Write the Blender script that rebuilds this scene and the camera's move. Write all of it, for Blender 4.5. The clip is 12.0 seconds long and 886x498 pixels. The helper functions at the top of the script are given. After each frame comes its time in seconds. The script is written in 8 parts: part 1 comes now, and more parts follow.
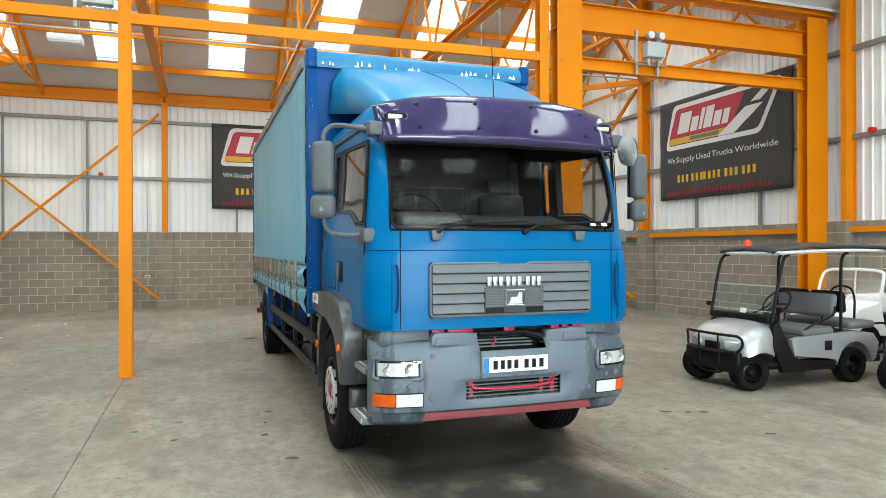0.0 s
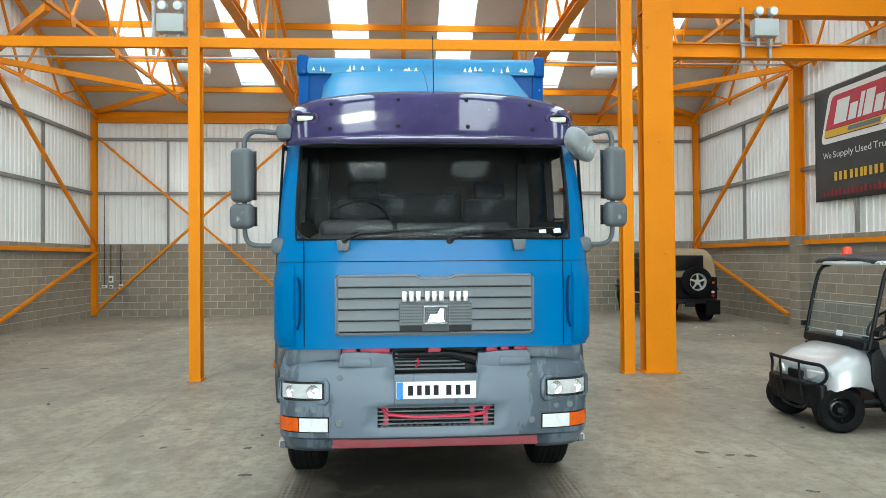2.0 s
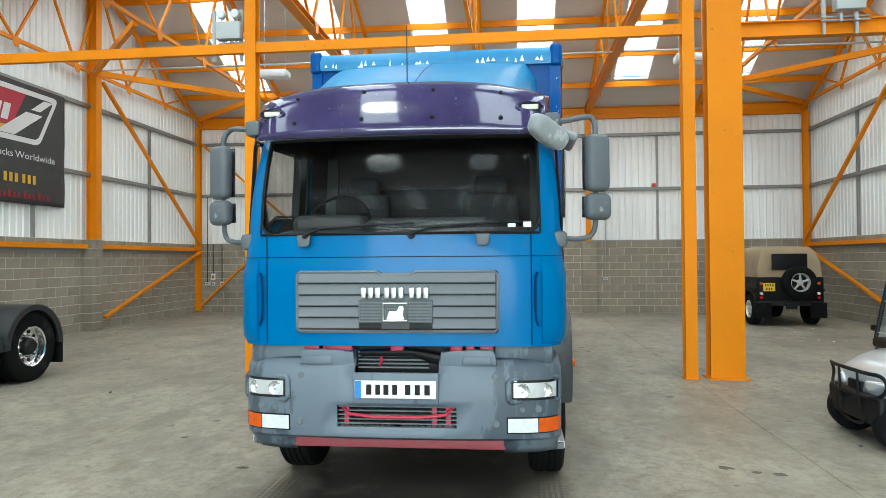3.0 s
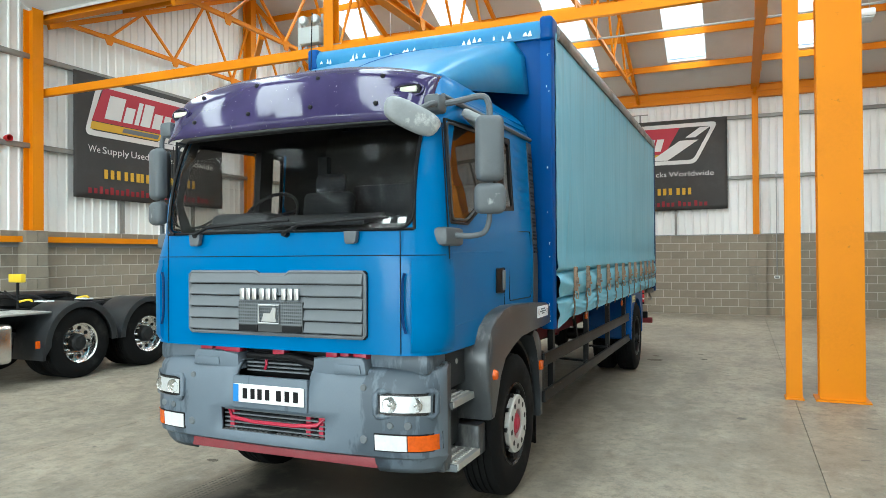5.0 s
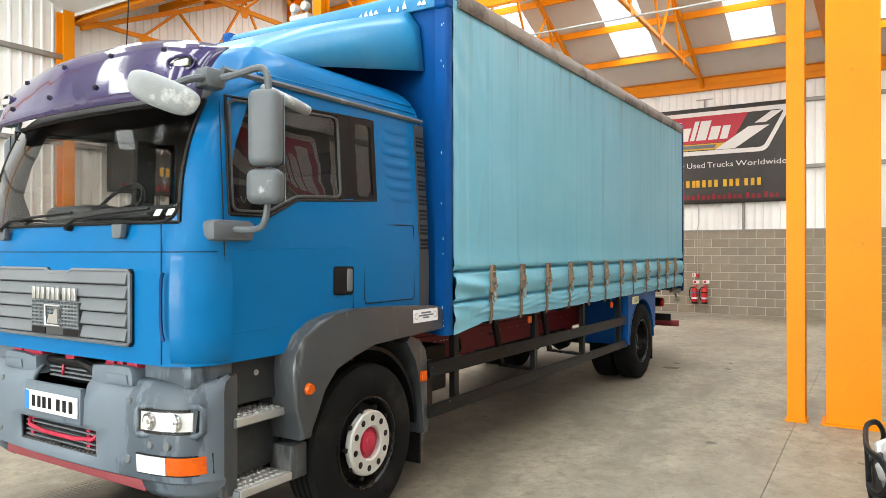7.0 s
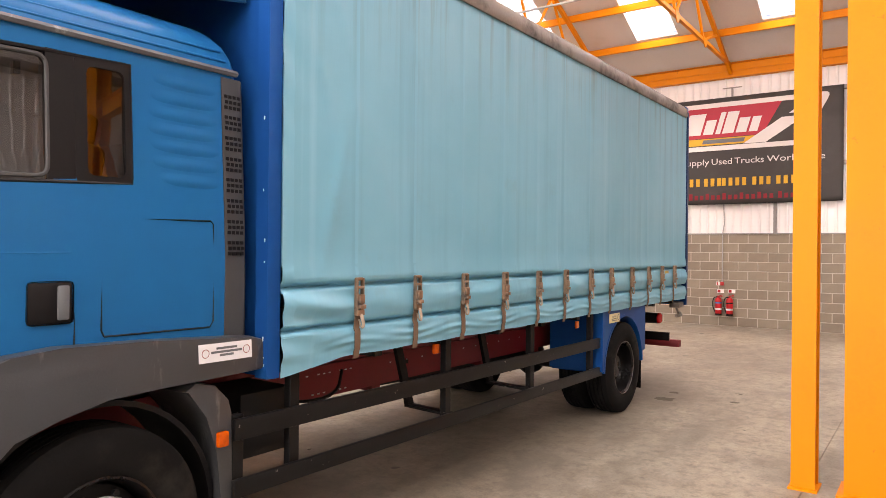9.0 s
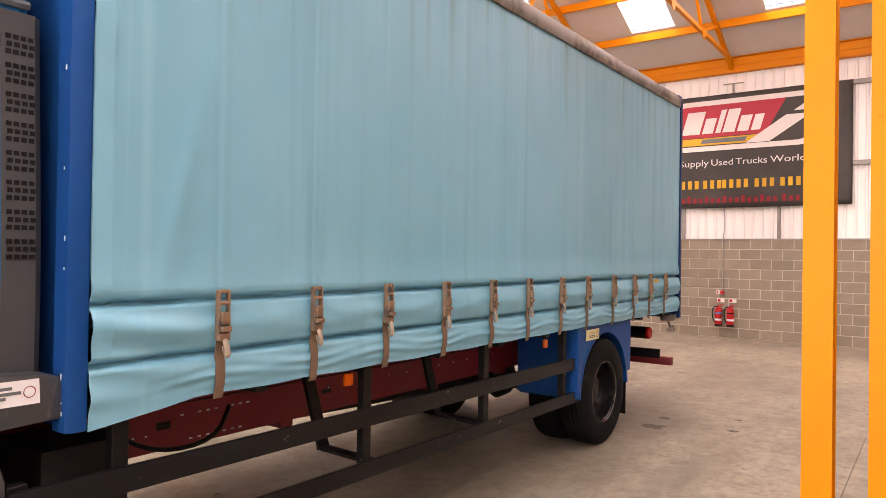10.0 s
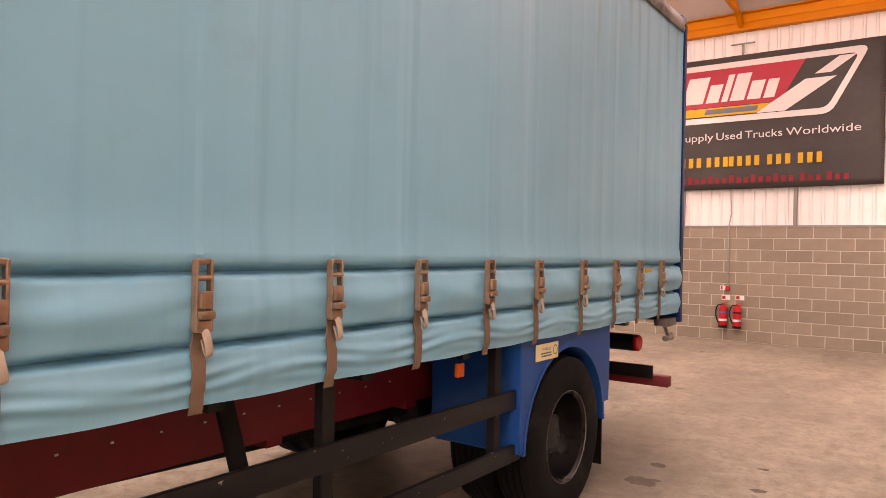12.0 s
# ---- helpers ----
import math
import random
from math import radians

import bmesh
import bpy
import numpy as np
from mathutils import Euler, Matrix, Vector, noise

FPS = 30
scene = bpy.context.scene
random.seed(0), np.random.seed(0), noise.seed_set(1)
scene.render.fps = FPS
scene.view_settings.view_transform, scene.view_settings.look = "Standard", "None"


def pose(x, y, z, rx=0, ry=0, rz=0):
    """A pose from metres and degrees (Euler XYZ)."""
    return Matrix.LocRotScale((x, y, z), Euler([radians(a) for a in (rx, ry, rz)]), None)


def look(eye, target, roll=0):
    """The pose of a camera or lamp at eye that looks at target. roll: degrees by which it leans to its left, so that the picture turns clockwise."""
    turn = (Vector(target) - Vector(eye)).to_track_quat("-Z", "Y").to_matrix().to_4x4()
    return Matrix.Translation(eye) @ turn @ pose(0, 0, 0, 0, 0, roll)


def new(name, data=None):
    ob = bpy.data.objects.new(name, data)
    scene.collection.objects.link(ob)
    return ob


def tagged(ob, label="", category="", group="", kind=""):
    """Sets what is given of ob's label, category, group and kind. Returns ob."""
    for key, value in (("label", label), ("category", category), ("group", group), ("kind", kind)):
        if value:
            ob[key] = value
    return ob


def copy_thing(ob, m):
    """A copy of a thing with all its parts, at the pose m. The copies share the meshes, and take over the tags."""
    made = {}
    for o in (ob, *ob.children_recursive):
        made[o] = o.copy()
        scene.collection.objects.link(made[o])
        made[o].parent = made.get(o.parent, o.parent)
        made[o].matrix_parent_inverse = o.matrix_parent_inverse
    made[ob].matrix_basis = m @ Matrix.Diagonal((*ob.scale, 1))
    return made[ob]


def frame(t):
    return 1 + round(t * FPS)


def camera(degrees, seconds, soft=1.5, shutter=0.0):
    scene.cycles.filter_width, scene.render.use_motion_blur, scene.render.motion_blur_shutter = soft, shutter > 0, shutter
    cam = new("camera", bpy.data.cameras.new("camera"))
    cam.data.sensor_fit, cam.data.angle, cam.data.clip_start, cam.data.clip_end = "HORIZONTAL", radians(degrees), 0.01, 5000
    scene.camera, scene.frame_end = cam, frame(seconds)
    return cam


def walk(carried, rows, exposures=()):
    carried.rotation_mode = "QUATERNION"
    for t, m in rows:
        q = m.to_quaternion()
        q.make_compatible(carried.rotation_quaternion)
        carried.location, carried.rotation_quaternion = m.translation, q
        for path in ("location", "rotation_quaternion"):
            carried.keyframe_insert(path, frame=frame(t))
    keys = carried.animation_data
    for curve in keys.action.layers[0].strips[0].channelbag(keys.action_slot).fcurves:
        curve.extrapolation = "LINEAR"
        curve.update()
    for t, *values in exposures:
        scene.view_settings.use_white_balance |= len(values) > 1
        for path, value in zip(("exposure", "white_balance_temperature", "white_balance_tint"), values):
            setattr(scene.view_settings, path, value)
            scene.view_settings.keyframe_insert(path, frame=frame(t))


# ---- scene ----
cam = camera(65.1, 12, 0.65)
PATH = [
    (0, (0.059, 0.047, 1.733), (0.716, 1.936, 1.732), -0.2),
    (0.5, (0.525, 0.067, 1.731), (1.069, 1.992, 1.74), -0.2),
    (1, (1.03, 0.062, 1.731), (1.452, 2.017, 1.757), -0.3),
    (1.5, (1.527, 0.067, 1.73), (1.797, 2.049, 1.761), -0.4),
    (2, (2.009, 0.178, 1.737), (2.137, 2.173, 1.765), -0.4),
    (2.5, (2.522, 0.24, 1.729), (2.48, 2.239, 1.758), -0.4),
    (3, (3.014, 0.369, 1.705), (2.806, 2.358, 1.734), -0.4),
    (3.5, (3.504, 0.558, 1.7), (3.113, 2.519, 1.732), -0.5),
    (3.7, (3.719, 0.644, 1.699), (3.249, 2.588, 1.731), -0.5),
    (5.3, (5.121, 1.418, 1.722), (4.279, 3.233, 1.739), -0.4),
    (5.5, (5.269, 1.527, 1.702), (4.393, 3.325, 1.719), -0.4),
    (6, (5.589, 1.856, 1.715), (4.654, 3.624, 1.728), -0.4),
    (6.5, (5.936, 2.193, 1.733), (4.938, 3.927, 1.745), -0.3),
    (7, (6.136, 2.594, 1.729), (5.077, 4.291, 1.732), -0.1),
    (7.2, (6.186, 2.778, 1.738), (5.111, 4.464, 1.739), -0.1),
    (9, (6.252, 4.553, 1.772), (5.094, 6.184, 1.776), 0.6),
    (9.5, (6.195, 5.105, 1.785), (5.026, 6.728, 1.787), 1.3),
    (10, (6.044, 5.68, 1.77), (4.88, 7.306, 1.79), 0.85),
    (10.5, (5.901, 6.286, 1.76), (4.73, 7.907, 1.773), 1.25),
    (11, (5.632, 6.872, 1.738), (4.467, 8.498, 1.751), 1.1),
    (11.5, (5.456, 7.417, 1.694), (4.3, 9.049, 1.715), 0.8),
    (12, (5.305, 7.994, 1.647), (4.148, 9.626, 1.652), 1.2),
]
EXPOSURES = [(0.0, 0.18, 6250, 1), (0.8, 0.11, 6180, 0), (3.5, 0.05, 5980, -2), (5.5, 0.35, 6200, 0), (7.2, 0.66, 6900, 9), (9.0, 0.70, 7700, 28), (10.0, 0.64, 8120, 34), (12.0, 0.62, 9120, 45)]
walk(cam, [(t, look(eye, target, roll)) for t, eye, target, roll in PATH], EXPOSURES)

# ---------------------------------------------------------------- light
world = bpy.data.worlds.new("sky")
scene.world = world
world.use_nodes = True
wn = world.node_tree
sky = wn.nodes.new("ShaderNodeTexSky")
sky.sky_type, sky.sun_disc, sky.sun_elevation, sky.sun_rotation = "NISHITA", False, radians(48), radians(150)
wn.links.new(sky.outputs[0], wn.nodes["Background"].inputs[0])
wn.nodes["Background"].inputs[1].default_value = 0.12

sun_data = bpy.data.lights.new("sun", "SUN")
sun_data.energy, sun_data.angle, sun_data.color = 1.0, radians(12), (1.0, 0.96, 0.9)
sun = new("sun", sun_data)
sun.matrix_world = look((0, -20, 40), (8, 6, 0))

# building measurements
LEFT, RIGHT, BACK, FRONT = -7.45, 11.85, 22.38, -13.3
VALLEYS = (22.41, 10.46, -1.50, -13.4)
EAVES, SLOPE, BLOCK_TOP = 6.38, 0.435, 2.24
STRIPS = (-5.46, -2.62, 0.26, 3.10, 5.92, 8.76)
STRIP_W = 0.98


def roof_z(y, hall):
    """Underside of the roof sheet of one hall at y."""
    far, near = VALLEYS[hall], VALLEYS[hall + 1]
    return EAVES + SLOPE * min(far - y, y - near)


def skylight_lamp(x, wide, y0, y1, hall, watts):
    data = bpy.data.lights.new("skylight_lamp", "AREA")
    data.shape, data.size, data.energy, data.color = "RECTANGLE", wide, watts, (0.93, 0.97, 1.0)
    a = Vector((x, y0, roof_z(y0, hall) + 0.10))
    b = Vector((x, y1, roof_z(y1, hall) + 0.10))
    data.size_y = (b - a).length
    ob = new("skylight_lamp", data)
    along = (b - a).normalized()
    across = Vector((1, 0, 0))
    normal = across.cross(along)
    if normal.z < 0:
        across, normal = -across, -normal
    m = Matrix((across, along, normal)).transposed().to_4x4()
    m.translation = (a + b) / 2
    ob.matrix_world = m


def slope_spans(hall):
    """The stretches of the two roof slopes that hold skylights."""
    far, near = VALLEYS[hall], VALLEYS[hall + 1]
    mid = (far + near) / 2
    return ((mid + 0.48, far - 1.30), (near + 1.30, mid - 0.48))


WATTS = 82.0
for hall in range(3):
    for y0, y1 in slope_spans(hall):
        for x in STRIPS:
            skylight_lamp(x + STRIP_W / 2, STRIP_W, y0, y1, hall, WATTS)


# daylight through the open vehicle door behind the camera
DOOR_X0, DOOR_X1, DOOR_Z = -2.4, 6.8, 5.2
door_data = bpy.data.lights.new("doorway_daylight", "AREA")
door_data.shape, door_data.size, door_data.size_y = "RECTANGLE", DOOR_X1 - DOOR_X0, DOOR_Z
door_data.energy, door_data.color = 1900.0, (0.92, 0.97, 1.0)
door_lamp = new("doorway_daylight", door_data)
door_lamp.matrix_world = look(((DOOR_X0 + DOOR_X1) / 2, FRONT - 0.25, DOOR_Z / 2), ((DOOR_X0 + DOOR_X1) / 2, 0, DOOR_Z / 2))


# ---------------------------------------------------------------- materials
def shader(name):
    m = bpy.data.materials.new(name)
    m.use_nodes = True
    nt = m.node_tree
    return m, nt, nt.nodes["Principled BSDF"]


def node(nt, kind, **values):
    n = nt.nodes.new(kind)
    for key, value in values.items():
        n.inputs[key].default_value = value
    return n


def mixed(nt, fac, a, b):
    n = nt.nodes.new("ShaderNodeMix")
    n.data_type = "RGBA"
    for i, v in ((0, fac), (6, a), (7, b)):
        if isinstance(v, bpy.types.NodeSocket):
            nt.links.new(v, n.inputs[i])
        else:
            n.inputs[i].default_value = v if i == 0 else (*v, 1)
    return n.outputs[2]


def ramp(nt, source, lo, hi):
    n = nt.nodes.new("ShaderNodeMapRange")
    n.inputs[1].default_value, n.inputs[2].default_value = lo, hi
    nt.links.new(source, n.inputs[0])
    return n.outputs[0]


def noise_out(nt, coord, scale, detail=4.0, rough=0.55, stretch=(1, 1, 1)):
    mp = nt.nodes.new("ShaderNodeMapping")
    mp.inputs["Scale"].default_value = stretch
    nt.links.new(coord, mp.inputs[0])
    n = node(nt, "ShaderNodeTexNoise", Scale=scale, Detail=detail, Roughness=rough)
    nt.links.new(mp.outputs[0], n.inputs["Vector"])
    return n.outputs[0]


def surface(name, base, rough=0.5, metal=0.0, var=0.12, scale=2.0, fine=40.0, bump=0.05, stain=None, stain_at=(0.58, 0.72),
            stain_scale=1.5, stretch=(1, 1, 1), spec=0.5, random_tone=0.0, coat=0.0, coat_rough=0.16, stain_stretch=None, depth=0.01):
    """A painted, moulded or mineral surface: two scales of tone, wear stains and fine relief."""
    m, nt, b = shader(name)
    tc = nt.nodes.new("ShaderNodeTexCoord")
    coord = tc.outputs["Object"]
    big = noise_out(nt, coord, scale, 5, 0.6, stretch)
    small = noise_out(nt, coord, fine, 3, 0.6, stretch)
    dark = tuple(c * (1 - var) for c in base)
    light = tuple(min(1, c * (1 + var)) for c in base)
    col = mixed(nt, ramp(nt, big, 0.3, 0.7), dark, light)
    col = mixed(nt, ramp(nt, small, 0.25, 0.75), col, tuple(c * (1 + 0.4 * var) for c in base)) if fine else col
    if stain:
        s = noise_out(nt, coord, stain_scale, 6, 0.65, stain_stretch or stretch)
        col = mixed(nt, ramp(nt, s, *stain_at), col, stain)
    if random_tone:
        info = nt.nodes.new("ShaderNodeObjectInfo")
        isl = nt.nodes.new("ShaderNodeNewGeometry")
        add = nt.nodes.new("ShaderNodeMath")
        add.operation = "ADD"
        nt.links.new(info.outputs["Random"], add.inputs[0])
        nt.links.new(isl.outputs["Random Per Island"], add.inputs[1])
        fr = nt.nodes.new("ShaderNodeMath")
        fr.operation = "FRACT"
        nt.links.new(add.outputs[0], fr.inputs[0])
        hsv = nt.nodes.new("ShaderNodeHueSaturation")
        nt.links.new(col, hsv.inputs["Color"])
        mr = nt.nodes.new("ShaderNodeMapRange")
        mr.inputs[3].default_value, mr.inputs[4].default_value = 1 - random_tone, 1 + random_tone
        nt.links.new(fr.outputs[0], mr.inputs[0])
        nt.links.new(mr.outputs[0], hsv.inputs["Value"])
        col = hsv.outputs[0]
    nt.links.new(col, b.inputs["Base Color"])
    r = nt.nodes.new("ShaderNodeMapRange")
    r.inputs[3].default_value, r.inputs[4].default_value = max(0.02, rough - 0.07), min(1, rough + 0.07)
    nt.links.new(big, r.inputs[0])
    nt.links.new(r.outputs[0], b.inputs["Roughness"])
    b.inputs["Metallic"].default_value = metal
    b.inputs["Specular IOR Level"].default_value = spec
    if coat:
        b.inputs["Coat Weight"].default_value = coat
        b.inputs["Coat Roughness"].default_value = coat_rough
    if bump:
        bp = nt.nodes.new("ShaderNodeBump")
        bp.inputs["Strength"].default_value, bp.inputs["Distance"].default_value = bump, depth
        nt.links.new(small if fine else big, bp.inputs["Height"])
        nt.links.new(bp.outputs[0], b.inputs["Normal"])
    return m


def clear_glass(name, tint, gloss=0.02, reflect=0.06):
    m = bpy.data.materials.new(name)
    m.use_nodes = True
    nt = m.node_tree
    nt.nodes.remove(nt.nodes["Principled BSDF"])
    out = nt.nodes["Material Output"]
    tr = nt.nodes.new("ShaderNodeBsdfTransparent")
    tr.inputs[0].default_value = (*tint, 1)
    gl = nt.nodes.new("ShaderNodeBsdfGlossy")
    gl.inputs["Roughness"].default_value = gloss
    lw = nt.nodes.new("ShaderNodeLayerWeight")
    lw.inputs[0].default_value = 0.5
    pw = nt.nodes.new("ShaderNodeMath")
    pw.operation = "POWER"
    pw.inputs[1].default_value = 5.0
    nt.links.new(lw.outputs["Facing"], pw.inputs[0])
    fr = nt.nodes.new("ShaderNodeMapRange")
    fr.inputs[3].default_value, fr.inputs[4].default_value = reflect, 1.0
    nt.links.new(pw.outputs[0], fr.inputs[0])
    mx = nt.nodes.new("ShaderNodeMixShader")
    nt.links.new(fr.outputs[0], mx.inputs[0])
    nt.links.new(tr.outputs[0], mx.inputs[1])
    nt.links.new(gl.outputs[0], mx.inputs[2])
    nt.links.new(mx.outputs[0], out.inputs[0])
    return m


ORANGE = surface("orange_steel_paint", (0.70, 0.222, 0.002), 0.45, spec=0.16, var=0.08, scale=1.2, fine=30, bump=0.04,
                 stain=(0.42, 0.15, 0.012), stain_at=(0.66, 0.74), stain_scale=7.0)
CLAD = surface("white_liner_sheet", (0.80, 0.80, 0.78), 0.45, var=0.04, scale=0.8, fine=25, bump=0.02,
               stain=(0.66, 0.65, 0.61), stain_at=(0.55, 0.8), stain_scale=0.6)
ROOF = surface("pale_roof_liner", (0.60, 0.59, 0.57), 0.7, var=0.06, scale=0.7, fine=20, bump=0.03,
               stain=(0.5, 0.48, 0.45), stain_at=(0.55, 0.8), stain_scale=0.5)
RAIL = surface("galvanised_rail", (0.24, 0.235, 0.22), 0.5, metal=0.35, var=0.15, scale=4, fine=60, bump=0.04)
BLOCK = surface("concrete_block", (0.264, 0.226, 0.174), 0.9, var=0.16, scale=4, fine=90, bump=0.35, depth=0.006,
                stain=(0.175, 0.155, 0.126), stain_at=(0.5, 0.75), stain_scale=1.3, random_tone=0.11)
MORTAR = surface("mortar", (0.50, 0.46, 0.39), 0.95, var=0.1, scale=6, fine=120, bump=0.2)
FLASH = surface("grey_flashing", (0.26, 0.27, 0.27), 0.5, metal=0.3, var=0.1, scale=2, fine=30, bump=0.02)


def floor_material():
    m, nt, b = shader("worn_concrete_floor")
    co = nt.nodes.new("ShaderNodeTexCoord").outputs["Object"]
    col = mixed(nt, ramp(nt, noise_out(nt, co, 0.45, 6, 0.62), 0.30, 0.66), (0.238, 0.202, 0.148), (0.455, 0.396, 0.298))
    col = mixed(nt, ramp(nt, noise_out(nt, co, 1.3, 8, 0.70, (1, 0.45, 1)), 0.46, 0.70), col, (0.150, 0.128, 0.096))
    col = mixed(nt, ramp(nt, noise_out(nt, co, 2.6, 7, 0.68), 0.56, 0.74), col, (0.405, 0.368, 0.30))
    col = mixed(nt, ramp(nt, noise_out(nt, co, 9.0, 8, 0.75), 0.49, 0.645), col, (0.180, 0.157, 0.122))
    col = mixed(nt, ramp(nt, noise_out(nt, co, 55, 3, 0.7), 0.35, 0.9), col, (0.26, 0.245, 0.215))
    # grime trodden in at two sizes
    col = mixed(nt, ramp(nt, noise_out(nt, co, 4.5, 10, 0.78, (1, 0.7, 1)), 0.46, 0.86), col, (0.105, 0.084, 0.058))
    col = mixed(nt, ramp(nt, noise_out(nt, co, 24, 6, 0.8), 0.52, 0.92), col, (0.12, 0.10, 0.075))
    # tyre tracks and the damp patch in front of the truck
    sep = nt.nodes.new("ShaderNodeSeparateXYZ")
    nt.links.new(co, sep.inputs[0])

    def band(axis, centre, half, soft):
        d = nt.nodes.new("ShaderNodeMath")
        d.operation = "SUBTRACT"
        nt.links.new(sep.outputs[axis], d.inputs[0])
        d.inputs[1].default_value = centre
        a = nt.nodes.new("ShaderNodeMath")
        a.operation = "ABSOLUTE"
        nt.links.new(d.outputs[0], a.inputs[0])
        return ramp(nt, a.outputs[0], half + soft, half)

    def times(a, b, k=1.0):
        mnode = nt.nodes.new("ShaderNodeMath")
        mnode.operation = "MULTIPLY"
        nt.links.new(a, mnode.inputs[0])
        nt.links.new(b, mnode.inputs[1])
        m2 = nt.nodes.new("ShaderNodeMath")
        m2.operation = "MULTIPLY"
        nt.links.new(mnode.outputs[0], m2.inputs[0])
        m2.inputs[1].default_value = k
        return m2.outputs[0]
    streak = ramp(nt, noise_out(nt, co, 3.5, 6, 0.7, (3.0, 0.25, 1)), 0.38, 0.66)
    for centre in (1.23, 3.25):
        col = mixed(nt, times(times(band(0, centre, 0.10, 0.10), band(1, 3.6, 2.6, 1.4)), streak, 0.7), col, (0.115, 0.088, 0.055))
    # prints of the tyre tread where the front wheels rolled in
    wave = nt.nodes.new("ShaderNodeTexWave")
    wave.wave_type, wave.bands_direction = "BANDS", "X"
    wave.inputs["Scale"].default_value = 7.5
    nt.links.new(co, wave.inputs["Vector"])
    hatch = nt.nodes.new("ShaderNodeTexWave")
    hatch.wave_type, hatch.bands_direction = "BANDS", "Y"
    hatch.inputs["Scale"].default_value, hatch.inputs["Distortion"].default_value = 9.0, 1.5
    nt.links.new(co, hatch.inputs["Vector"])
    worn = ramp(nt, noise_out(nt, co, 1.6, 5, 0.7), 0.36, 0.58)
    prints = times(times(ramp(nt, wave.outputs[1], 0.35, 0.6), ramp(nt, hatch.outputs[1], 0.1, 0.5)), worn)
    for centre, half in ((1.23, 0.09), (3.26, 0.09), (2.91, 0.05)):
        col = mixed(nt, times(times(band(0, centre, half, 0.03), band(1, 3.6, 2.3, 1.0)), prints, 0.9), col, (0.045, 0.041, 0.034))
    blotch = ramp(nt, noise_out(nt, co, 1.8, 7, 0.7), 0.20, 0.48)
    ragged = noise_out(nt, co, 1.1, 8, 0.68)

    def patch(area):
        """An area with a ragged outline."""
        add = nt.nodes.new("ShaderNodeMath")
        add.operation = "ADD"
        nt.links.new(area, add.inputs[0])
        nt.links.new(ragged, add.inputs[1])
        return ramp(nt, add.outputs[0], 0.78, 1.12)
    col = mixed(nt, times(patch(times(band(0, 2.15, 0.30, 1.05), band(1, 5.0, 1.8, 2.4))), blotch, 1.0), col, (0.052, 0.048, 0.041))
    col = mixed(nt, times(patch(times(band(0, -0.76, 0.02, 0.30), band(1, 7.6, 0.1, 0.9))), blotch, 0.6), col, (0.13, 0.115, 0.09))
    # broad brown darkening of the floor under and beside the truck body
    col = mixed(nt, times(patch(times(band(0, 2.6, 0.5, 1.3), band(1, 10.0, 3.4, 2.6))), blotch, 0.5), col, (0.10, 0.088, 0.07))
    # small dark oil spots
    spots = noise_out(nt, co, 4.2, 2, 0.4)
    col = mixed(nt, ramp(nt, spots, 0.735, 0.76), col, (0.10, 0.09, 0.075))
    # pale scuffs and dust
    dust = noise_out(nt, co, 7.5, 6, 0.75, (1, 0.6, 1))
    col = mixed(nt, ramp(nt, dust, 0.67, 0.77), col, (0.45, 0.43, 0.385))
    nt.links.new(col, b.inputs["Base Color"])
    r = nt.nodes.new("ShaderNodeMapRange")
    r.inputs[3].default_value, r.inputs[4].default_value = 0.34, 0.62
    nt.links.new(noise_out(nt, co, 0.8, 6, 0.65), r.inputs[0])
    b.inputs["Specular IOR Level"].default_value = 0.28
    nt.links.new(r.outputs[0], b.inputs["Roughness"])
    bp = nt.nodes.new("ShaderNodeBump")
    bp.inputs["Strength"].default_value, bp.inputs["Distance"].default_value = 0.12, 0.004
    nt.links.new(noise_out(nt, co, 70, 4, 0.6), bp.inputs["Height"])
    nt.links.new(bp.outputs[0], b.inputs["Normal"])
    return m


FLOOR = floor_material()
JOINT = surface("joint_filler", (0.10, 0.095, 0.085), 0.9, var=0.2, scale=3, fine=50)


def panel_material():
    """Translucent roof sheet: lets daylight through, white from below."""
    m = bpy.data.materials.new("translucent_roof_sheet")
    m.use_nodes = True
    nt = m.node_tree
    nt.nodes.remove(nt.nodes["Principled BSDF"])
    a = nt.nodes.new("ShaderNodeBsdfTransparent")
    a.inputs[0].default_value = (0.97, 0.97, 0.95, 1)
    d = nt.nodes.new("ShaderNodeBsdfTranslucent")
    d.inputs[0].default_value = (0.9, 0.9, 0.88, 1)
    mx = nt.nodes.new("ShaderNodeMixShader")
    mx.inputs[0].default_value = 0.25
    nt.links.new(a.outputs[0], mx.inputs[1])
    nt.links.new(d.outputs[0], mx.inputs[2])
    nt.links.new(mx.outputs[0], nt.nodes["Material Output"].inputs[0])
    return m


SKYLIGHT = panel_material()


# ---------------------------------------------------------------- mesh tools
def box(bm, x0, x1, y0, y1, z0, z1, bev=0.0, seg=2):
    g = bmesh.ops.create_cube(bm, size=1.0)["verts"]
    for v in g:
        v.co = Vector(((x0 + x1) / 2 + v.co.x * (x1 - x0), (y0 + y1) / 2 + v.co.y * (y1 - y0), (z0 + z1) / 2 + v.co.z * (z1 - z0)))
    if bev:
        es = list({e for v in g for e in v.link_edges})
        bmesh.ops.bevel(bm, geom=es, offset=bev, segments=seg, profile=0.5, affect="EDGES")
    return bm


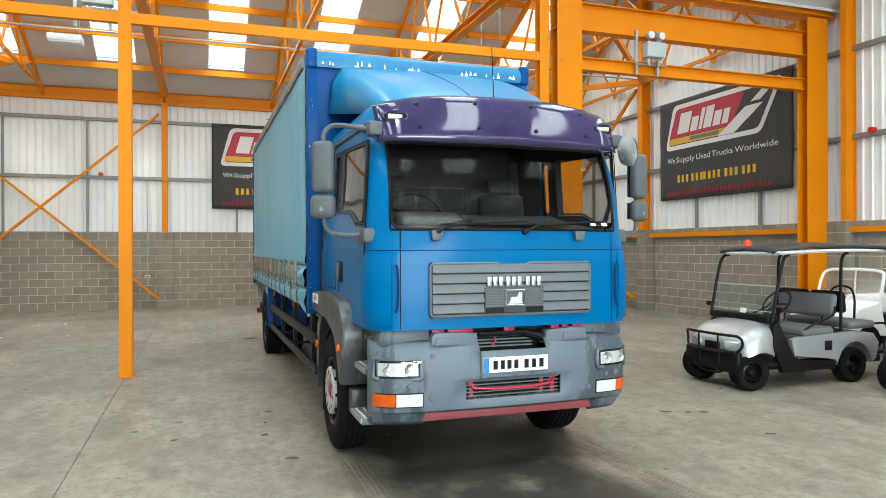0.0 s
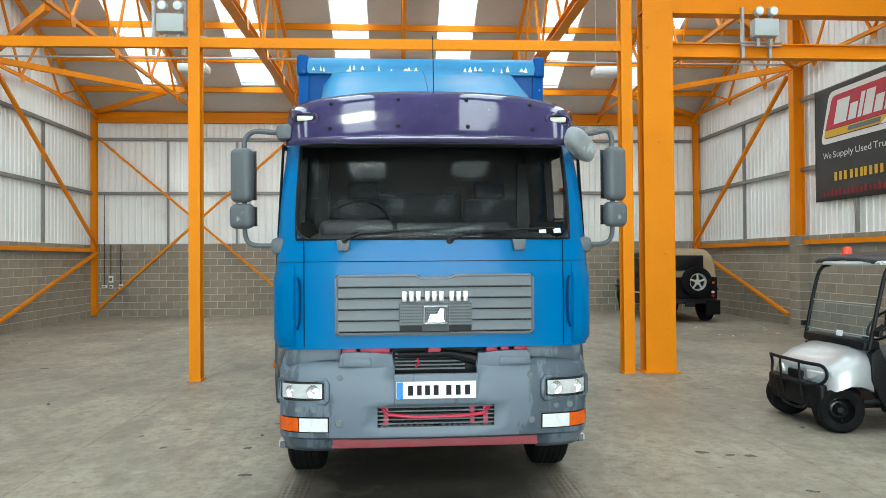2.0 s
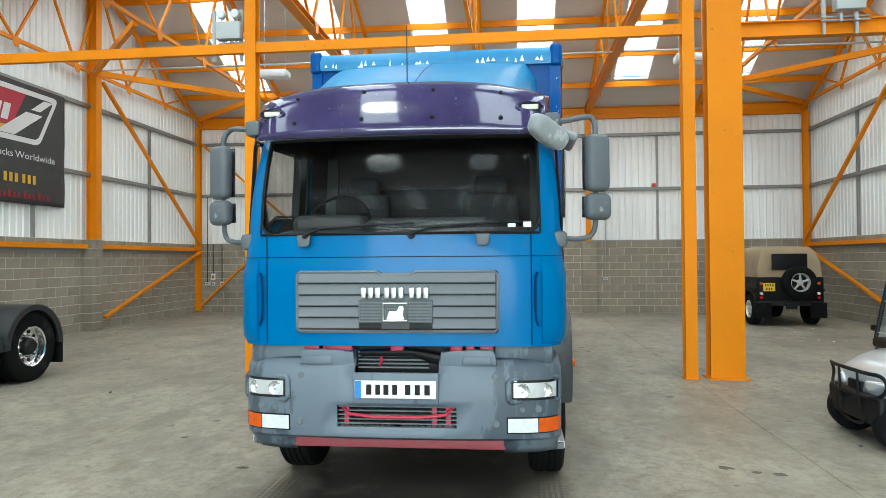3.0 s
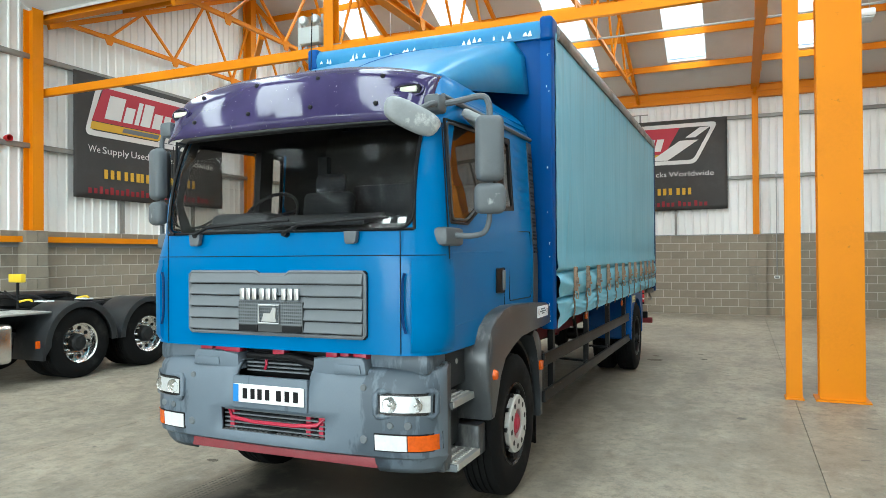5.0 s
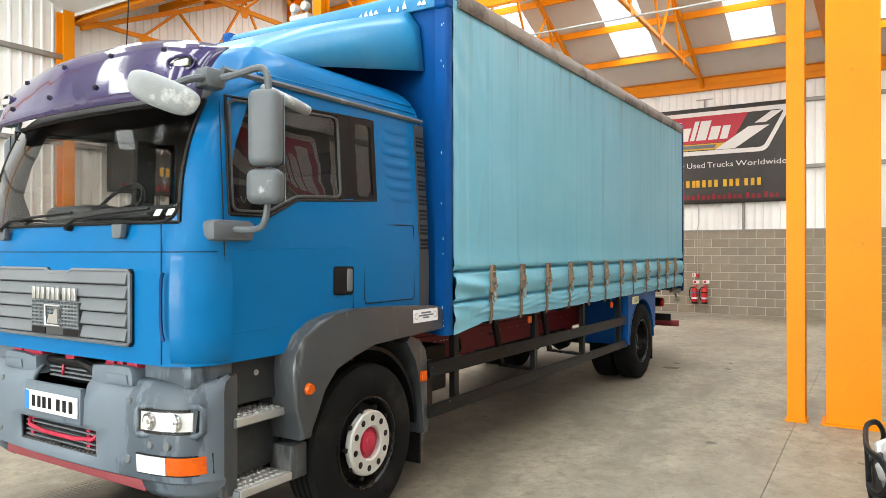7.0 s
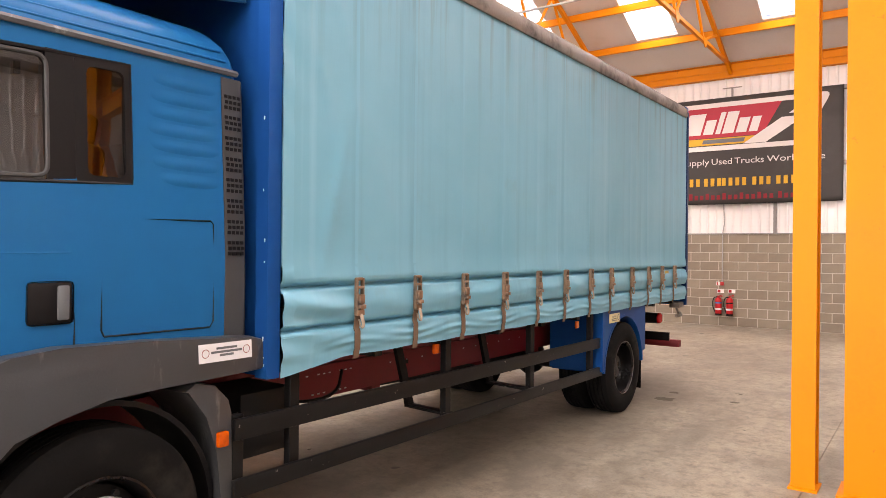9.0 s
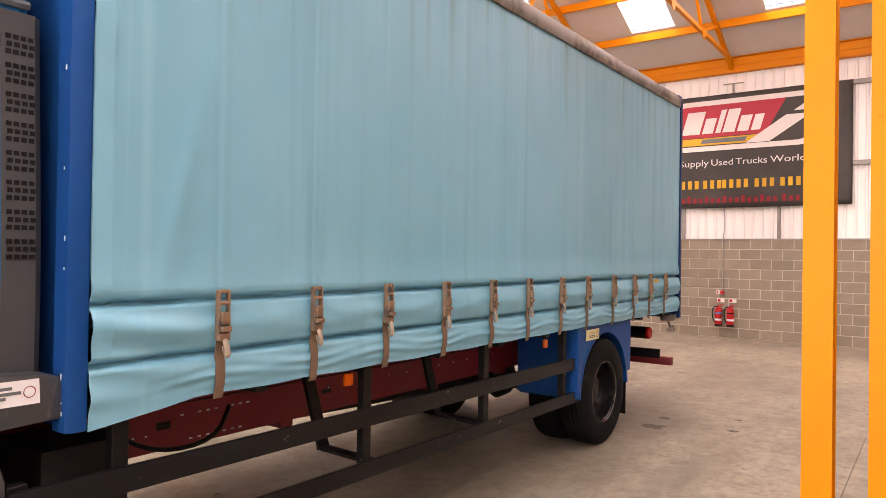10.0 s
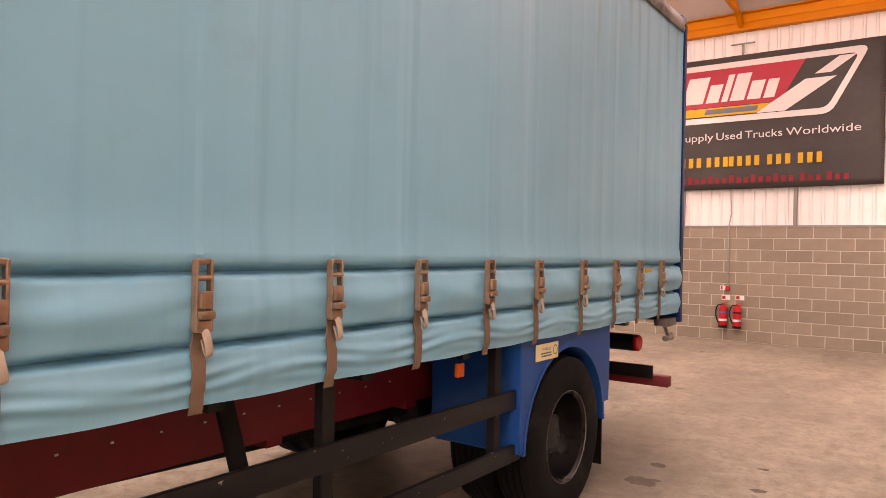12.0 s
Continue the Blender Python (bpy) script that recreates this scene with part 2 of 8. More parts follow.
def box_at(bm, m, sx, sy, sz, bev=0.0, seg=2):
    """A box of that size centred on the pose m."""
    g = bmesh.ops.create_cube(bm, size=1.0)["verts"]
    for v in g:
        v.co = m @ Vector((v.co.x * sx, v.co.y * sy, v.co.z * sz))
    if bev:
        es = list({e for v in g for e in v.link_edges})
        bmesh.ops.bevel(bm, geom=es, offset=bev, segments=seg, profile=0.5, affect="EDGES")
    return bm


def prism(bm, pts, axis, a, b, bev=0.0):
    """A polygon drawn across an axis, pushed along it from a to b. x: (y, z); y: (x, z); z: (x, y)."""
    def at(p, k):
        return {"x": (k, p[0], p[1]), "y": (p[0], k, p[1]), "z": (p[0], p[1], k)}[axis]
    lo = [bm.verts.new(at(p, a)) for p in pts]
    hi = [bm.verts.new(at(p, b)) for p in pts]
    faces = [bm.faces.new(lo), bm.faces.new(list(reversed(hi)))]
    n = len(pts)
    for i in range(n):
        faces.append(bm.faces.new((lo[i], hi[i], hi[(i + 1) % n], lo[(i + 1) % n])))
    if bev:
        es = [e for f in faces[:2] for e in f.edges]
        bmesh.ops.bevel(bm, geom=es, offset=bev, segments=2, profile=0.5, affect="EDGES")
    return bm


def loft(bm, rings, closed=True, caps=True):
    rows = [[bm.verts.new(p) for p in ring] for ring in rings]
    n = len(rows[0])
    for r0, r1 in zip(rows, rows[1:]):
        for i in range(n if closed else n - 1):
            bm.faces.new((r0[i], r0[(i + 1) % n], r1[(i + 1) % n], r1[i]))
    if caps and closed:
        bm.faces.new(list(reversed(rows[0])))
        bm.faces.new(rows[-1])
    return rows


def sweep(bm, pts, r, n=8, caps=True, flat=1.0):
    """A round bar along points; r may be one radius or one for each point."""
    pts = [Vector(p) for p in pts]
    rs = r if isinstance(r, (list, tuple)) else [r] * len(pts)
    up = None
    rings = []
    for i, p in enumerate(pts):
        d = (pts[min(i + 1, len(pts) - 1)] - pts[max(i - 1, 0)]).normalized()
        if up is None:
            up = Vector((0, 0, 1)) if abs(d.z) < 0.9 else Vector((1, 0, 0))
        up = (up - d * up.dot(d)).normalized()
        side = d.cross(up)
        rings.append([p + (side * math.cos(k) * flat + up * math.sin(k)) * rs[i]
                      for k in (2 * math.pi * j / n for j in range(n))])
    loft(bm, rings, True, caps)
    return bm


def smooth_path(pts, rounds=2):
    """Rounds the corners of a line of points."""
    pts = [Vector(p) for p in pts]
    for _ in range(rounds):
        out = [pts[0]]
        for a, b in zip(pts, pts[1:]):
            out += [a * 0.75 + b * 0.25, a * 0.25 + b * 0.75]
        out.append(pts[-1])
        pts = out
    return pts


def lathe(bm, profile, n=32, axis="x", centre=(0, 0, 0), close=False):
    """Turns (radius, along) points about an axis."""
    c = Vector(centre)
    rings = []
    for r, a in profile:
        ring = []
        for j in range(n):
            k = 2 * math.pi * j / n
            u, v = r * math.cos(k), r * math.sin(k)
            ring.append(c + Vector({"x": (a, u, v), "y": (u, a, v), "z": (u, v, a)}[axis]))
        rings.append(ring)
    if close:
        rings.append(rings[0])
    rows = [[bm.verts.new(p) for p in ring] for ring in (rings[:-1] if close else rings)]
    if close:
        rows.append(rows[0])
    for r0, r1 in zip(rows, rows[1:]):
        for i in range(n):
            bm.faces.new((r0[i], r0[(i + 1) % n], r1[(i + 1) % n], r1[i]))
    return bm


def bar(bm, p, q, w, h, roll=0.0):
    """A square bar from p to q, w wide and h deep."""
    p, q = Vector(p), Vector(q)
    d = (q - p).normalized()
    up = Vector((0, 0, 1)) if abs(d.z) < 0.95 else Vector((0, 1, 0))
    side = d.cross(up).normalized()
    up = side.cross(d)
    m = Matrix((side, d, up)).transposed().to_4x4()
    m.translation = (p + q) / 2
    return box_at(bm, m @ pose(0, 0, 0, 0, roll, 0), w, (q - p).length, h)


def i_beam(bm, p, q, w, h, tf=0.016, tw=0.012, turn=0.0):
    """A rolled I section from p to q."""
    p, q = Vector(p), Vector(q)
    d = (q - p).normalized()
    up = Vector((0, 0, 1)) if abs(d.z) < 0.95 else Vector((0, 1, 0))
    side = d.cross(up).normalized()
    up = side.cross(d)
    m = Matrix((side, d, up)).transposed().to_4x4()
    m.translation = (p + q) / 2
    m = m @ pose(0, 0, 0, 0, turn, 0)
    n = (q - p).length / 2
    a, c, k, e = w / 2, tw / 2, h / 2, h / 2 - tf
    ring = ((-a, -k), (a, -k), (a, -e), (c, -e), (c, e), (a, e), (a, k), (-a, k), (-a, e), (-c, e), (-c, -e), (-a, -e))
    loft(bm, [[m @ Vector((u, v, t)) for u, t in ring] for v in (-n, n)])
    return bm


def to_mesh(name, bm, mat, angle=35.0):
    bmesh.ops.recalc_face_normals(bm, faces=bm.faces)
    me = bpy.data.meshes.new(name)
    bm.to_mesh(me)
    bm.free()
    me.materials.append(mat)
    if angle:
        me.polygons.foreach_set("use_smooth", [True] * len(me.polygons))
        me.set_sharp_from_angle(angle=radians(angle))
    return me


def part(name, bm, material, parent, label="", angle=35.0, at=None):
    """Links a bmesh as one mesh object under a thing or a part."""
    ob = new(name, to_mesh(name, bm, material, angle))
    ob.parent = parent
    if at is not None:
        ob.matrix_basis = at
    return tagged(ob, label)


def solo(name, bm, material, label, category, group="", kind="", angle=35.0, at=None):
    """A thing of one mesh."""
    ob = new(name, to_mesh(name, bm, material, angle))
    if at is not None:
        ob.matrix_basis = at
    return tagged(ob, label, category, group, kind)


def thing(name, label, category, at=None, group="", kind=""):
    ob = new(name)
    ob.empty_display_size = 0.2
    if at is not None:
        ob.matrix_basis = at
    return tagged(ob, label, category, group, kind)


def B():
    return bmesh.new()


# ---------------------------------------------------------------- floor
floor = solo("floor", box(B(), LEFT - 0.5, RIGHT + 0.5, FRONT - 0.5, BACK + 0.5, -0.30, -0.012), JOINT,
             "grey worn concrete warehouse floor with saw-cut joints", "floor", kind="structure")
cuts = (LEFT - 0.4, -0.93, 5.45, RIGHT + 0.4)
for x0, x1 in zip(cuts, cuts[1:]):
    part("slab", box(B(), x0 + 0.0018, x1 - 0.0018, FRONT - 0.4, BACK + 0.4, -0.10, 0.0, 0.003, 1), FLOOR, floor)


# ---------------------------------------------------------------- walls
def ribbed(bm, axis, fixed, a0, a1, top, inward, pitch=0.20, deep=0.022, z0=BLOCK_TOP):
    """Ribbed liner sheet on a wall; top gives its upper edge along the wall."""
    line = []
    a = a0
    while a < a1:
        for u, v in ((0.0, 0.0), (0.13, 0.0), (0.15, 1.0), (0.18, 1.0)):
            if a + u * pitch / 0.2 < a1:
                line.append((a + u * pitch / 0.2, v * deep))
        a += pitch
    line.append((a1, 0.0))
    lo, hi = [], []
    for u, v in line:
        p = fixed + inward * v
        xy = (u, p) if axis == "x" else (p, u)
        lo.append(bm.verts.new((*xy, z0)))
        hi.append(bm.verts.new((*xy, max(z0 + 0.1, top(u)))))
    for i in range(len(line) - 1):
        bm.faces.new((lo[i], lo[i + 1], hi[i + 1], hi[i]))
    return bm


def gable_top(y):
    for h in range(3):
        if VALLEYS[h + 1] <= y <= VALLEYS[h]:
            return roof_z(y, h)
    return EAVES


CLAD_SET = 0.06
wall_back = solo("wall_back", ribbed(B(), "x", BACK + CLAD_SET, LEFT - 0.1, RIGHT + 0.1, lambda u: EAVES + 0.05, -1), CLAD,
                 "white ribbed steel liner above a grey blockwork wall", "wall", kind="structure", angle=20)
wall_left = solo("wall_left", ribbed(B(), "y", LEFT - CLAD_SET, FRONT, BACK + 0.1, gable_top, 1), CLAD,
                 "white ribbed steel gable above a grey blockwork wall", "wall", kind="structure", angle=20)
wall_right = solo("wall_right", ribbed(B(), "y", RIGHT + CLAD_SET, FRONT, BACK + 0.1, gable_top, -1), CLAD,
                  "white ribbed steel gable above a grey blockwork wall", "wall", kind="structure", angle=20)
bm = ribbed(B(), "x", FRONT - CLAD_SET, LEFT - 0.1, DOOR_X0, lambda u: EAVES + 0.05, 1, z0=0.0)
ribbed(bm, "x", FRONT - CLAD_SET, DOOR_X1, RIGHT + 0.1, lambda u: EAVES + 0.05, 1, z0=0.0)
ribbed(bm, "x", FRONT - CLAD_SET, DOOR_X0, DOOR_X1, lambda u: EAVES + 0.05, 1, z0=DOOR_Z)
wall_front = solo("wall_front", bm, CLAD,
                  "white ribbed steel wall at the open end", "wall", kind="structure", angle=20)

# ---------------------------------------------------------------- roof
bm = B()
for hall in range(3):
    far, near = VALLEYS[hall], VALLEYS[hall + 1]
    mid = (far + near) / 2
    for ya, yb, (s0, s1) in ((mid, far + 0.15, slope_spans(hall)[0]), (near - 0.15, mid, slope_spans(hall)[1])):
        def slab_piece(x0, x1, y0, y1):
            z0, z1 = roof_z(y0, hall), roof_z(y1, hall)
            lo = [bm.verts.new(p) for p in ((x0, y0, z0), (x1, y0, z0), (x1, y1, z1), (x0, y1, z1))]
            hi = [bm.verts.new(v.co + Vector((0, 0, 0.06))) for v in lo]
            bm.faces.new(lo)
            bm.faces.new(list(reversed(hi)))
            for i in range(4):
                bm.faces.new((lo[i], hi[i], hi[(i + 1) % 4], lo[(i + 1) % 4]))
        slab_piece(LEFT - 0.2, RIGHT + 0.2, ya, s0)
        slab_piece(LEFT - 0.2, RIGHT + 0.2, s1, yb)
        edges = [LEFT - 0.2] + [e for x in STRIPS for e in (x, x + STRIP_W)] + [RIGHT + 0.2]
        for x0, x1 in zip(edges[::2], edges[1::2]):
            slab_piece(x0, x1, s0, s1)
ceiling = solo("ceiling", bm, ROOF, "pale grey roof lining under steel purlins", "ceiling", kind="structure", angle=0)

for hall in range(3):
    for s0, s1 in slope_spans(hall):
        for x in STRIPS:
            bm = B()
            n = 10
            row = []
            for i in range(n + 1):
                u = x - 0.02 + (STRIP_W + 0.04) * i / n
                dz = 0.066 + (0.018 if i % 2 else 0.0)
                row.append((bm.verts.new((u, s0, roof_z(s0, hall) + dz)), bm.verts.new((u, s1, roof_z(s1, hall) + dz))))
            for a, b in zip(row, row[1:]):
                bm.faces.new((a[0], b[0], b[1], a[1]))
            sk = solo("skylight", bm, SKYLIGHT, "bright translucent corrugated roof light", "skylight", "roof lights", "structure")
            sk.visible_shadow = False


# ---------------------------------------------------------------- steel frame
def column(name, bm, label, group=""):
    return solo(name, bm, ORANGE, label, "steel column", group, "structure")


COLX = (-7.38, -0.97, 5.28, 11.74)
for x in COLX:
    bm = i_beam(B(), (x, BACK - 0.10, BLOCK_TOP if abs(x) < 6 else 0.05), (x, BACK - 0.10, 6.08), 0.16, 0.16)
    column("wall_column", bm, "orange painted steel column on the rear wall", "rear wall columns")
for x, s in ((LEFT, 1), (RIGHT, -1)):
    for y, w in ((16.47, 0.30), (10.20, 0.30) if s > 0 else (10.0, 0.12), (4.0, 0.30), (-2.0, 0.30)):
        bm = i_beam(B(), (x + s * 0.14, y, BLOCK_TOP), (x + s * 0.14, y, gable_top(y) - 0.1), min(w, 0.22), 0.26, turn=90)
        column("wall_column", bm, "orange painted steel column on the gable wall", "gable columns")
# thin posts under the valley
for x, y in ((-0.92, 10.46), (5.45, 10.47)):
    bm = i_beam(B(), (x, y, 0.012), (x, y, 6.25), 0.165, 0.19, turn=0)
    box(bm, x - 0.10, x + 0.10, y - 0.13, y + 0.13, 0.0, 0.015)
    column("valley_post", bm, "slim orange painted steel post on the concrete floor", "valley posts")
# big portal
bm = i_beam(B(), (5.947, 10.54, 0.014), (5.947, 10.54, 6.20), 0.465, 0.26, 0.02, 0.014)
box(bm, 5.67, 6.23, 10.34, 10.74, 0.0, 0.018)
box(bm, 5.72, 6.175, 10.42, 10.66, 5.46, 5.48)
column("portal_column", bm, "broad orange painted steel portal column", "portal frame")
bm = i_beam(B(), (11.40, 10.54, 0.014), (11.40, 10.54, 6.20), 0.50, 0.26, 0.02, 0.014)
box(bm, 11.10, 11.70, 10.34, 10.74, 0.0, 0.018)
column("portal_column", bm, "broad orange painted steel portal column", "portal frame")


def beam(p, q, w, h, label, group=""):
    return solo("steel_beam", i_beam(B(), p, q, w, h), ORANGE, label, "steel beam", group, "structure")


beam((6.18, 10.54, 5.69), (11.15, 10.54, 5.69), 0.22, 0.48, "deep orange portal beam over the carts", "portal frame")
beam((6.18, 10.54, 4.90), (11.15, 10.54, 4.90), 0.16, 0.22, "orange lower portal beam", "portal frame")
solo("tie_beam", bar(B(), (LEFT + 0.06, 10.43, 4.87), (5.37, 10.43, 4.92), 0.09, 0.145), ORANGE,
     "slim orange tie beam between the posts", "steel beam", kind="structure")
beam((LEFT, 10.46, 6.36), (RIGHT, 10.46, 6.36), 0.20, 0.25, "orange valley beam under the roof gutter")
beam((LEFT, BACK - 0.02, 6.22), (RIGHT, BACK - 0.02, 6.22), 0.20, 0.36, "orange eaves beam on the rear wall")
beam((LEFT, -1.50, 6.48), (RIGHT, -1.50, 6.48), 0.22, 0.34, "orange valley beam under the roof gutter")

# trusses of the rear hall
far, near = VALLEYS[0], VALLEYS[1]
mid = (far + near) / 2
TRX = (-7.30, -4.17, -0.97, 2.15, 5.28, 8.51, 11.70)
CHORD_Z = 6.34
NODES = (11.87, 13.72, 15.75, 17.95, 19.90)
APEXES = (10.95, 12.80, 14.75, 16.70, 18.95, 21.0)
for k, x in enumerate(TRX):
    tr = thing("roof_truss", "orange lattice roof truss", "roof truss", group="roof trusses", kind="structure")
    heavy = k in (2, 4)
    bw, bh = (0.20, 0.16) if heavy else (0.07, 0.08)
    for y in ((far - 0.05, mid), (mid, near + 0.05)):
        part("top_chord", bar(B(), (x, y[0], roof_z(y[0], 0) - 0.24), (x, y[1], roof_z(y[1], 0) - 0.24), 0.08, 0.10), ORANGE, tr)
    part("bottom_chord", (i_beam if heavy else bar)(B(), (x, far - 0.15, CHORD_Z), (x, near + 0.1, CHORD_Z), bw, bh), ORANGE, tr)
    for j, y in enumerate(NODES):
        for yt in (APEXES[j], APEXES[j + 1]):
            part("web", bar(B(), (x, y, CHORD_Z), (x, yt, roof_z(yt, 0) - 0.26), 0.048, 0.048), ORANGE, tr)
        part("gusset", prism(B(), [(y - 0.13, CHORD_Z + 0.05), (y + 0.13, CHORD_Z + 0.05), (y + 0.09, CHORD_Z - 0.10), (y + 0.05, CHORD_Z - 0.16), (y - 0.05, CHORD_Z - 0.16), (y - 0.09, CHORD_Z - 0.10)],
                             "x", x + bw / 2, x + bw / 2 + 0.012), ORANGE, tr)
for i in range(1, 9):
    for hall, y in ((0, far - 1.25 * i), (0, far - 0.05)):
        if (y == far - 0.05) and i > 1:
            continue
        solo("purlin", box(B(), LEFT, RIGHT, y - 0.03, y + 0.03, roof_z(y, hall) - 0.19, roof_z(y, hall) - 0.03), ORANGE,
             "orange steel purlin under the roof sheets", "purlin", "purlins", "structure")
# horizontal bracing at chord level
for pts in (((LEFT + 0.2, 16.4), (-4.3, 19.5)), ((-4.3, 19.5), (LEFT + 0.15, 22.2)), ((LEFT + 0.2, 16.4), (-4.3, 13.1)),
            ((RIGHT - 0.2, 16.4), (8.6, 19.5)), ((8.6, 19.5), (RIGHT - 0.15, 22.2)), ((RIGHT - 0.2, 16.4), (8.6, 13.1))):
    (xa, ya), (xb, yb) = pts
    solo("roof_brace", bar(B(), (xa, ya, CHORD_Z), (xb, yb, CHORD_Z), 0.10, 0.14), ORANGE,
         "orange horizontal bracing strut", "brace", "bracing", "structure")
# cross bracing on the walls
def brace(p, q, w=0.10):
    solo("wall_brace", bar(B(), p, q, w, 0.06), ORANGE, "orange diagonal steel bracing bar", "brace", "bracing", "structure")


yb = BACK - 0.16
brace((-7.25, yb, 5.55), (-1.12, yb - 0.02, 0.27))
brace((-7.25, yb - 0.1, 0.2), (-1.12, yb - 0.12, 5.72))
for x, s in ((LEFT + 0.14, 1), (RIGHT - 0.14, -1)):
    brace((x + s * 0.05, 16.75, 6.2), (x + s * 0.05, 22.2, 2.2))
    brace((x + s * 0.05, 22.2, 2.0), (x + s * 0.05, 16.85, 0.30))
    solo("ledge_rail", box(B(), min(x, x - s * 0.1), max(x, x - s * 0.1), 3.0, BACK - 0.15, 2.02, 2.13), ORANGE,
         "orange steel rail along the top of the blockwork", "rail", kind="structure")
# grey sheeting rails
for z in (5.53, 3.84):
    solo("sheeting_rail", box(B(), LEFT, RIGHT, BACK - 0.03, BACK + 0.055, z - 0.05, z + 0.05, 0.01, 1), RAIL,
         "grey galvanised sheeting rail", "rail", "sheeting rails", "structure")
    for x, s in ((LEFT, 1), (RIGHT, -1)):
        solo("sheeting_rail", box(B(), min(x + s * 0.06, x - s * 0.03), max(x + s * 0.06, x - s * 0.03), FRONT, BACK, z - 0.05, z + 0.05, 0.01, 1), RAIL,
             "grey galvanised sheeting rail", "rail", "sheeting rails", "structure")
for x in (-5.18, -3.06, 1.10, 3.16, 7.39, 9.54):
    solo("sheeting_post", box(B(), x - 0.03, x + 0.03, BACK - 0.02, BACK + 0.05, BLOCK_TOP, 5.50), RAIL,
         "grey galvanised sheeting post", "rail", "sheeting rails", "structure")
for x, s in ((LEFT, 1), (RIGHT, -1)):
    for y in (19.3, 14.45, 12.35, 7.9):
        solo("sheeting_post", box(B(), min(x + s * 0.05, x - s * 0.02), max(x + s * 0.05, x - s * 0.02), y - 0.03, y + 0.03, BLOCK_TOP, 5.50), RAIL,
             "grey galvanised sheeting post", "rail", "sheeting rails", "structure")

# ---------------------------------------------------------------- vehicle materials
def car_paint(name, base, rough=0.22, var=0.05, dirt=None, dirt_at=(0.6, 0.8)):
    return surface(name, base, rough, var=var, scale=0.9, fine=8, bump=0.012, stain=dirt, stain_at=dirt_at, stain_scale=1.6, coat=0.14, spec=0.10, coat_rough=0.09)


BLUE = car_paint("blue_cab_paint", (0.0007, 0.128, 0.335), 0.32, dirt=(0.003, 0.140, 0.332), dirt_at=(0.62, 0.85))
FADED = surface("sun_faded_blue", (0.012, 0.195, 0.40), 0.36, var=0.16, scale=1.2, fine=20, bump=0.02, spec=0.4, stain=(0.045, 0.255, 0.42), stain_at=(0.5, 0.8), stain_scale=1.4, coat=0.2)
CAPBLUE = surface("weathered_cap_blue", (0.008, 0.17, 0.36), 0.4, var=0.15, scale=2, fine=30, bump=0.03, stain=(0.03, 0.23, 0.40), stain_at=(0.5, 0.75), stain_scale=3)
NAVY = car_paint("navy_post_paint", (0.004, 0.03, 0.11), 0.35)
BODYBLUE = car_paint("blue_body_paint", (0.0012, 0.062, 0.245), 0.34, var=0.14, dirt=(0.004, 0.095, 0.28), dirt_at=(0.55, 0.75))
CHIP = surface("bare_white_chips", (0.72, 0.78, 0.80), 0.6, var=0.1, scale=8, fine=50)
GREY = surface("grey_bumper_plastic", (0.118, 0.150, 0.185), 0.5, var=0.1, scale=2, fine=120, bump=0.05,
               stain=(0.062, 0.082, 0.104), stain_at=(0.565, 0.60), stain_scale=2.6, stain_stretch=(1, 1, 0.30))
WINGG = surface("scuffed_wing_plastic", (0.046, 0.051, 0.056), 0.32, var=0.16, scale=2.5, fine=110, bump=0.06,
                stain=(0.20, 0.205, 0.205), stain_at=(0.57, 0.72), stain_scale=6.0, stain_stretch=(1, 1.0, 0.25))
SLATG = surface("faded_slat_plastic", (0.125, 0.140, 0.152), 0.6, var=0.14, scale=3, fine=90, bump=0.06)
DARKGREY = surface("faded_grille_plastic", (0.125, 0.14, 0.15), 0.6, var=0.12, scale=3, fine=90, bump=0.05)
MIRRORG = surface("scuffed_mirror_plastic", (0.095, 0.108, 0.118), 0.55, var=0.12, scale=5, fine=80, bump=0.06,
                  stain=(0.30, 0.32, 0.32), stain_at=(0.62, 0.70), stain_scale=6)
PALEMIRROR = surface("pale_scratched_mirror_shell", (0.27, 0.29, 0.30), 0.55, var=0.15, scale=6, fine=60, bump=0.08,
                     stain=(0.55, 0.58, 0.58), stain_at=(0.55, 0.65), stain_scale=9)
BLACK = surface("black_plastic", (0.005, 0.005, 0.006), 0.5, spec=0.25, var=0.2, scale=3, fine=60, bump=0.04)
RUBBER = surface("tyre_rubber", (0.006, 0.006, 0.006), 0.9, spec=0.15, var=0.25, scale=3, fine=70, bump=0.12,
                 stain=(0.03, 0.028, 0.025), stain_at=(0.55, 0.8), stain_scale=2.5)
FRAMEBLK = surface("chassis_black", (0.014, 0.0145, 0.015), 0.6, spec=0.25, var=0.25, scale=4, fine=60, bump=0.08,
                   stain=(0.09, 0.08, 0.07), stain_at=(0.58, 0.8), stain_scale=3)
GUARD = surface("dark_guard_paint", (0.008, 0.0082, 0.0085), 0.42, spec=0.2, var=0.2, scale=4, fine=60, bump=0.05,
                stain=(0.24, 0.23, 0.21), stain_at=(0.665, 0.70), stain_scale=15)
REDC = surface("red_chassis_paint", (0.19, 0.007, 0.013), 0.5, var=0.2, scale=3, fine=50, bump=0.05,
               stain=(0.09, 0.012, 0.012), stain_at=(0.55, 0.78), stain_scale=3)
REDBAR = surface("pinkish_red_paint", (0.42, 0.018, 0.05), 0.45, var=0.15, scale=4, fine=60, bump=0.04)
REDDIRTY = surface("faded_red_bumper_bar", (0.27, 0.05, 0.06), 0.6, var=0.25, scale=4, fine=60, bump=0.06,
                   stain=(0.16, 0.10, 0.10), stain_at=(0.5, 0.75), stain_scale=4)
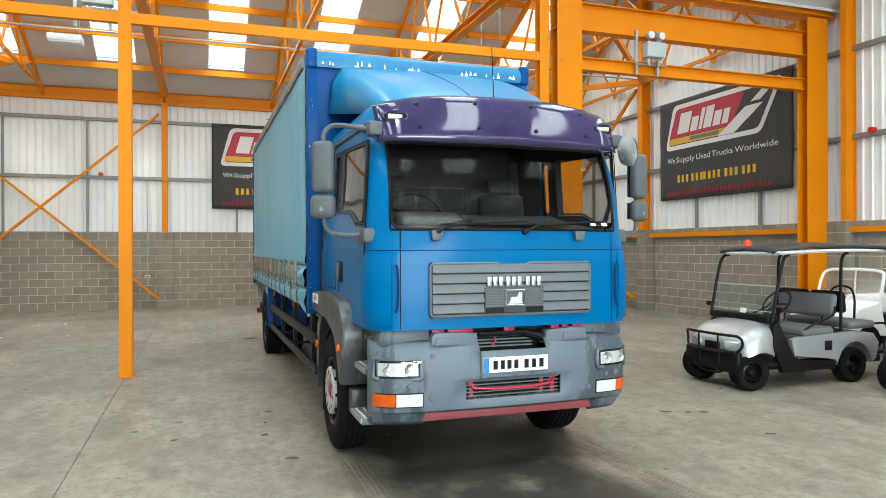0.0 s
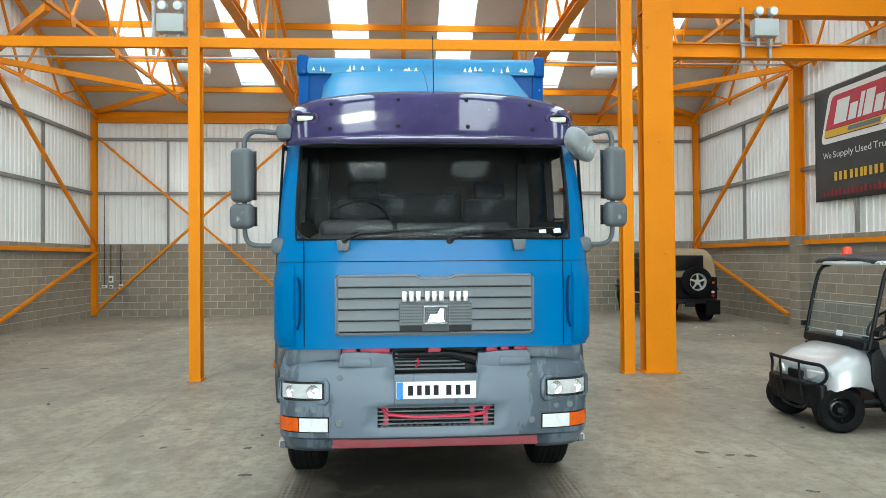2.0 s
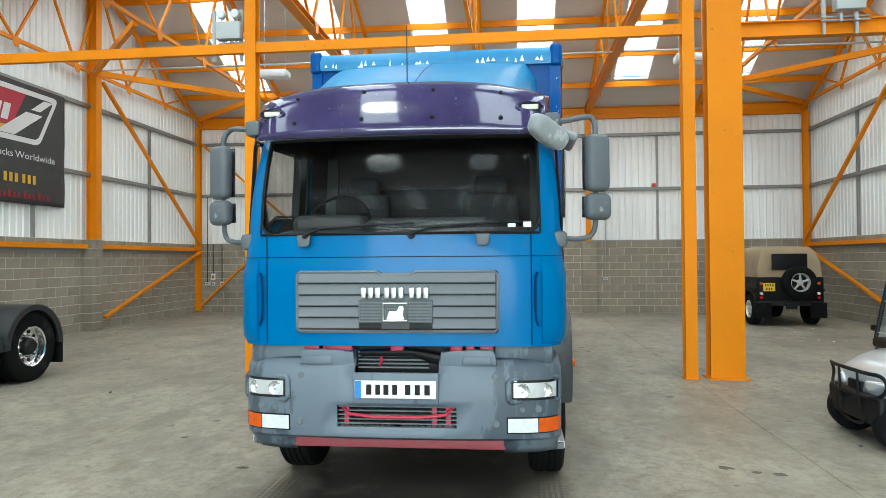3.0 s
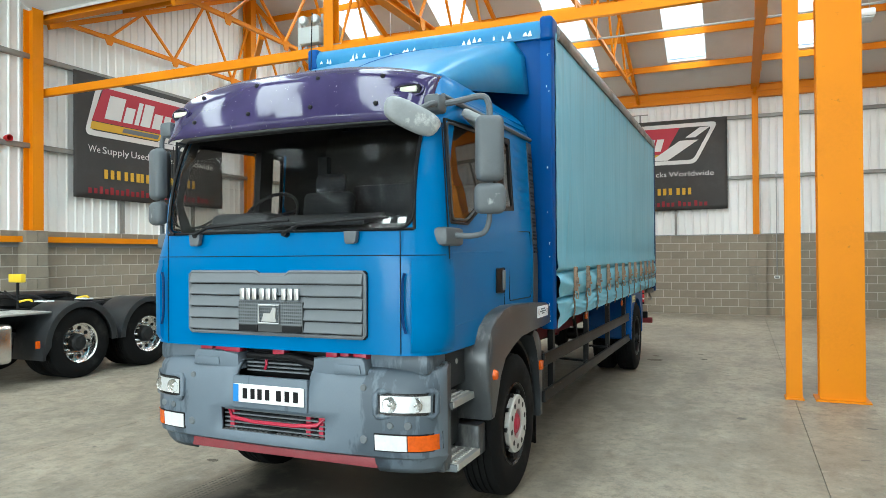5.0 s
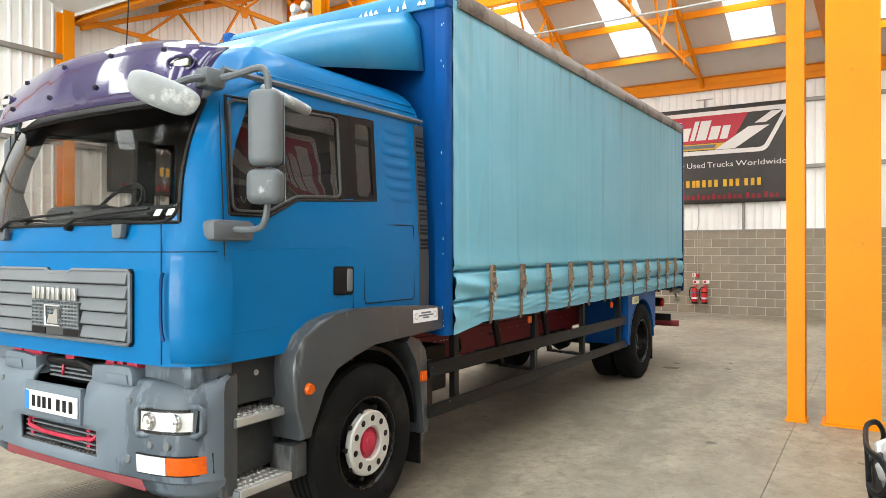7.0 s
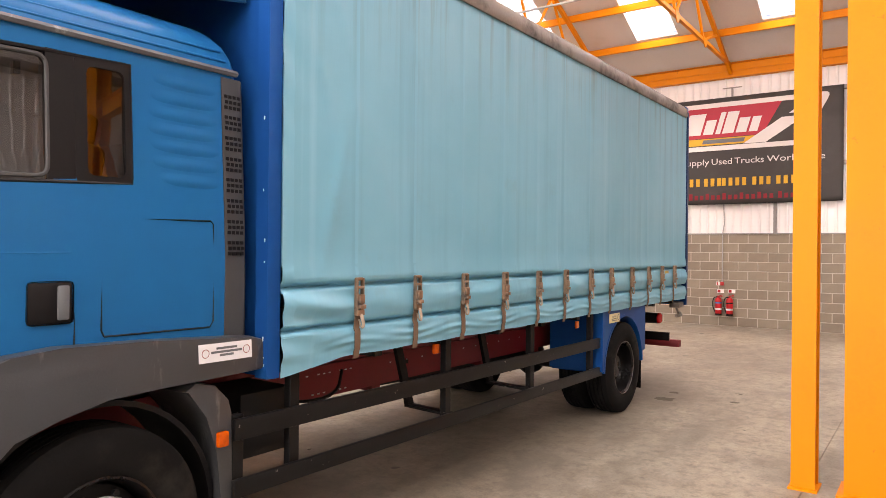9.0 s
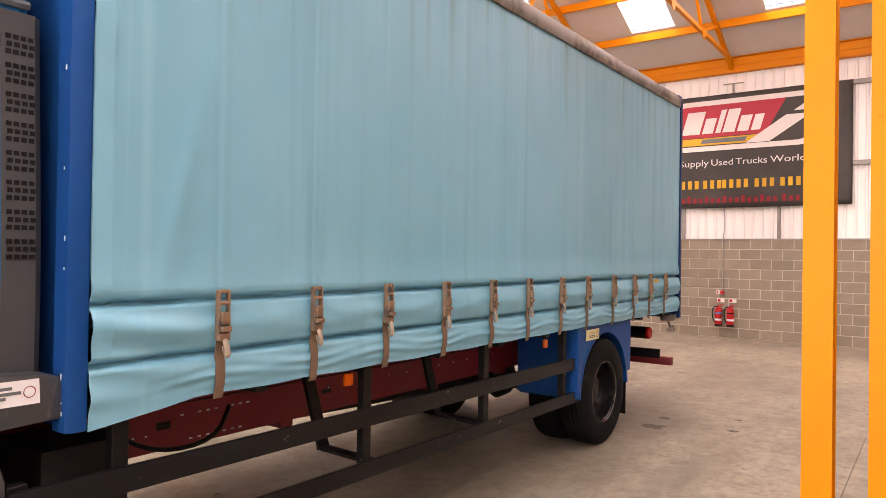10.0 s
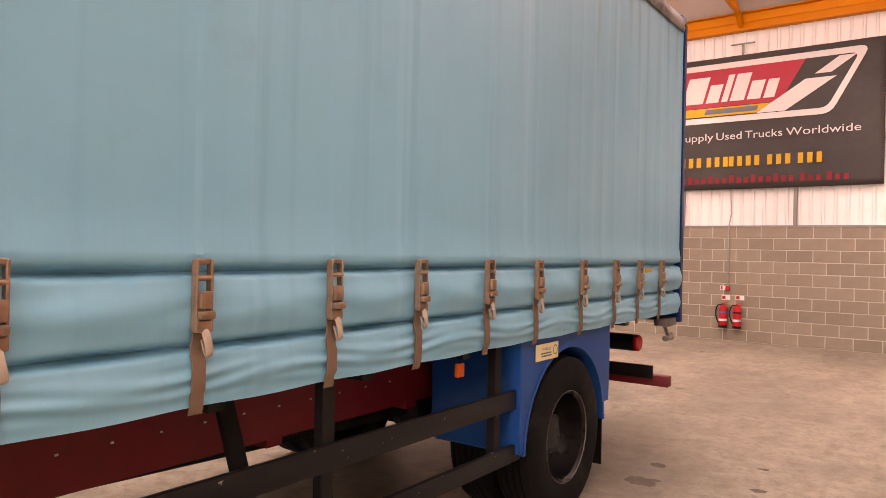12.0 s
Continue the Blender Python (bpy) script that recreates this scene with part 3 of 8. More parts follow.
RIMDARK = surface("dark_rim_paint", (0.006, 0.006, 0.0065), 0.28, spec=0.3, var=0.25, scale=6, fine=60, bump=0.05)
RIMEDGE = surface("worn_rim_edge", (0.10, 0.097, 0.092), 0.45, metal=0.3, var=0.25, scale=12, fine=60, bump=0.05)
CHROME = surface("polished_metal", (0.78, 0.78, 0.78), 0.22, metal=1.0, var=0.06, scale=6, fine=60, bump=0.03)
SILVER = surface("silver_wheel_paint", (0.55, 0.55, 0.53), 0.38, metal=0.3, var=0.1, scale=8, fine=80, bump=0.04,
                 stain=(0.30, 0.27, 0.24), stain_at=(0.62, 0.78), stain_scale=7)
ALU = surface("dull_aluminium", (0.50, 0.50, 0.48), 0.45, metal=0.75, var=0.14, scale=5, fine=70, bump=0.06,
              stain=(0.16, 0.15, 0.14), stain_at=(0.55, 0.75), stain_scale=4)
DIRTYALU = surface("dirty_gutter_rail", (0.22, 0.205, 0.185), 0.5, metal=0.35, var=0.2, scale=3, fine=60, bump=0.06,
                   stain=(0.075, 0.068, 0.06), stain_at=(0.46, 0.62), stain_scale=3.0)
AMBER = surface("amber_lens", (0.58, 0.085, 0.002), 0.22, spec=0.5, var=0.3, scale=28, fine=60, bump=0.12)
PALELABEL = surface("pale_yellow_label", (0.72, 0.66, 0.36), 0.5, var=0.05, scale=20, fine=60)
AMBERTAG = surface("mustard_tag", (0.50, 0.30, 0.04), 0.6, var=0.1, scale=20, fine=60)
WHITELENS = surface("white_lens", (0.68, 0.69, 0.69), 0.2, var=0.14, scale=30, fine=70, bump=0.08)
REDLENS = surface("red_lens", (0.5, 0.01, 0.012), 0.2, var=0.05, scale=10, fine=0, bump=0)
WHITE = surface("white_plate", (0.80, 0.80, 0.78), 0.4, var=0.03, scale=5, fine=40, bump=0.01)
YELLOW = surface("yellow_plate", (0.80, 0.55, 0.03), 0.4, var=0.05, scale=5, fine=40, bump=0.01)
PLATEBLUE = surface("plate_band_blue", (0.02, 0.20, 0.55), 0.4, var=0.03, scale=5, fine=0, bump=0)
PAPER = surface("white_paper", (0.78, 0.80, 0.82), 0.7, var=0.04, scale=4, fine=40, bump=0.02)
SEAT = surface("dark_seat_cloth", (0.018, 0.019, 0.022), 0.9, var=0.2, scale=6, fine=120, bump=0.15)
DASH = surface("dark_dashboard", (0.026, 0.027, 0.029), 0.6, var=0.12, scale=3, fine=90, bump=0.06)
LINING = surface("cab_lining", (0.04, 0.038, 0.036), 0.8, var=0.12, scale=3, fine=60, bump=0.05)
SCREEN = clear_glass("windscreen_glass", (0.92, 0.94, 0.93), 0.004, 0.010)
SIDEGLASS = clear_glass("side_glass", (0.50, 0.465, 0.435), 0.006, 0.10)
LAMPGLASS = clear_glass("lamp_glass", (0.93, 0.95, 0.96))
REFLECT = surface("lamp_reflector", (0.86, 0.87, 0.88), 0.2, metal=0.5, var=0.2, scale=22, fine=26, bump=0.4)


def curtain_material():
    m, nt, b = shader("faded_turquoise_curtain")
    co = nt.nodes.new("ShaderNodeTexCoord").outputs["Object"]
    col = mixed(nt, ramp(nt, noise_out(nt, co, 0.7, 5, 0.6), 0.3, 0.7), (0.116, 0.412, 0.558), (0.170, 0.480, 0.628))
    # vertical weather streaks
    col = mixed(nt, ramp(nt, noise_out(nt, co, 3.0, 4, 0.6, (1, 2.2, 0.06)), 0.54, 0.92), col, (0.088, 0.31, 0.445))
    col = mixed(nt, ramp(nt, noise_out(nt, co, 2.2, 4, 0.6, (1, 2.6, 0.05)), 0.60, 0.90), col, (0.25, 0.56, 0.69))
    col = mixed(nt, ramp(nt, noise_out(nt, co, 2.5, 7, 0.7), 0.6, 0.9), col, (0.135, 0.345, 0.43))
    # grime that has run down from the top rail
    sep = nt.nodes.new("ShaderNodeSeparateXYZ")
    nt.links.new(co, sep.inputs[0])
    run = nt.nodes.new("ShaderNodeMath")
    run.operation = "MULTIPLY"
    nt.links.new(ramp(nt, noise_out(nt, co, 3.2, 5, 0.65, (1, 2.4, 0.10)), 0.52, 0.72), run.inputs[0])
    nt.links.new(ramp(nt, sep.outputs[2], 2.7, 3.9), run.inputs[1])
    col = mixed(nt, run.outputs[0], col, (0.085, 0.13, 0.145))
    nt.links.new(col, b.inputs["Base Color"])
    b.inputs["Roughness"].default_value = 0.42
    b.inputs["Specular IOR Level"].default_value = 0.75
    bp = nt.nodes.new("ShaderNodeBump")
    bp.inputs["Strength"].default_value, bp.inputs["Distance"].default_value = 0.3, 0.013
    nt.links.new(noise_out(nt, co, 2.2, 7, 0.58, (1, 1.6, 0.3)), bp.inputs["Height"])
    nt.links.new(bp.outputs[0], b.inputs["Normal"])
    return m


CURTAIN = curtain_material()
SEAMCLOTH = surface("welded_curtain_seam", (0.145, 0.45, 0.60), 0.42, var=0.10, scale=2.0, fine=40, bump=0.03, stretch=(1, 1, 0.2), spec=0.75)
WEBBING = surface("worn_webbing", (0.165, 0.108, 0.07), 0.85, var=0.2, scale=8, fine=120, bump=0.1)
TAIL = surface("frayed_webbing_end", (0.40, 0.33, 0.26), 0.85, var=0.15, scale=12, fine=120, bump=0.1)
BUCKLE = surface("grimy_buckle_steel", (0.27, 0.175, 0.115), 0.45, metal=0.45, var=0.2, scale=20, fine=90, bump=0.06, stain=(0.12, 0.10, 0.085), stain_at=(0.5, 0.7), stain_scale=14)


def visor_material():
    """Dark purple wavy acrylic."""
    m, nt, b = shader("purple_visor")
    co = nt.nodes.new("ShaderNodeTexCoord").outputs["Object"]
    col = mixed(nt, ramp(nt, noise_out(nt, co, 2.0, 4, 0.6), 0.3, 0.7), (0.020, 0.015, 0.062), (0.044, 0.034, 0.112))
    col = mixed(nt, ramp(nt, noise_out(nt, co, 60, 2, 0.6), 0.70, 0.76), col, (0.30, 0.29, 0.36))
    nt.links.new(col, b.inputs["Base Color"])
    b.inputs["Roughness"].default_value = 0.10
    b.inputs["Coat Weight"].default_value = 0.45
    bp = nt.nodes.new("ShaderNodeBump")
    bp.inputs["Strength"].default_value, bp.inputs["Distance"].default_value = 0.22, 0.05
    nt.links.new(noise_out(nt, co, 3.4, 1.5, 0.4, (1, 0.3, 0.2)), bp.inputs["Height"])
    nt.links.new(bp.outputs[0], b.inputs["Normal"])
    nt.links.new(bp.outputs[0], b.inputs["Coat Normal"])
    return m


VISOR = visor_material()

# ---------------------------------------------------------------- the truck
TX, TY = 2.25, 4.73
truck = thing("truck", "blue curtain-sided lorry with a grey bumper and faded turquoise curtains", "truck", pose(TX, TY, 0))


def wheel_tyre(bm, cx, cy, cz, r, w, s):
    """A tyre standing across x, outer wall toward s."""
    h = w / 2
    prof = [(r * 0.565, -h * 0.86), (r * 0.62, -h * 0.98), (r * 0.78, -h * 1.04), (r * 0.92, -h * 0.97), (r * 0.985, -h * 0.80)]
    for g in (-0.5, -0.17, 0.17, 0.5):
        prof += [(r, h * (g - 0.13)), (r * 0.975, h * (g - 0.11)), (r * 0.975, h * (g - 0.05)), (r, h * (g - 0.03))]
    prof += [(r * 0.985, h * 0.80), (r * 0.92, h * 0.97), (r * 0.78, h * 1.04), (r * 0.62, h * 0.98), (r * 0.565, h * 0.86)]
    return lathe(bm, prof, 48, "x", (cx, cy, cz))


def nuts(wheel, mat, cx, rr, n, size, s, length=0.03):
    """A ring of wheel nuts, each a part of its wheel."""
    for i in range(n):
        k = 2 * math.pi * i / n
        part("wheel_nut", lathe(B(), [(0.001, s * length), (size, s * length), (size, 0.0)], 6, "x", (cx, rr * math.cos(k), rr * math.sin(k))), mat, wheel)


R_W = 0.505
FAX, RAX = 1.39, 7.30
for s in (1, -1):
    w = part("front_wheel", wheel_tyre(B(), 0, 0, 0, R_W, 0.27, s), RUBBER, truck, at=pose(s * 0.99, FAX, R_W - 0.01))
    rim = lathe(B(), [(0.287, s * 0.115), (0.28, s * 0.12), (0.268, s * 0.10), (0.255, s * 0.02), (0.245, s * 0.035), (0.14, s * 0.06), (0.12, s * 0.07)], 40)
    part("rim", rim, BLACK, w)
    ring = lathe(B(), [(0.100, s * 0.112), (0.102, s * 0.142), (0.112, s * 0.150), (0.196, s * 0.150), (0.206, s * 0.140), (0.208, s * 0.110)], 48)
    part("wheel_ring", ring, SILVER, w, "silver wheel ring with ten holes")
    for i in range(10):
        k = 2 * math.pi * i / 10 + 0.2
        hole = part("ring_hole", lathe(B(), [(0.021, s * 0.1508), (0.020, s * 0.1512), (0.001, s * 0.1512)], 14, "x", (0, 0.158 * math.cos(k), 0.158 * math.sin(k))), BLACK, w)
    part("rim_edge", lathe(B(), [(0.289, s * 0.118), (0.296, s * 0.126), (0.285, s * 0.130), (0.276, s * 0.118)], 40), RIMDARK, w)
    part("hub", lathe(B(), [(0.103, s * 0.10), (0.10, s * 0.118), (0.075, s * 0.122), (0.07, s * 0.138), (0.045, s * 0.142), (0.04, s * 0.150), (0.001, s * 0.152)], 28), REDBAR, w, "red painted hub")
    nuts(w, BLACK, s * 0.115, 0.225, 10, 0.016, s, 0.02)
for s in (1, -1):
    for k, xx in enumerate((1.06, 0.74)):
        w = part("rear_wheel", wheel_tyre(B(), 0, 0, 0, R_W, 0.27, s), RUBBER, truck, at=pose(s * xx, RAX, R_W - 0.012))
        if k == 0:
            rim = lathe(B(), [(0.287, s * 0.115), (0.282, s * 0.122), (0.268, s * 0.105), (0.262, s * 0.02), (0.25, s * -0.02), (0.235, s * -0.05), (0.15, s * -0.06),
                              (0.13, s * -0.02), (0.12, s * 0.03), (0.05, s * 0.045), (0.001, s * 0.045)], 40)
            part("rim", rim, RIMDARK, w, "dished black steel rim")
            part("rim_edge", lathe(B(), [(0.2885, s * 0.120), (0.2905, s * 0.1255), (0.2865, s * 0.1275), (0.284, s * 0.121)], 40), RIMEDGE, w)
            nuts(w, FRAMEBLK, s * -0.06, 0.17, 10, 0.015, s, 0.03)

# --- chassis
for s in (1, -1):
    bm = B()
    prism(bm, [(0.55, 0.76), (2.3, 0.72), (9.3, 0.72), (9.3, 0.95), (2.3, 0.95), (0.55, 0.92)], "x", s * 0.40, s * 0.46)
    prism(bm, [(2.3, 0.955), (9.3, 0.955), (9.3, 1.09), (2.3, 1.09)], "x", s * 0.405, s * 0.45)
    ch = part("chassis_rail", bm, REDC, truck, "dark red painted chassis rail")
    bm = B()
    spots = [(3.20 + 0.055 * i, 0.888 if j else 0.752, 0.010) for i in range(9) for j in (0, 1) if (i * 3 + j) % 4]
    spots += [(4.10 + 0.21 * i, 0.875, 0.006) for i in range(12)] + [(2.5 + 0.07 * i, 0.84 - 0.004 * i, 0.005) for i in range(8)]
    for y, z, half in spots:
        box(bm, *sorted((s * 0.458, s * 0.4635)), y - half, y + half, z - 0.004, z + 0.004)
    tagged(part("rivet_row", bm, CHIP, ch), kind="stuff")
for y in (0.9, 2.4, 4.0, 5.6, 6.7, 7.9, 9.1):
    part("cross_member", box(B(), -0.40, 0.40, y - 0.05, y + 0.05, 0.66, 0.82), REDC, truck)
for i in range(10):
    y = 2.45 + i * 0.76
    part("floor_bearer", box(B(), -1.10, 1.10, y - 0.035, y + 0.035, 1.092, 1.155), FRAMEBLK, truck)
part("engine", box(box(B(), -0.38, 0.38, 0.55, 1.9, 0.55, 1.15, 0.06), -0.3, 0.3, 1.9, 2.6, 0.62, 0.95, 0.05), FRAMEBLK, truck)
part("front_axle", sweep(B(), [(-0.86, FAX, 0.49), (-0.5, FAX, 0.42), (0.5, FAX, 0.42), (0.86, FAX, 0.49)], 0.07, 10), FRAMEBLK, truck)
bm = sweep(B(), [(-0.9, RAX, 0.49), (0.9, RAX, 0.49)], 0.09, 12)
lathe(bm, [(0.001, -0.17), (0.16, -0.12), (0.22, 0), (0.16, 0.12), (0.001, 0.17)], 20, "x", (0, RAX, 0.5))
part("rear_axle", bm, FRAMEBLK, truck)
bm = sweep(B(), [(0, 2.6, 0.7), (0, RAX, 0.52)], 0.055, 12)
part("drive_shaft", bm, FRAMEBLK, truck)
for s, y0, y1, z in ((-1, 3.1, 4.3, 0.62),):
    bm = lathe(B(), [(0.001, y0), (0.20, y0), (0.21, y0 + 0.02), (0.21, y1 - 0.02), (0.20, y1), (0.001, y1)], 24, "y", (s * 0.72, 0, z))
    part("air_tank", bm, FRAMEBLK, truck)
part("battery_box", box(B(), 0.55, 0.95, 2.25, 2.62, 0.62, 0.98, 0.02), FRAMEBLK, truck)
part("exhaust", lathe(B(), [(0.001, 2.5), (0.24, 2.5), (0.25, 2.53), (0.25, 3.0), (0.24, 3.03), (0.001, 3.03)], 24, "y", (-0.7, 0, 0.66)), FRAMEBLK, truck)
bm = B()
sweep(bm, smooth_path([(0.5, 2.75, 0.9), (0.62, 2.95, 0.76), (0.75, 3.2, 0.80), (0.6, 3.4, 0.92)]), 0.012, 6)
part("air_hose", bm, BLACK, truck)


# --- side guards
def guard_z(y, base):
    return base - 0.008 * (y - 2.0)


for s in (1, -1):
    for base, h in ((0.862, 0.105), (0.565, 0.095)):
        bm = B()
        y0, y1 = 2.05, 6.725
        x0, x1 = sorted((s * 1.135, s * 1.165))
        vs = [(y0, guard_z(y0, base) - h / 2), (y1, guard_z(y1, base) - h / 2), (y1, guard_z(y1, base) + h / 2), (y0, guard_z(y0, base) + h / 2)]
        prism(bm, vs, "x", x0, x1, 0.006)
        part("side_guard", bm, GUARD, truck, "dark grey side guard rail")
    for y, top in ((2.09, 0.93), (2.47, 1.14), (3.945, 1.13), (5.228, 1.13), (6.515, 1.13)):
        bm = B()
        x0, x1 = sorted((s * 1.085, s * 1.135))
        box(bm, x0, x1, y - 0.035, y + 0.035, 0.51 - 0.008 * (y - 2), top, 0.004, 1)
        part("guard_post", bm, GUARD, truck)
    for y in (3.86, 5.03):
        bm = B()
        bar(bm, (s * 0.72, y, 1.08), (s * 0.76, y + 0.11, 0.60), 0.03, 0.075)
        bar(bm, (s * 0.74, y + 0.11, 0.60), (s * 1.12, y + 0.13, 0.58), 0.075, 0.02)
        part("guard_stay", bm, GUARD, truck, "black leaning guard stay")
    for y, z in ((3.763, 1.083), (6.11, 1.06)):
        bm = box(B(), *sorted((s * 1.14, s * 1.165)), y - 0.03, y + 0.03, z - 0.035, z + 0.035, 0.008)
        part("side_marker", bm, AMBER, truck, "amber side marker lamp")

Y0, Y1, HB = 2.25, 9.53, 1.20

# --- rear wings, flaps, rear bar, lamps
for s in (1, -1):
    x0, x1 = sorted((s * 0.58, s * 1.19))
    bm = B()
    outer, inner = [], []
    for i in range(17):
        k = math.pi * (1.0 - i / 16.0)
        outer.append((RAX + 0.585 * math.cos(k), 0.50 + 0.585 * math.sin(k)))
        inner.append((RAX + 0.560 * math.cos(k), 0.50 + 0.560 * math.sin(k)))
    prism(bm, outer + inner[::-1], "x", x0, x1)
    part("rear_wing", bm, BODYBLUE, truck, "blue rear mudguard")
    # front apron of the wing and its side valance
    bm = box(B(), x0, x1, RAX - 0.635, RAX - 0.605, 0.52, 1.15, 0.006, 1)
    vs = [(RAX - 0.62, 0.52), (RAX - 0.585, 0.52)] + [p for p in outer if p[1] > 0.52] + [(RAX + 0.60, 0.62), (RAX + 0.66, 0.62), (RAX + 0.67, 0.9), (RAX + 0.66, 1.148), (RAX - 0.62, 1.148)]
    prism(bm, vs, "x", *sorted((s * 1.165, s * 1.185)))
    part("wing_apron", bm, BODYBLUE, truck, "blue mudguard apron")
    part("mud_flap", box(B(), *sorted((s * 0.62, s * 1.15)), RAX + 0.63, RAX + 0.645, 0.16, 0.72, 0.004, 1), RUBBER, truck)
    bm = box(B(), *sorted((s * 1.187, s * 1.192)), 6.84, 7.13, 1.015, 1.113, 0.002, 1)
    part("warning_label", bm, PALELABEL, truck, "small pale yellow label")
    for y0, y1, z in ((6.90, 7.03, 1.052), (6.91, 7.04, 1.036)):
        part("label_print", box(B(), *sorted((s * 1.191, s * 1.194)), y0, y1, z, z + 0.008), DARKGREY, truck)
    part("label_symbol", lathe(B(), [(0.024, s * 1.1935), (0.031, s * 1.1935)], 18, "x", (0, 7.085, 1.066)), DARKGREY, truck)
    part("curtain_tag", box(B(), *sorted((s * 1.222, s * 1.226)), 8.56, 8.71, 1.47, 1.545), AMBERTAG, truck, "small mustard tag on the curtain")
    bm = box(B(), *sorted((s * 1.06, s * 1.19)), Y1 - 0.26, Y1 - 0.02, 1.03, 1.105, 0.01)
    sweep(bm, smooth_path([(s * 1.12, Y1 - 0.16, 1.05), (s * 1.13, Y1 - 0.10, 0.96), (s * 1.13, Y1 - 0.02, 0.92), (s * 1.13, Y1 + 0.02, 0.95)]), 0.016, 8)
    lathe(bm, [(0.001, -0.09), (0.025, -0.09), (0.025, 0.09), (0.001, 0.09)], 12, "y", (s * 1.13, Y1 - 0.06, 0.915))
    part("tail_gear_lever", bm, DIRTYALU, truck, "grimy steel door gear lever")
    part("chassis_hole", box(B(), *sorted((s * 0.459, s * 0.464)), 3.05, 3.13, 0.83, 0.87, 0.0), BLACK, truck)
    part("chassis_hole", box(B(), *sorted((s * 0.459, s * 0.464)), 4.25, 4.33, 0.84, 0.87, 0.0), BLACK, truck)
    bm = B()
    lathe(bm, [(0.001, s * 0.55), (0.072, s * 0.55), (0.072, s * 0.98), (0.001, s * 0.98)], 20, "x", (0, 9.07, 0.895))
    box(bm, *sorted((s * 0.55, s * 1.13)), 9.06, 9.09, 0.605, 0.715, 0.004, 1)
    box(bm, *sorted((s * 0.60, s * 0.66)), 9.07, 9.10, 0.62, 0.95)
    part("tail_lamp_board", bm, BLACK, truck)
    part("tail_lamp", lathe(B(), [(0.07, s * 0.978), (0.07, s * 1.005), (0.06, s * 1.018), (0.001, s * 1.022)], 20, "x", (0, 9.07, 0.895)), REDLENS, truck)
part("rear_bar", box(B(), -1.17, 1.17, 9.36, 9.46, 0.49, 0.585, 0.008), REDC, truck, "red rear underrun bar")
for x in (-0.43, 0.43):
    part("rear_bar_bracket", box(B(), x - 0.03, x + 0.03, 9.30, 9.40, 0.53, 1.09), FRAMEBLK, truck)

# --- cargo body


def along(y):
    return (y - Y0) / (Y1 - Y0)


def body_bottom(y):
    return 1.15


def body_top(y):
    return 3.60 + 0.06 * along(y)


# front wall of the body with its posts and roof cap
bm = box(B(), -HB + 0.06, HB - 0.06, Y0, Y0 + 0.04, 1.10, 3.62)
part("front_wall", bm, BODYBLUE, truck, "blue body front wall")
for s in (1, -1):
    bm = B()
    prism(bm, [(s * (HB - 0.10), Y0 - 0.03), (s * (HB - 0.01), Y0 - 0.03), (s * (HB + 0.005), Y0 + 0.0), (s * (HB + 0.005), Y0 + 0.045), (s * (HB - 0.10), Y0 + 0.045)], "z", 1.095, 3.64, 0.005)
    part("corner_post", bm, BODYBLUE, truck, "blue corner post with chipped paint")
    bm = box(B(), *sorted((s * (HB - 0.06), s * (HB + 0.024))), Y1 - 0.045, Y1 + 0.02, 1.06, 3.70, 0.005, 1)
    part("rear_post", bm, NAVY, truck, "dark blue rear corner post")
    part("corner_cap", box(B(), *sorted((s * (HB - 0.10), s * (HB + 0.015))), Y1 - 0.12, Y1 + 0.025, 3.66, 3.765, 0.012), BODYBLUE, truck)
    for z in (1.35, 2.2, 2.95, 3.5):
        part("door_hinge", box(B(), *sorted((s * (HB - 0.01), s * (HB + 0.006))), Y1 + 0.01, Y1 + 0.05, z, z + 0.09, 0.004, 1), FRAMEBLK, truck)
# rounded roof cap along the top of the front wall
prof = [(Y0 - 0.045, 3.54), (Y0 - 0.055, 3.60), (Y0 - 0.045, 3.66), (Y0 - 0.01, 3.70), (Y0 + 0.06, 3.72), (Y0 + 0.14, 3.72), (Y0 + 0.14, 3.54)]
part("roof_cap", prism(B(), prof, "x", -HB + 0.09, HB - 0.09), CAPBLUE, truck, "blue roof cap with flaking white chips")
for s in (1, -1):
    bm = box(B(), *sorted((s * (HB - 0.10), s * (HB + 0.012))), Y0 - 0.06, Y0 + 0.14, 3.52, 3.725, 0.03, 3)
    part("cap_corner", bm, BODYBLUE, truck)
# flaked paint: pointed pale chips on the cap
rnd = random.Random(7)
bm = B()
spots = [-1.05, -0.98, -0.95, -0.72, -0.70, -0.66, -0.58, -0.42, -0.30, -0.16, -0.13, -0.10, -0.06, 0.42, 0.47, 0.52, 0.57, 0.70, 0.78, 0.84, 0.98, 1.02]
for x in spots:
    w, h = rnd.uniform(0.008, 0.024), rnd.uniform(0.02, 0.075)
    z = 3.555 + rnd.uniform(0, 0.02)
    y = Y0 - 0.062
    v = [bm.verts.new(p) for p in ((x - w, y, z), (x + w, y, z), (x + w * 0.5, y + 0.002, z + h * 0.55), (x + w * 0.1, y + 0.008, z + h), (x - w * 0.6, y + 0.002, z + h * 0.5))]
    f = bm.faces.new(v)
g = bmesh.ops.extrude_face_region(bm, geom=list(bm.faces))
bmesh.ops.translate(bm, verts=[v for v in g["geom"] if isinstance(v, bmesh.types.BMVert)], vec=(0, 0.01, 0))
tagged(part("flaked_paint", bm, CHIP, truck, "white flaked paint", angle=0), kind="stuff")
bm = B()
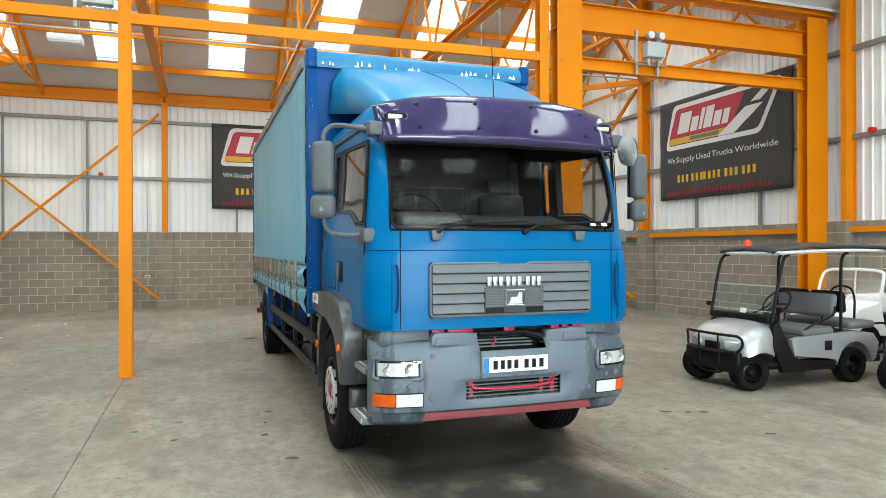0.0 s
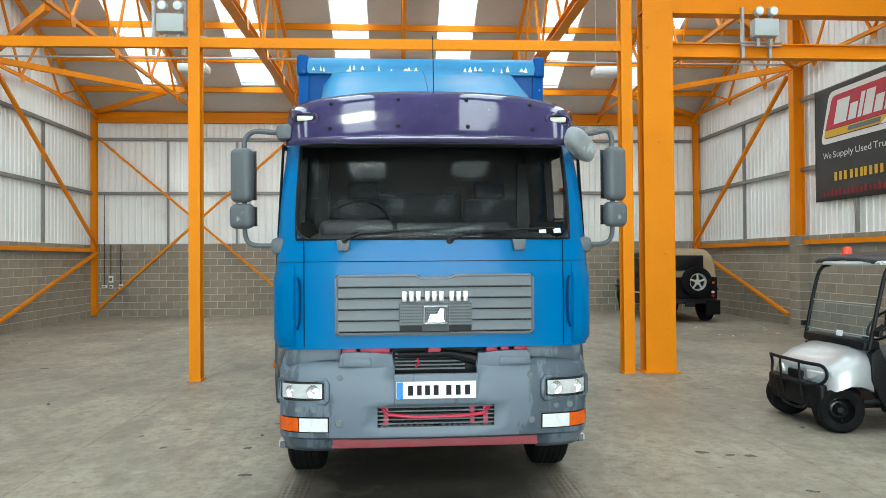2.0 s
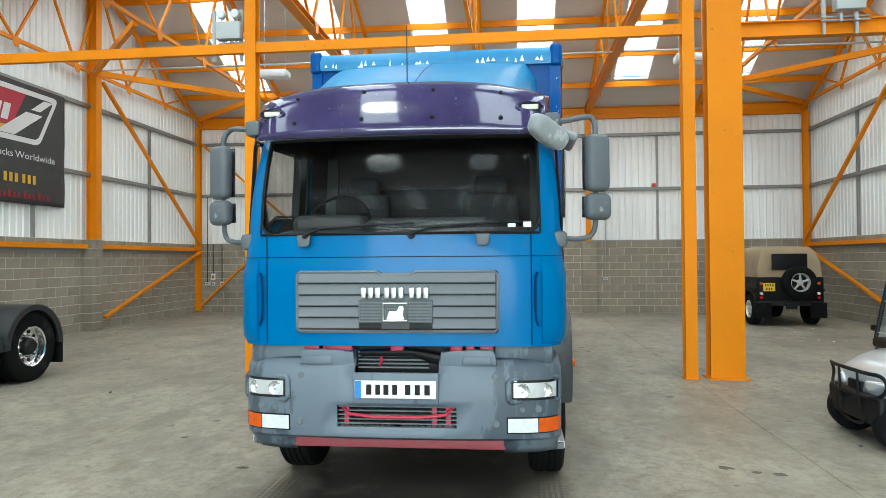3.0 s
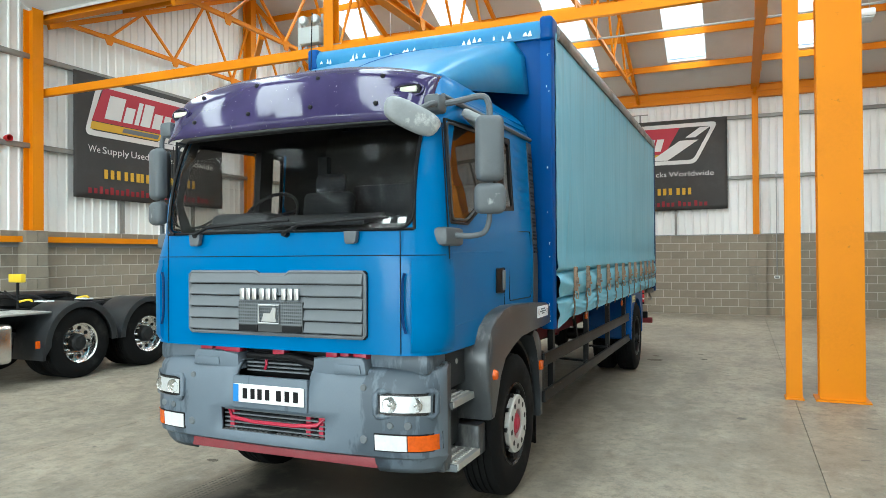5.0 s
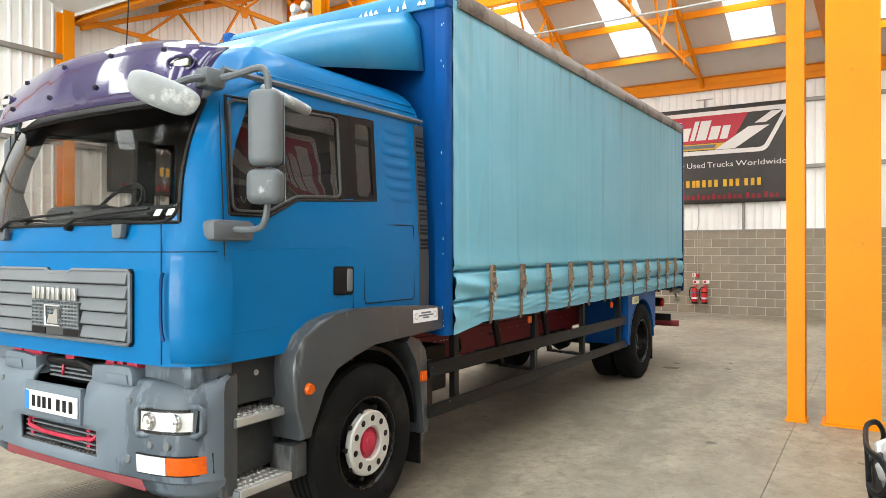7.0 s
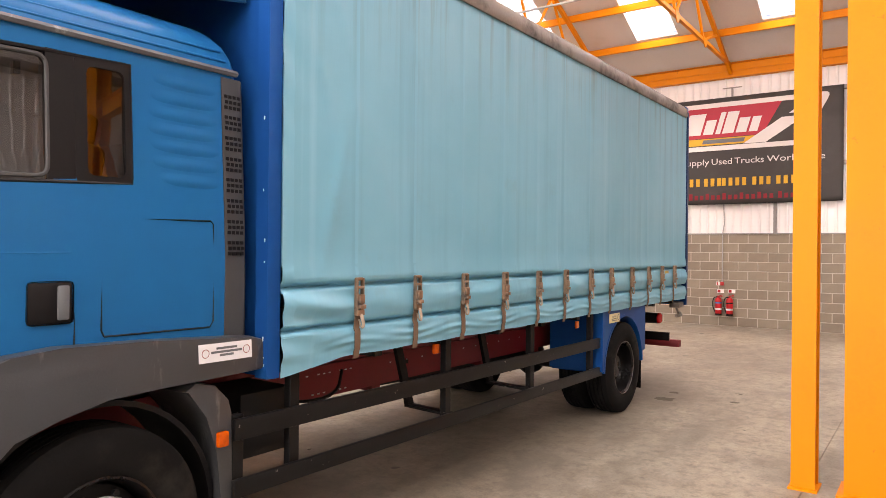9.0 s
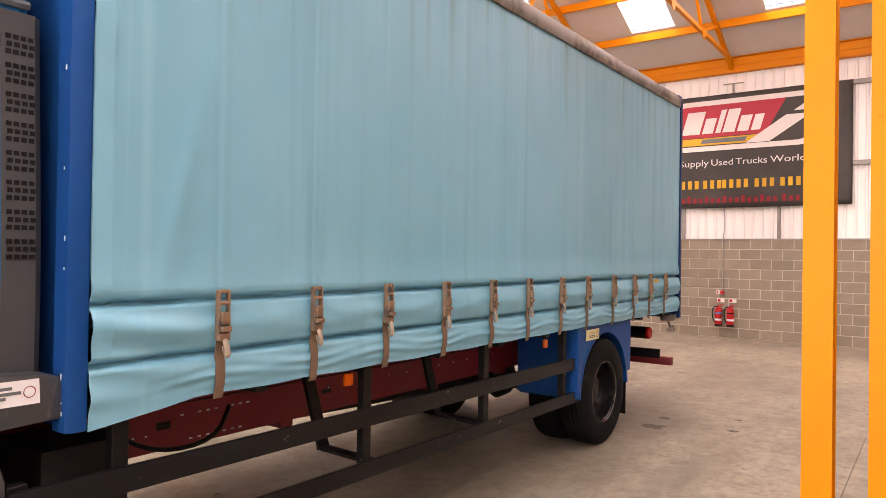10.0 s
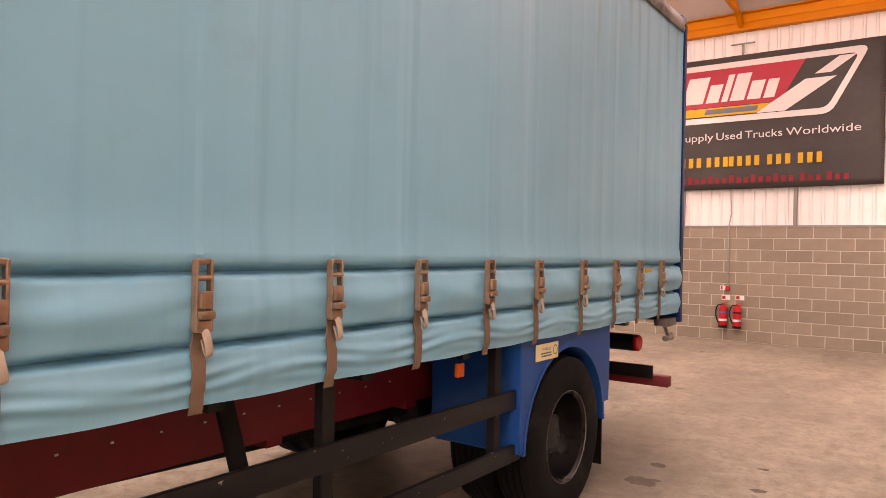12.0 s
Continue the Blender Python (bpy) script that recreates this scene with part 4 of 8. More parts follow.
for s in (1, -1):
    for k in range(12):
        z = rnd.uniform(1.15, 3.5)
        xa = HB - rnd.uniform(0.02, 0.05)
        box(bm, *sorted((s * xa, s * (xa + rnd.uniform(0.002, 0.008)))), Y0 - 0.0325, Y0 - 0.02, z, z + rnd.uniform(0.004, 0.022))
tagged(part("flaked_paint", bm, CHIP, truck, "white flaked paint", angle=0), kind="stuff")
# roof sheet and rear doors
bm = B()
vs = [(Y0 + 0.1, 3.68), (Y1, 3.755), (Y1, 3.72), (Y0 + 0.1, 3.645)]
prism(bm, vs, "x", -HB + 0.05, HB - 0.05)
part("roof_sheet", bm, CHIP, truck, "pale translucent roof sheet")
part("rear_doors", box(B(), -HB + 0.06, HB - 0.06, Y1 - 0.02, Y1 + 0.03, 1.06, 3.70), BODYBLUE, truck)
bm = B()
prism(bm, [(Y0 + 0.04, 1.157), (Y1, 1.157), (Y1, 1.21), (Y0 + 0.04, 1.21)], "x", -HB + 0.03, HB - 0.03)
part("load_floor", bm, FRAMEBLK, truck)

STRAPS = (2.865, 3.428, 3.989, 4.562, 5.132, 5.664, 6.231, 6.759, 7.364, 7.921, 8.402, 8.906)


def cloth(y, z, s):
    """How far the curtain stands out at a place, in folds and tension lines."""
    near = min(abs(y - q) for q in STRAPS)
    bulge = 0.5 - 0.5 * math.cos(math.pi * min(1.0, near / 0.28))
    up = z - body_bottom(y)
    fold = -0.058 * math.exp(-((up - 0.418) / 0.013) ** 2) * (0.6 + 0.4 * bulge)
    fold += 0.012 * math.exp(-((up - 0.47) / 0.04) ** 2)
    fold -= 0.062 * math.exp(-((up - 0.185) / 0.013) ** 2) * (0.6 + 0.4 * bulge)
    fold += (0.016 + 0.012 * bulge) * math.exp(-((up - 0.30) / 0.075) ** 2)
    fold += (0.012 + 0.008 * bulge) * math.exp(-((up - 0.085) / 0.055) ** 2)
    fold += 0.005 * noise.noise(Vector((y * 2.6, z * 0.35, 5.0 * s))) * min(1, (up - 0.3) * 2 if up > 0.3 else 0.3)
    fold += 0.004 * noise.noise(Vector((y * 5.0, up * 9.0, 2.0))) * (1.0 if up < 0.45 else 0.15)
    # creases running off the straps
    fold += 0.007 * math.sin(up * 120 + 3 * math.sin(y * 6)) * math.exp(-(near / 0.20) ** 2) * math.exp(-((up - 0.085) / 0.055) ** 2)
    fold += 0.004 * math.sin(up * 60 + 2 * math.sin(y * 5)) * math.exp(-(near / 0.16) ** 2) * math.exp(-((up - 0.28) / 0.08) ** 2)
    # slack cloth at the front corner
    front = math.exp(-((y - Y0 - 0.25) / 0.30) ** 2)
    fold += 0.020 * front * math.sin(up * 38 + (y - Y0) * 7.0) * math.exp(-((up - 0.22) / 0.20) ** 2)
    fold *= 0.35 + 0.65 * min(1.0, max(0.0, up) / 0.05)
    # crinkles down the front edge
    edge = math.exp(-((y - Y0 - 0.14) / 0.13) ** 2)
    fold += 0.006 * edge * math.sin(z * 23 + (y - Y0) * 16 + 2 * math.sin(z * 3.1)) * (0.5 + 0.5 * math.sin(z * 2.3 + 1.0))
    # loose waves across the cloth
    fold += 0.006 * noise.noise(Vector((y * 1.1, z * 0.9 + 0.4 * y, 8.0))) * (1 if up > 0.5 else up * 2)
    # vertical seams over the straps
    fold += 0.002 * math.exp(-(near / 0.03) ** 2) * (1 if up > 0.47 else 0)
    fold += 0.010 * math.exp(-((y - Y0 - 0.42 - 0.25 * (z - 2.0)) / 0.05) ** 2) * math.exp(-((z - 2.1) / 0.5) ** 2)
    for yc, zc, deep in ((0.62, 2.55, 0.007), (0.50, 3.05, 0.006), (0.85, 2.20, 0.005), (0.34, 2.75, 0.006), (1.25, 2.90, 0.004)):
        fold += deep * math.exp(-((y - Y0 - yc + 0.42 * (z - zc)) / 0.035) ** 2) * math.exp(-((z - zc) / 0.22) ** 2)
    return fold


for s in (1, -1):
    # top gutter rail
    bm = B()
    ring = [(-0.05, -0.05), (0.03, -0.05), (0.04, -0.02), (0.03, 0.06), (0.0, 0.10), (-0.05, 0.11)]
    loft(bm, [[(s * (HB + dx), y, body_top(y) + dz) for dx, dz in ring] for y in [Y0 + 0.10 + (Y1 - 0.1 - Y0 - 0.10) * i / 24 for i in range(25)]])
    part("gutter_rail", bm, DIRTYALU, truck, "grimy grey aluminium top rail")
    # curtain cloth
    bm = B()
    nu = 300
    ups = [0.48 * j / 62 for j in range(62)] + [0.48 + 1.98 * (j / 26) for j in range(27)]
    rows = []
    for up_part in ups:
        row = []
        tv = up_part / 2.46
        for i in range(nu + 1):
            y = Y0 + 0.045 + (Y1 - 0.10 - Y0) * i / nu
            lo, hi = body_bottom(y), body_top(y) - 0.02
            z = lo + (hi - lo) * tv
            z -= (1 - tv) ** 6 * 0.003 * math.cos(math.pi * min(1.0, min(abs(y - q) for q in STRAPS) / 0.28) + math.pi)
            if y < Y0 + 0.5:
                z -= 0.06 * (1 - tv) ** 8 * (1 - (y - Y0) / 0.5)
            row.append(bm.verts.new((s * (HB + 0.012 + cloth(y, z, s)), y, z)))
        rows.append(row)
    for a, b in zip(rows, rows[1:]):
        for i in range(nu):
            bm.faces.new((a[i], a[i + 1], b[i + 1], b[i]))
    part("curtain", bm, CURTAIN, truck, "faded turquoise side curtain with vertical streaks", angle=60)
    # doubled hem down the front edge
    bm = B()
    rows = [[bm.verts.new((s * (HB + 0.0150 + cloth(Y0 + dy, z, s)), Y0 + dy, z)) for dy in (0.048, 0.075, 0.10, 0.125)] for z in (1.30 + 2.30 * k / 70 for k in range(71))]
    for a, b in zip(rows, rows[1:]):
        for i in range(3):
            bm.faces.new((a[i], a[i + 1], b[i + 1], b[i]))
    part("curtain_hem", bm, SEAMCLOTH, truck, angle=60)
    # welded seams running up from the straps
    for y in STRAPS:
        bm = B()
        line = [1.62 + 2.0 * k / 30 for k in range(31)]
        rows = [[bm.verts.new((s * (HB + 0.0134 + cloth(y + dy, z, s)), y + dy, z)) for dy in (-0.014, -0.005, 0.005, 0.014)] for z in line]
        for a, b in zip(rows, rows[1:]):
            for i in range(3):
                bm.faces.new((a[i], a[i + 1], b[i + 1], b[i]))
        part("curtain_seam", bm, SEAMCLOTH, truck, angle=60)
    # straps with their buckles
    for y in STRAPS:
        lo = body_bottom(y)
        zt = lo + 0.410
        xo = HB + 0.012
        bm = B()
        line = [lo - 0.02 + (zt - 0.13 - lo) * k / 14 for k in range(15)]
        outs = [max(cloth(y + dy, z, s) for dy in (-0.02, 0, 0.02)) + 0.003 for z in line]
        outs = [max(outs[max(0, k - 2):k + 3]) for k in range(15)]
        loft(bm, [[(s * (xo + o), y - 0.024, z), (s * (xo + o), y + 0.024, z), (s * (xo + o + 0.004), y + 0.024, z), (s * (xo + o + 0.004), y - 0.024, z)]
                  for z, o in zip(line, outs)])
        xo += 0.016
        st = part("curtain_strap", bm, WEBBING, truck, "worn webbing curtain strap")
        bm = B()
        for dy in (-0.026, 0.026):
            box(bm, *sorted((s * (xo + 0.002), s * (xo + 0.030))), y + dy - 0.0045, y + dy + 0.0045, zt - 0.17, zt + 0.045, 0.002, 1)
        box(bm, *sorted((s * (xo + 0.010), s * (xo + 0.044))), y - 0.022, y + 0.022, zt - 0.105, zt - 0.050, 0.006)
        box(bm, *sorted((s * (xo + 0.014), s * (xo + 0.052))), y - 0.025, y + 0.025, zt - 0.135, zt - 0.110, 0.005)
        box(bm, *sorted((s * (xo + 0.004), s * (xo + 0.022))), y - 0.029, y + 0.029, zt + 0.030, zt + 0.048, 0.003, 1)
        box(bm, *sorted((s * (xo + 0.006), s * (xo + 0.034))), y - 0.030, y + 0.030, zt - 0.175, zt - 0.140, 0.005)
        lathe(bm, [(0.001, -0.03), (0.009, -0.03), (0.009, 0.03), (0.001, 0.03)], 8, "y", (s * (xo + 0.022), y, zt - 0.01))
        part("buckle", bm, BUCKLE, st, "dirty steel over-centre buckle")
        bm = B()
        pts = smooth_path([(s * (xo + 0.028), y, zt - 0.16), (s * (xo + 0.040), y + 0.006, zt - 0.20), (s * (xo + 0.036), y + 0.018, zt - 0.245),
                           (s * (xo + 0.020), y + 0.012, zt - 0.25), (s * (xo + 0.014), y + 0.002, zt - 0.20)])
        sweep(bm, pts, 0.0048, 6, flat=3.0)
        part("loose_tail", bm, TAIL, st)



def rounded(pts, r=0.12, n=4):
    """The outline with its corners rounded off."""
    out = []
    k = len(pts)
    for i in range(k):
        p, a, b = Vector(pts[i]), Vector(pts[i - 1]), Vector(pts[(i + 1) % k])
        s, e = p + (a - p).normalized() * r, p + (b - p).normalized() * r
        for j in range(n + 1):
            t = j / n
            out.append(tuple(s * (1 - t) ** 2 + p * 2 * t * (1 - t) + e * t * t))
    return out


MIRRORGLASS = surface("mirror_silvering", (0.85, 0.86, 0.87), 0.03, metal=1.0, var=0.01, scale=4, fine=0, bump=0)
INTAKE = surface("intake_plastic", (0.045, 0.048, 0.05), 0.6, var=0.12, scale=3, fine=90, bump=0.05)
EMBLEM = surface("bright_emblem", (0.66, 0.67, 0.68), 0.30, metal=0.85, var=0.04, scale=6, fine=60, bump=0.02)
STEPBLK = surface("dark_step_moulding", (0.020, 0.022, 0.024), 0.45, var=0.2, scale=5, fine=90, bump=0.05, stain=(0.05, 0.055, 0.06), stain_at=(0.55, 0.75), stain_scale=4)
MARKER = surface("marker_lens", (0.62, 0.62, 0.50), 0.2, var=0.05, scale=12, fine=0, bump=0)

# ---------------------------------------------------------------- cab shell
HALF = 1.075


def cab_front(z):
    """How far back the cab's front lies at a height."""
    if z < 1.87:
        return 0.035
    if z < 2.55:
        return 0.035 + 0.02 * (z - 1.87) + 0.428 * (z - 1.87) ** 2.3
    return 0.225 + 1.05 * (z - 2.55) ** 0.9


def cab_half(z):
    if z < 1.72:
        return HALF - 0.01 * (1.72 - z)
    if z < 2.64:
        return HALF - 0.058 * (z - 1.72)
    return HALF - 0.0535 - 0.24 * (1 - math.sqrt(1 - (max(0, z - 2.66) / 0.24) ** 2))


def cab_back(z):
    """How far back the cab reaches at a height; the roof rounds off behind."""
    return 2.15 - 0.22 * (1 - math.sqrt(1 - (max(0, z - 2.68) / 0.225) ** 2))


SIDE_Y = (0.31, 0.58, 0.81, 1.21, 1.34, 1.55, 1.80, 2.10)
ROWS_Z = (1.15, 1.22, 1.40, 1.60, 1.72, 1.87, 2.10, 2.30, 2.52, 2.65, 2.70, 2.76, 2.81, 2.845, 2.87, 2.885)


def half_outline(z, inset=0.0):
    """Stations of half a cab section, front middle round to rear middle."""
    yf, hw = cab_front(z) + inset, cab_half(z) - inset
    high = min(1.0, max(0.0, (z - 1.74) / 0.13))
    crown = 0.022 + 0.036 * high
    pts = []
    for x in (0.0, 0.30, 0.60, 0.86):
        pts.append((x, yf + crown * (x / 0.86) ** 2))
    # corner
    p0, p1, p2 = Vector((0.86, yf + crown)), Vector((hw - 0.005, yf + crown + 0.035 + 0.045 * high)), Vector((hw, yf + 0.25))
    for k in (0.16, 0.34, 0.52, 0.70, 0.86):
        q = p0 * (1 - k) ** 2 + p1 * 2 * k * (1 - k) + p2 * k * k
        pts.append((q.x, q.y))
    for y in SIDE_Y:
        pts.append((hw, max(y, yf + 0.25 + 0.02 * len(pts) * 0.1)))
    back = cab_back(z)
    pts[-1] = (hw, back - 0.04 - inset)
    pts.append((hw - 0.03, back - inset))
    pts.append((0.0, back - inset))
    return pts


NS = len(half_outline(2.0))
# station numbers on the side: 9 is SIDE_Y[0]
S0 = 9


def cab_grid(inset=0.0):
    bm = B()
    rows = []
    for z in ROWS_Z:
        half = half_outline(z, inset + (0.06 if inset and 1.5 < z < 1.9 else 0))
        row = []
        for sgn, idx in [(-1, k) for k in range(NS - 1, 0, -1)] + [(1, k) for k in range(NS)]:
            x, y = half[idx]
            zz = z
            if z == 1.87:
                if idx in (S0, S0 + 1):
                    zz = 1.915
                elif S0 + 2 <= idx <= S0 + 5:
                    zz = 2.017 + 0.05 * (y - 0.81)
            if z == 2.52 and S0 <= idx <= S0 + 5:
                zz = 2.53 + 0.05 * (y - 0.3)
            if z == 1.15 and idx > S0:
                zz = 1.15 + 0.05 * min(1, max(0, (y - 0.84) / 0.41))
            if z == 1.22 and idx > S0:
                zz = 1.22 + 0.05 * min(1, max(0, (y - 0.84) / 0.41))
            if z == 2.10 and S0 + 2 <= idx <= S0 + 5:
                zz = 2.15
            zz -= inset if z > 2.7 else 0
            row.append((sgn * idx, bm.verts.new((sgn * x, y, zz + (0.045 * (1 - (x / HALF) ** 2) if z > 2.8 else 0)))))
        rows.append(row)
    glass = []
    for j, (r0, r1) in enumerate(zip(rows, rows[1:])):
        n = len(r0)
        for i in range(n):
            a, b = r0[i][0], r0[(i + 1) % n][0]
            lo, hi = min(abs(a), abs(b)), max(abs(a), abs(b))
            zlo, zhi = ROWS_Z[j], ROWS_Z[j + 1]
            pane = None
            if zlo >= 1.87 and zhi <= 2.52:
                if hi <= 4 and lo < 4:
                    pane = "front"
                elif S0 <= lo and hi <= S0 + 3:
                    pane = "door"
                elif S0 + 4 <= lo and hi <= S0 + 5:
                    pane = "rear"
            quad = (r0[i][1], r0[(i + 1) % n][1], r1[(i + 1) % n][1], r1[i][1])
            if pane:
                glass.append((pane, 1 if (a + b) > 0 else -1, [v.co.copy() for v in quad]))
            else:
                bm.faces.new(quad)
    if not inset:
        bm.faces.new([v for _, v in rows[-1]])
    else:
        bm.faces.new([v for _, v in rows[-1]])
        bm.faces.new([v for _, v in reversed(rows[0])])
    return bm, glass


bm, glass = cab_grid()
cab = part("cab_shell", bm, BLUE, truck, "glossy blue steel cab", angle=32)
bm, _ = cab_grid(0.03)
part("cab_lining", bm, LINING, truck, angle=32)


def pane_part(name, key, side, mat, label, off=0.004):
    bm = B()
    made = {}
    for pane, sg, quad in glass:
        if pane != key or sg != side:
            continue
        vs = []
        for p in quad:
            q = tuple(round(c, 4) for c in p)
            if q not in made:
                d = Vector((side, 0, 0))
                made[q] = bm.verts.new(p - d * off)
            vs.append(made[q])
        bm.faces.new(vs)
    ob = part(name, bm, mat, truck, label, angle=60)
    ob.visible_shadow = False
    return ob


bm = B()
sheet = []
for i in range(15):
    z = 1.87 + 0.65 * i / 14
    half = half_outline(z)
    sheet.append([(sg * half[k][0], half[k][1] + 0.004, z) for sg, k in [(-1, 4), (-1, 3), (-1, 2), (-1, 1), (1, 0), (1, 1), (1, 2), (1, 3), (1, 4)]])
loft(bm, sheet, closed=False, caps=False)
pane = part("windscreen", bm, SCREEN, truck, "large dark tinted windscreen", angle=60)
pane.visible_shadow = False
for s in (1, -1):
    pane_part("door_window", "door", s, SIDEGLASS, "tinted door window")
    pane_part("rear_side_window", "rear", s, SIDEGLASS, "small tinted window behind the door")


def edge_bar(bm, pts, r, flat=1.0):
    return sweep(bm, pts, r, 6, flat=flat)


# rubber round the windscreen
yb, yt = cab_front(1.87), cab_front(2.52)
half = half_outline(1.87)
half_t = half_outline(2.52)
pts = [(s, k) for s, k in [(-1, 4), (-1, 3), (-1, 2), (-1, 1), (1, 0), (1, 1), (1, 2), (1, 3), (1, 4)]]
line_lo = [(s * half[k][0], half[k][1] - 0.004, 1.872) for s, k in pts]
line_hi = [(s * half_t[k][0], half_t[k][1] - 0.004, 2.518) for s, k in pts]
bm = B()
edge_bar(bm, line_lo, 0.010)
for sg in (-1, 1):
    edge_bar(bm, [(sg * half_outline(z)[4][0], half_outline(z)[4][1] - 0.002, z) for z in (1.872, 1.96, 2.05, 2.15, 2.25, 2.35, 2.45, 2.518)], 0.011)
edge_bar(bm, line_hi, 0.012)
part("windscreen_seal", bm, BLACK, truck)
for sg in (-1, 1):
    R = 0.095

    def on_screen(d, h):
        ring = half_outline(1.872 + h)
        (x3, y3), (x4, y4) = ring[3], ring[4]
        x = x4 - d
        return (sg * x, y3 + (y4 - y3) * max(-0.5, (x - x3) / (x4 - x3)) - 0.007, 1.872 + h)
    arc = [(R - R * math.sin(k), R - R * math.cos(k)) for k in (math.pi / 2 * j / 8 for j in range(9))]
    bm = B()
    tip = bm.verts.new(on_screen(-0.004, -0.006))
    rim = [bm.verts.new(on_screen(d, h)) for d, h in arc]
    for p, q in zip(rim, rim[1:]):
        bm.faces.new((tip, p, q) if sg > 0 else (tip, q, p))
    part("screen_corner", bm, BLUE, truck, "blue rounded corner of the windscreen opening", angle=60)
    part("corner_seal", edge_bar(B(), [on_screen(d, h) for d, h in arc], 0.010), BLACK, truck)
# added black strip above the glass: the shade under the visor, put in as colour
bm = B()
loft(bm, [[(sg * half_outline(z)[k][0], half_outline(z)[k][1] - 0.005, z) for sg, k in pts] for z in (2.515, 2.58, 2.66)], closed=False)
part("visor_shade_band", bm, BLACK, truck, "black strip standing in for the shade under the visor", angle=60)
# rubber round the side windows, and the dark door pillar
for s in (1, -1):
    bm = B()
    hw = HALF
    def side_pt(y, z, out=0.004):
        return (s * (cab_half(z) + out), y, z)
    ring = [side_pt(0.31, 1.915), side_pt(0.58, 1.915), side_pt(0.81, 2.017), side_pt(1.21, 2.037), side_pt(1.55, 2.054),
            side_pt(1.55, 2.592), side_pt(1.21, 2.575), side_pt(0.81, 2.555), side_pt(0.31, 2.53), side_pt(0.31, 1.915)]
    edge_bar(bm, ring, 0.010)
    loft(bm, [[(s * (cab_half(z) + 0.009), 1.185, z), (s * (cab_half(z) + 0.009), 1.30, z), (s * (cab_half(z) - 0.05), 1.345, z), (s * (cab_half(z) - 0.05), 1.185, z)] for z in (2.03, 2.3, 2.585)])
    part("window_seal", bm, BLACK, truck)
    # printed black border of the rear window, and the blue rounded corners outside it
    bm = B()
    z0, z1, q = 2.035, 2.598, 0.045
    hole = rounded([(1.352, z0 + 0.04), (1.522, z0 + 0.044), (1.522, z1 - 0.046), (1.352, z1 - 0.05)], 0.04, 5)
    rim = rounded([(1.300, z0), (1.556, z0 + 0.012), (1.556, z1), (1.300, z1 - 0.012)], 0.04, 5)
    ins, outs = [], []
    for (ya, za), (yb2, zb) in zip(hole, rim):
        ins.append([bm.verts.new((s * (cab_half(za) + o), ya, za)) for o in (0.010, -0.004)])
        outs.append([bm.verts.new((s * (cab_half(zb) + o), yb2, zb)) for o in (0.010, -0.004)])
    for k in range(len(ins)):
        j = (k + 1) % len(ins)
        bm.faces.new((ins[k][0], ins[j][0], outs[j][0], outs[k][0]))
        bm.faces.new((ins[k][1], ins[j][1], ins[j][0], ins[k][0]))
        bm.faces.new((outs[k][0], outs[j][0], outs[j][1], outs[k][1]))
    part("window_border", bm, BLACK, truck, "black border of the rear side window")
    # inner edge strip of the door glass
    bm = B()
    edge = rounded([(0.33, 1.935), (0.57, 1.937), (0.80, 2.04), (1.19, 2.058), (1.19, 2.555), (0.33, 2.515)], 0.05, 5)
    edge_bar(bm, [(s * (cab_half(z) + 0.006), y, z) for y, z in edge + edge[:1]], 0.009)
    part("door_glass_edge", bm, INTAKE, truck, "dark rubber edge of the door glass")
    # pressed lines along the roof edge and the door
    for z, ya, yb2 in ((2.715, 0.55, 2.08), (2.765, 0.70, 2.06)):
        part("roof_ridge", sweep(B(), [(s * (cab_half(z) - 0.004), ya + (yb2 - ya) * k / 8, z + 0.03 * (k / 8 - 0.5)) for k in range(9)], 0.008, 6), BLUE, truck, angle=80)
    for z, ya, yb2 in ((1.735, 0.31, 1.28), (1.30, 0.33, 0.72)):
        part("door_crease", sweep(B(), [(s * (cab_half(z) - 0.0055), ya + (yb2 - ya) * k / 6, z + 0.012 * k / 6) for k in range(7)], 0.008, 6), BLUE, truck, angle=80)
    # grey gutter strip over the doors
    bm = B()
    edge_bar(bm, [(s * (cab_half(2.66) + 0.006), y, 2.664 + 0.006 * (y - 0.3)) for y in (0.30, 0.6, 1.0, 1.4, 1.8, 2.14)], 0.017)
    part("roof_gutter", bm, MIRRORG, truck, "grey roof gutter strip")
    # seams of the door and the storage hatch
    def seam(pts, r=0.0045):
        part("panel_seam", sweep(B(), [(s * (cab_half(z) + 0.0005), y, z) for y, z in pts], r, 4), BLACK, truck)
    seam([(1.297, 2.03), (1.297, 1.34)])
    seam([(0.275, 2.50), (0.27, 1.72), (0.27, 1.22)])
    seam([(1.425, 1.383), (1.412, 1.41), (1.412, 1.87), (1.425, 1.898), (1.965, 1.905), (1.98, 1.89), (1.98, 1.41), (1.96, 1.38), (1.425, 1.383)])
    # pressed ribs behind the door
    for i in range(7):
        z = 2.555 - i * 0.078
        bm = B()
        n = 10
        rings = []
        for k in range(n + 1):
            y = 1.63 + 0.40 * k / n
            b = math.sin(math.pi * k / n) ** 0.7
            rings.append([(s * (cab_half(z) - 0.0008 + 0.0075 * b * math.sin(math.pi * j / 8) ** 1.5), y, z + 0.037 * (j / 4 - 1)) for j in range(9)])
        loft(bm, rings, closed=False)
        part("pressed_rib", bm, BLUE, truck, angle=80)
    # air intake grid at the rear edge
    bm = B()
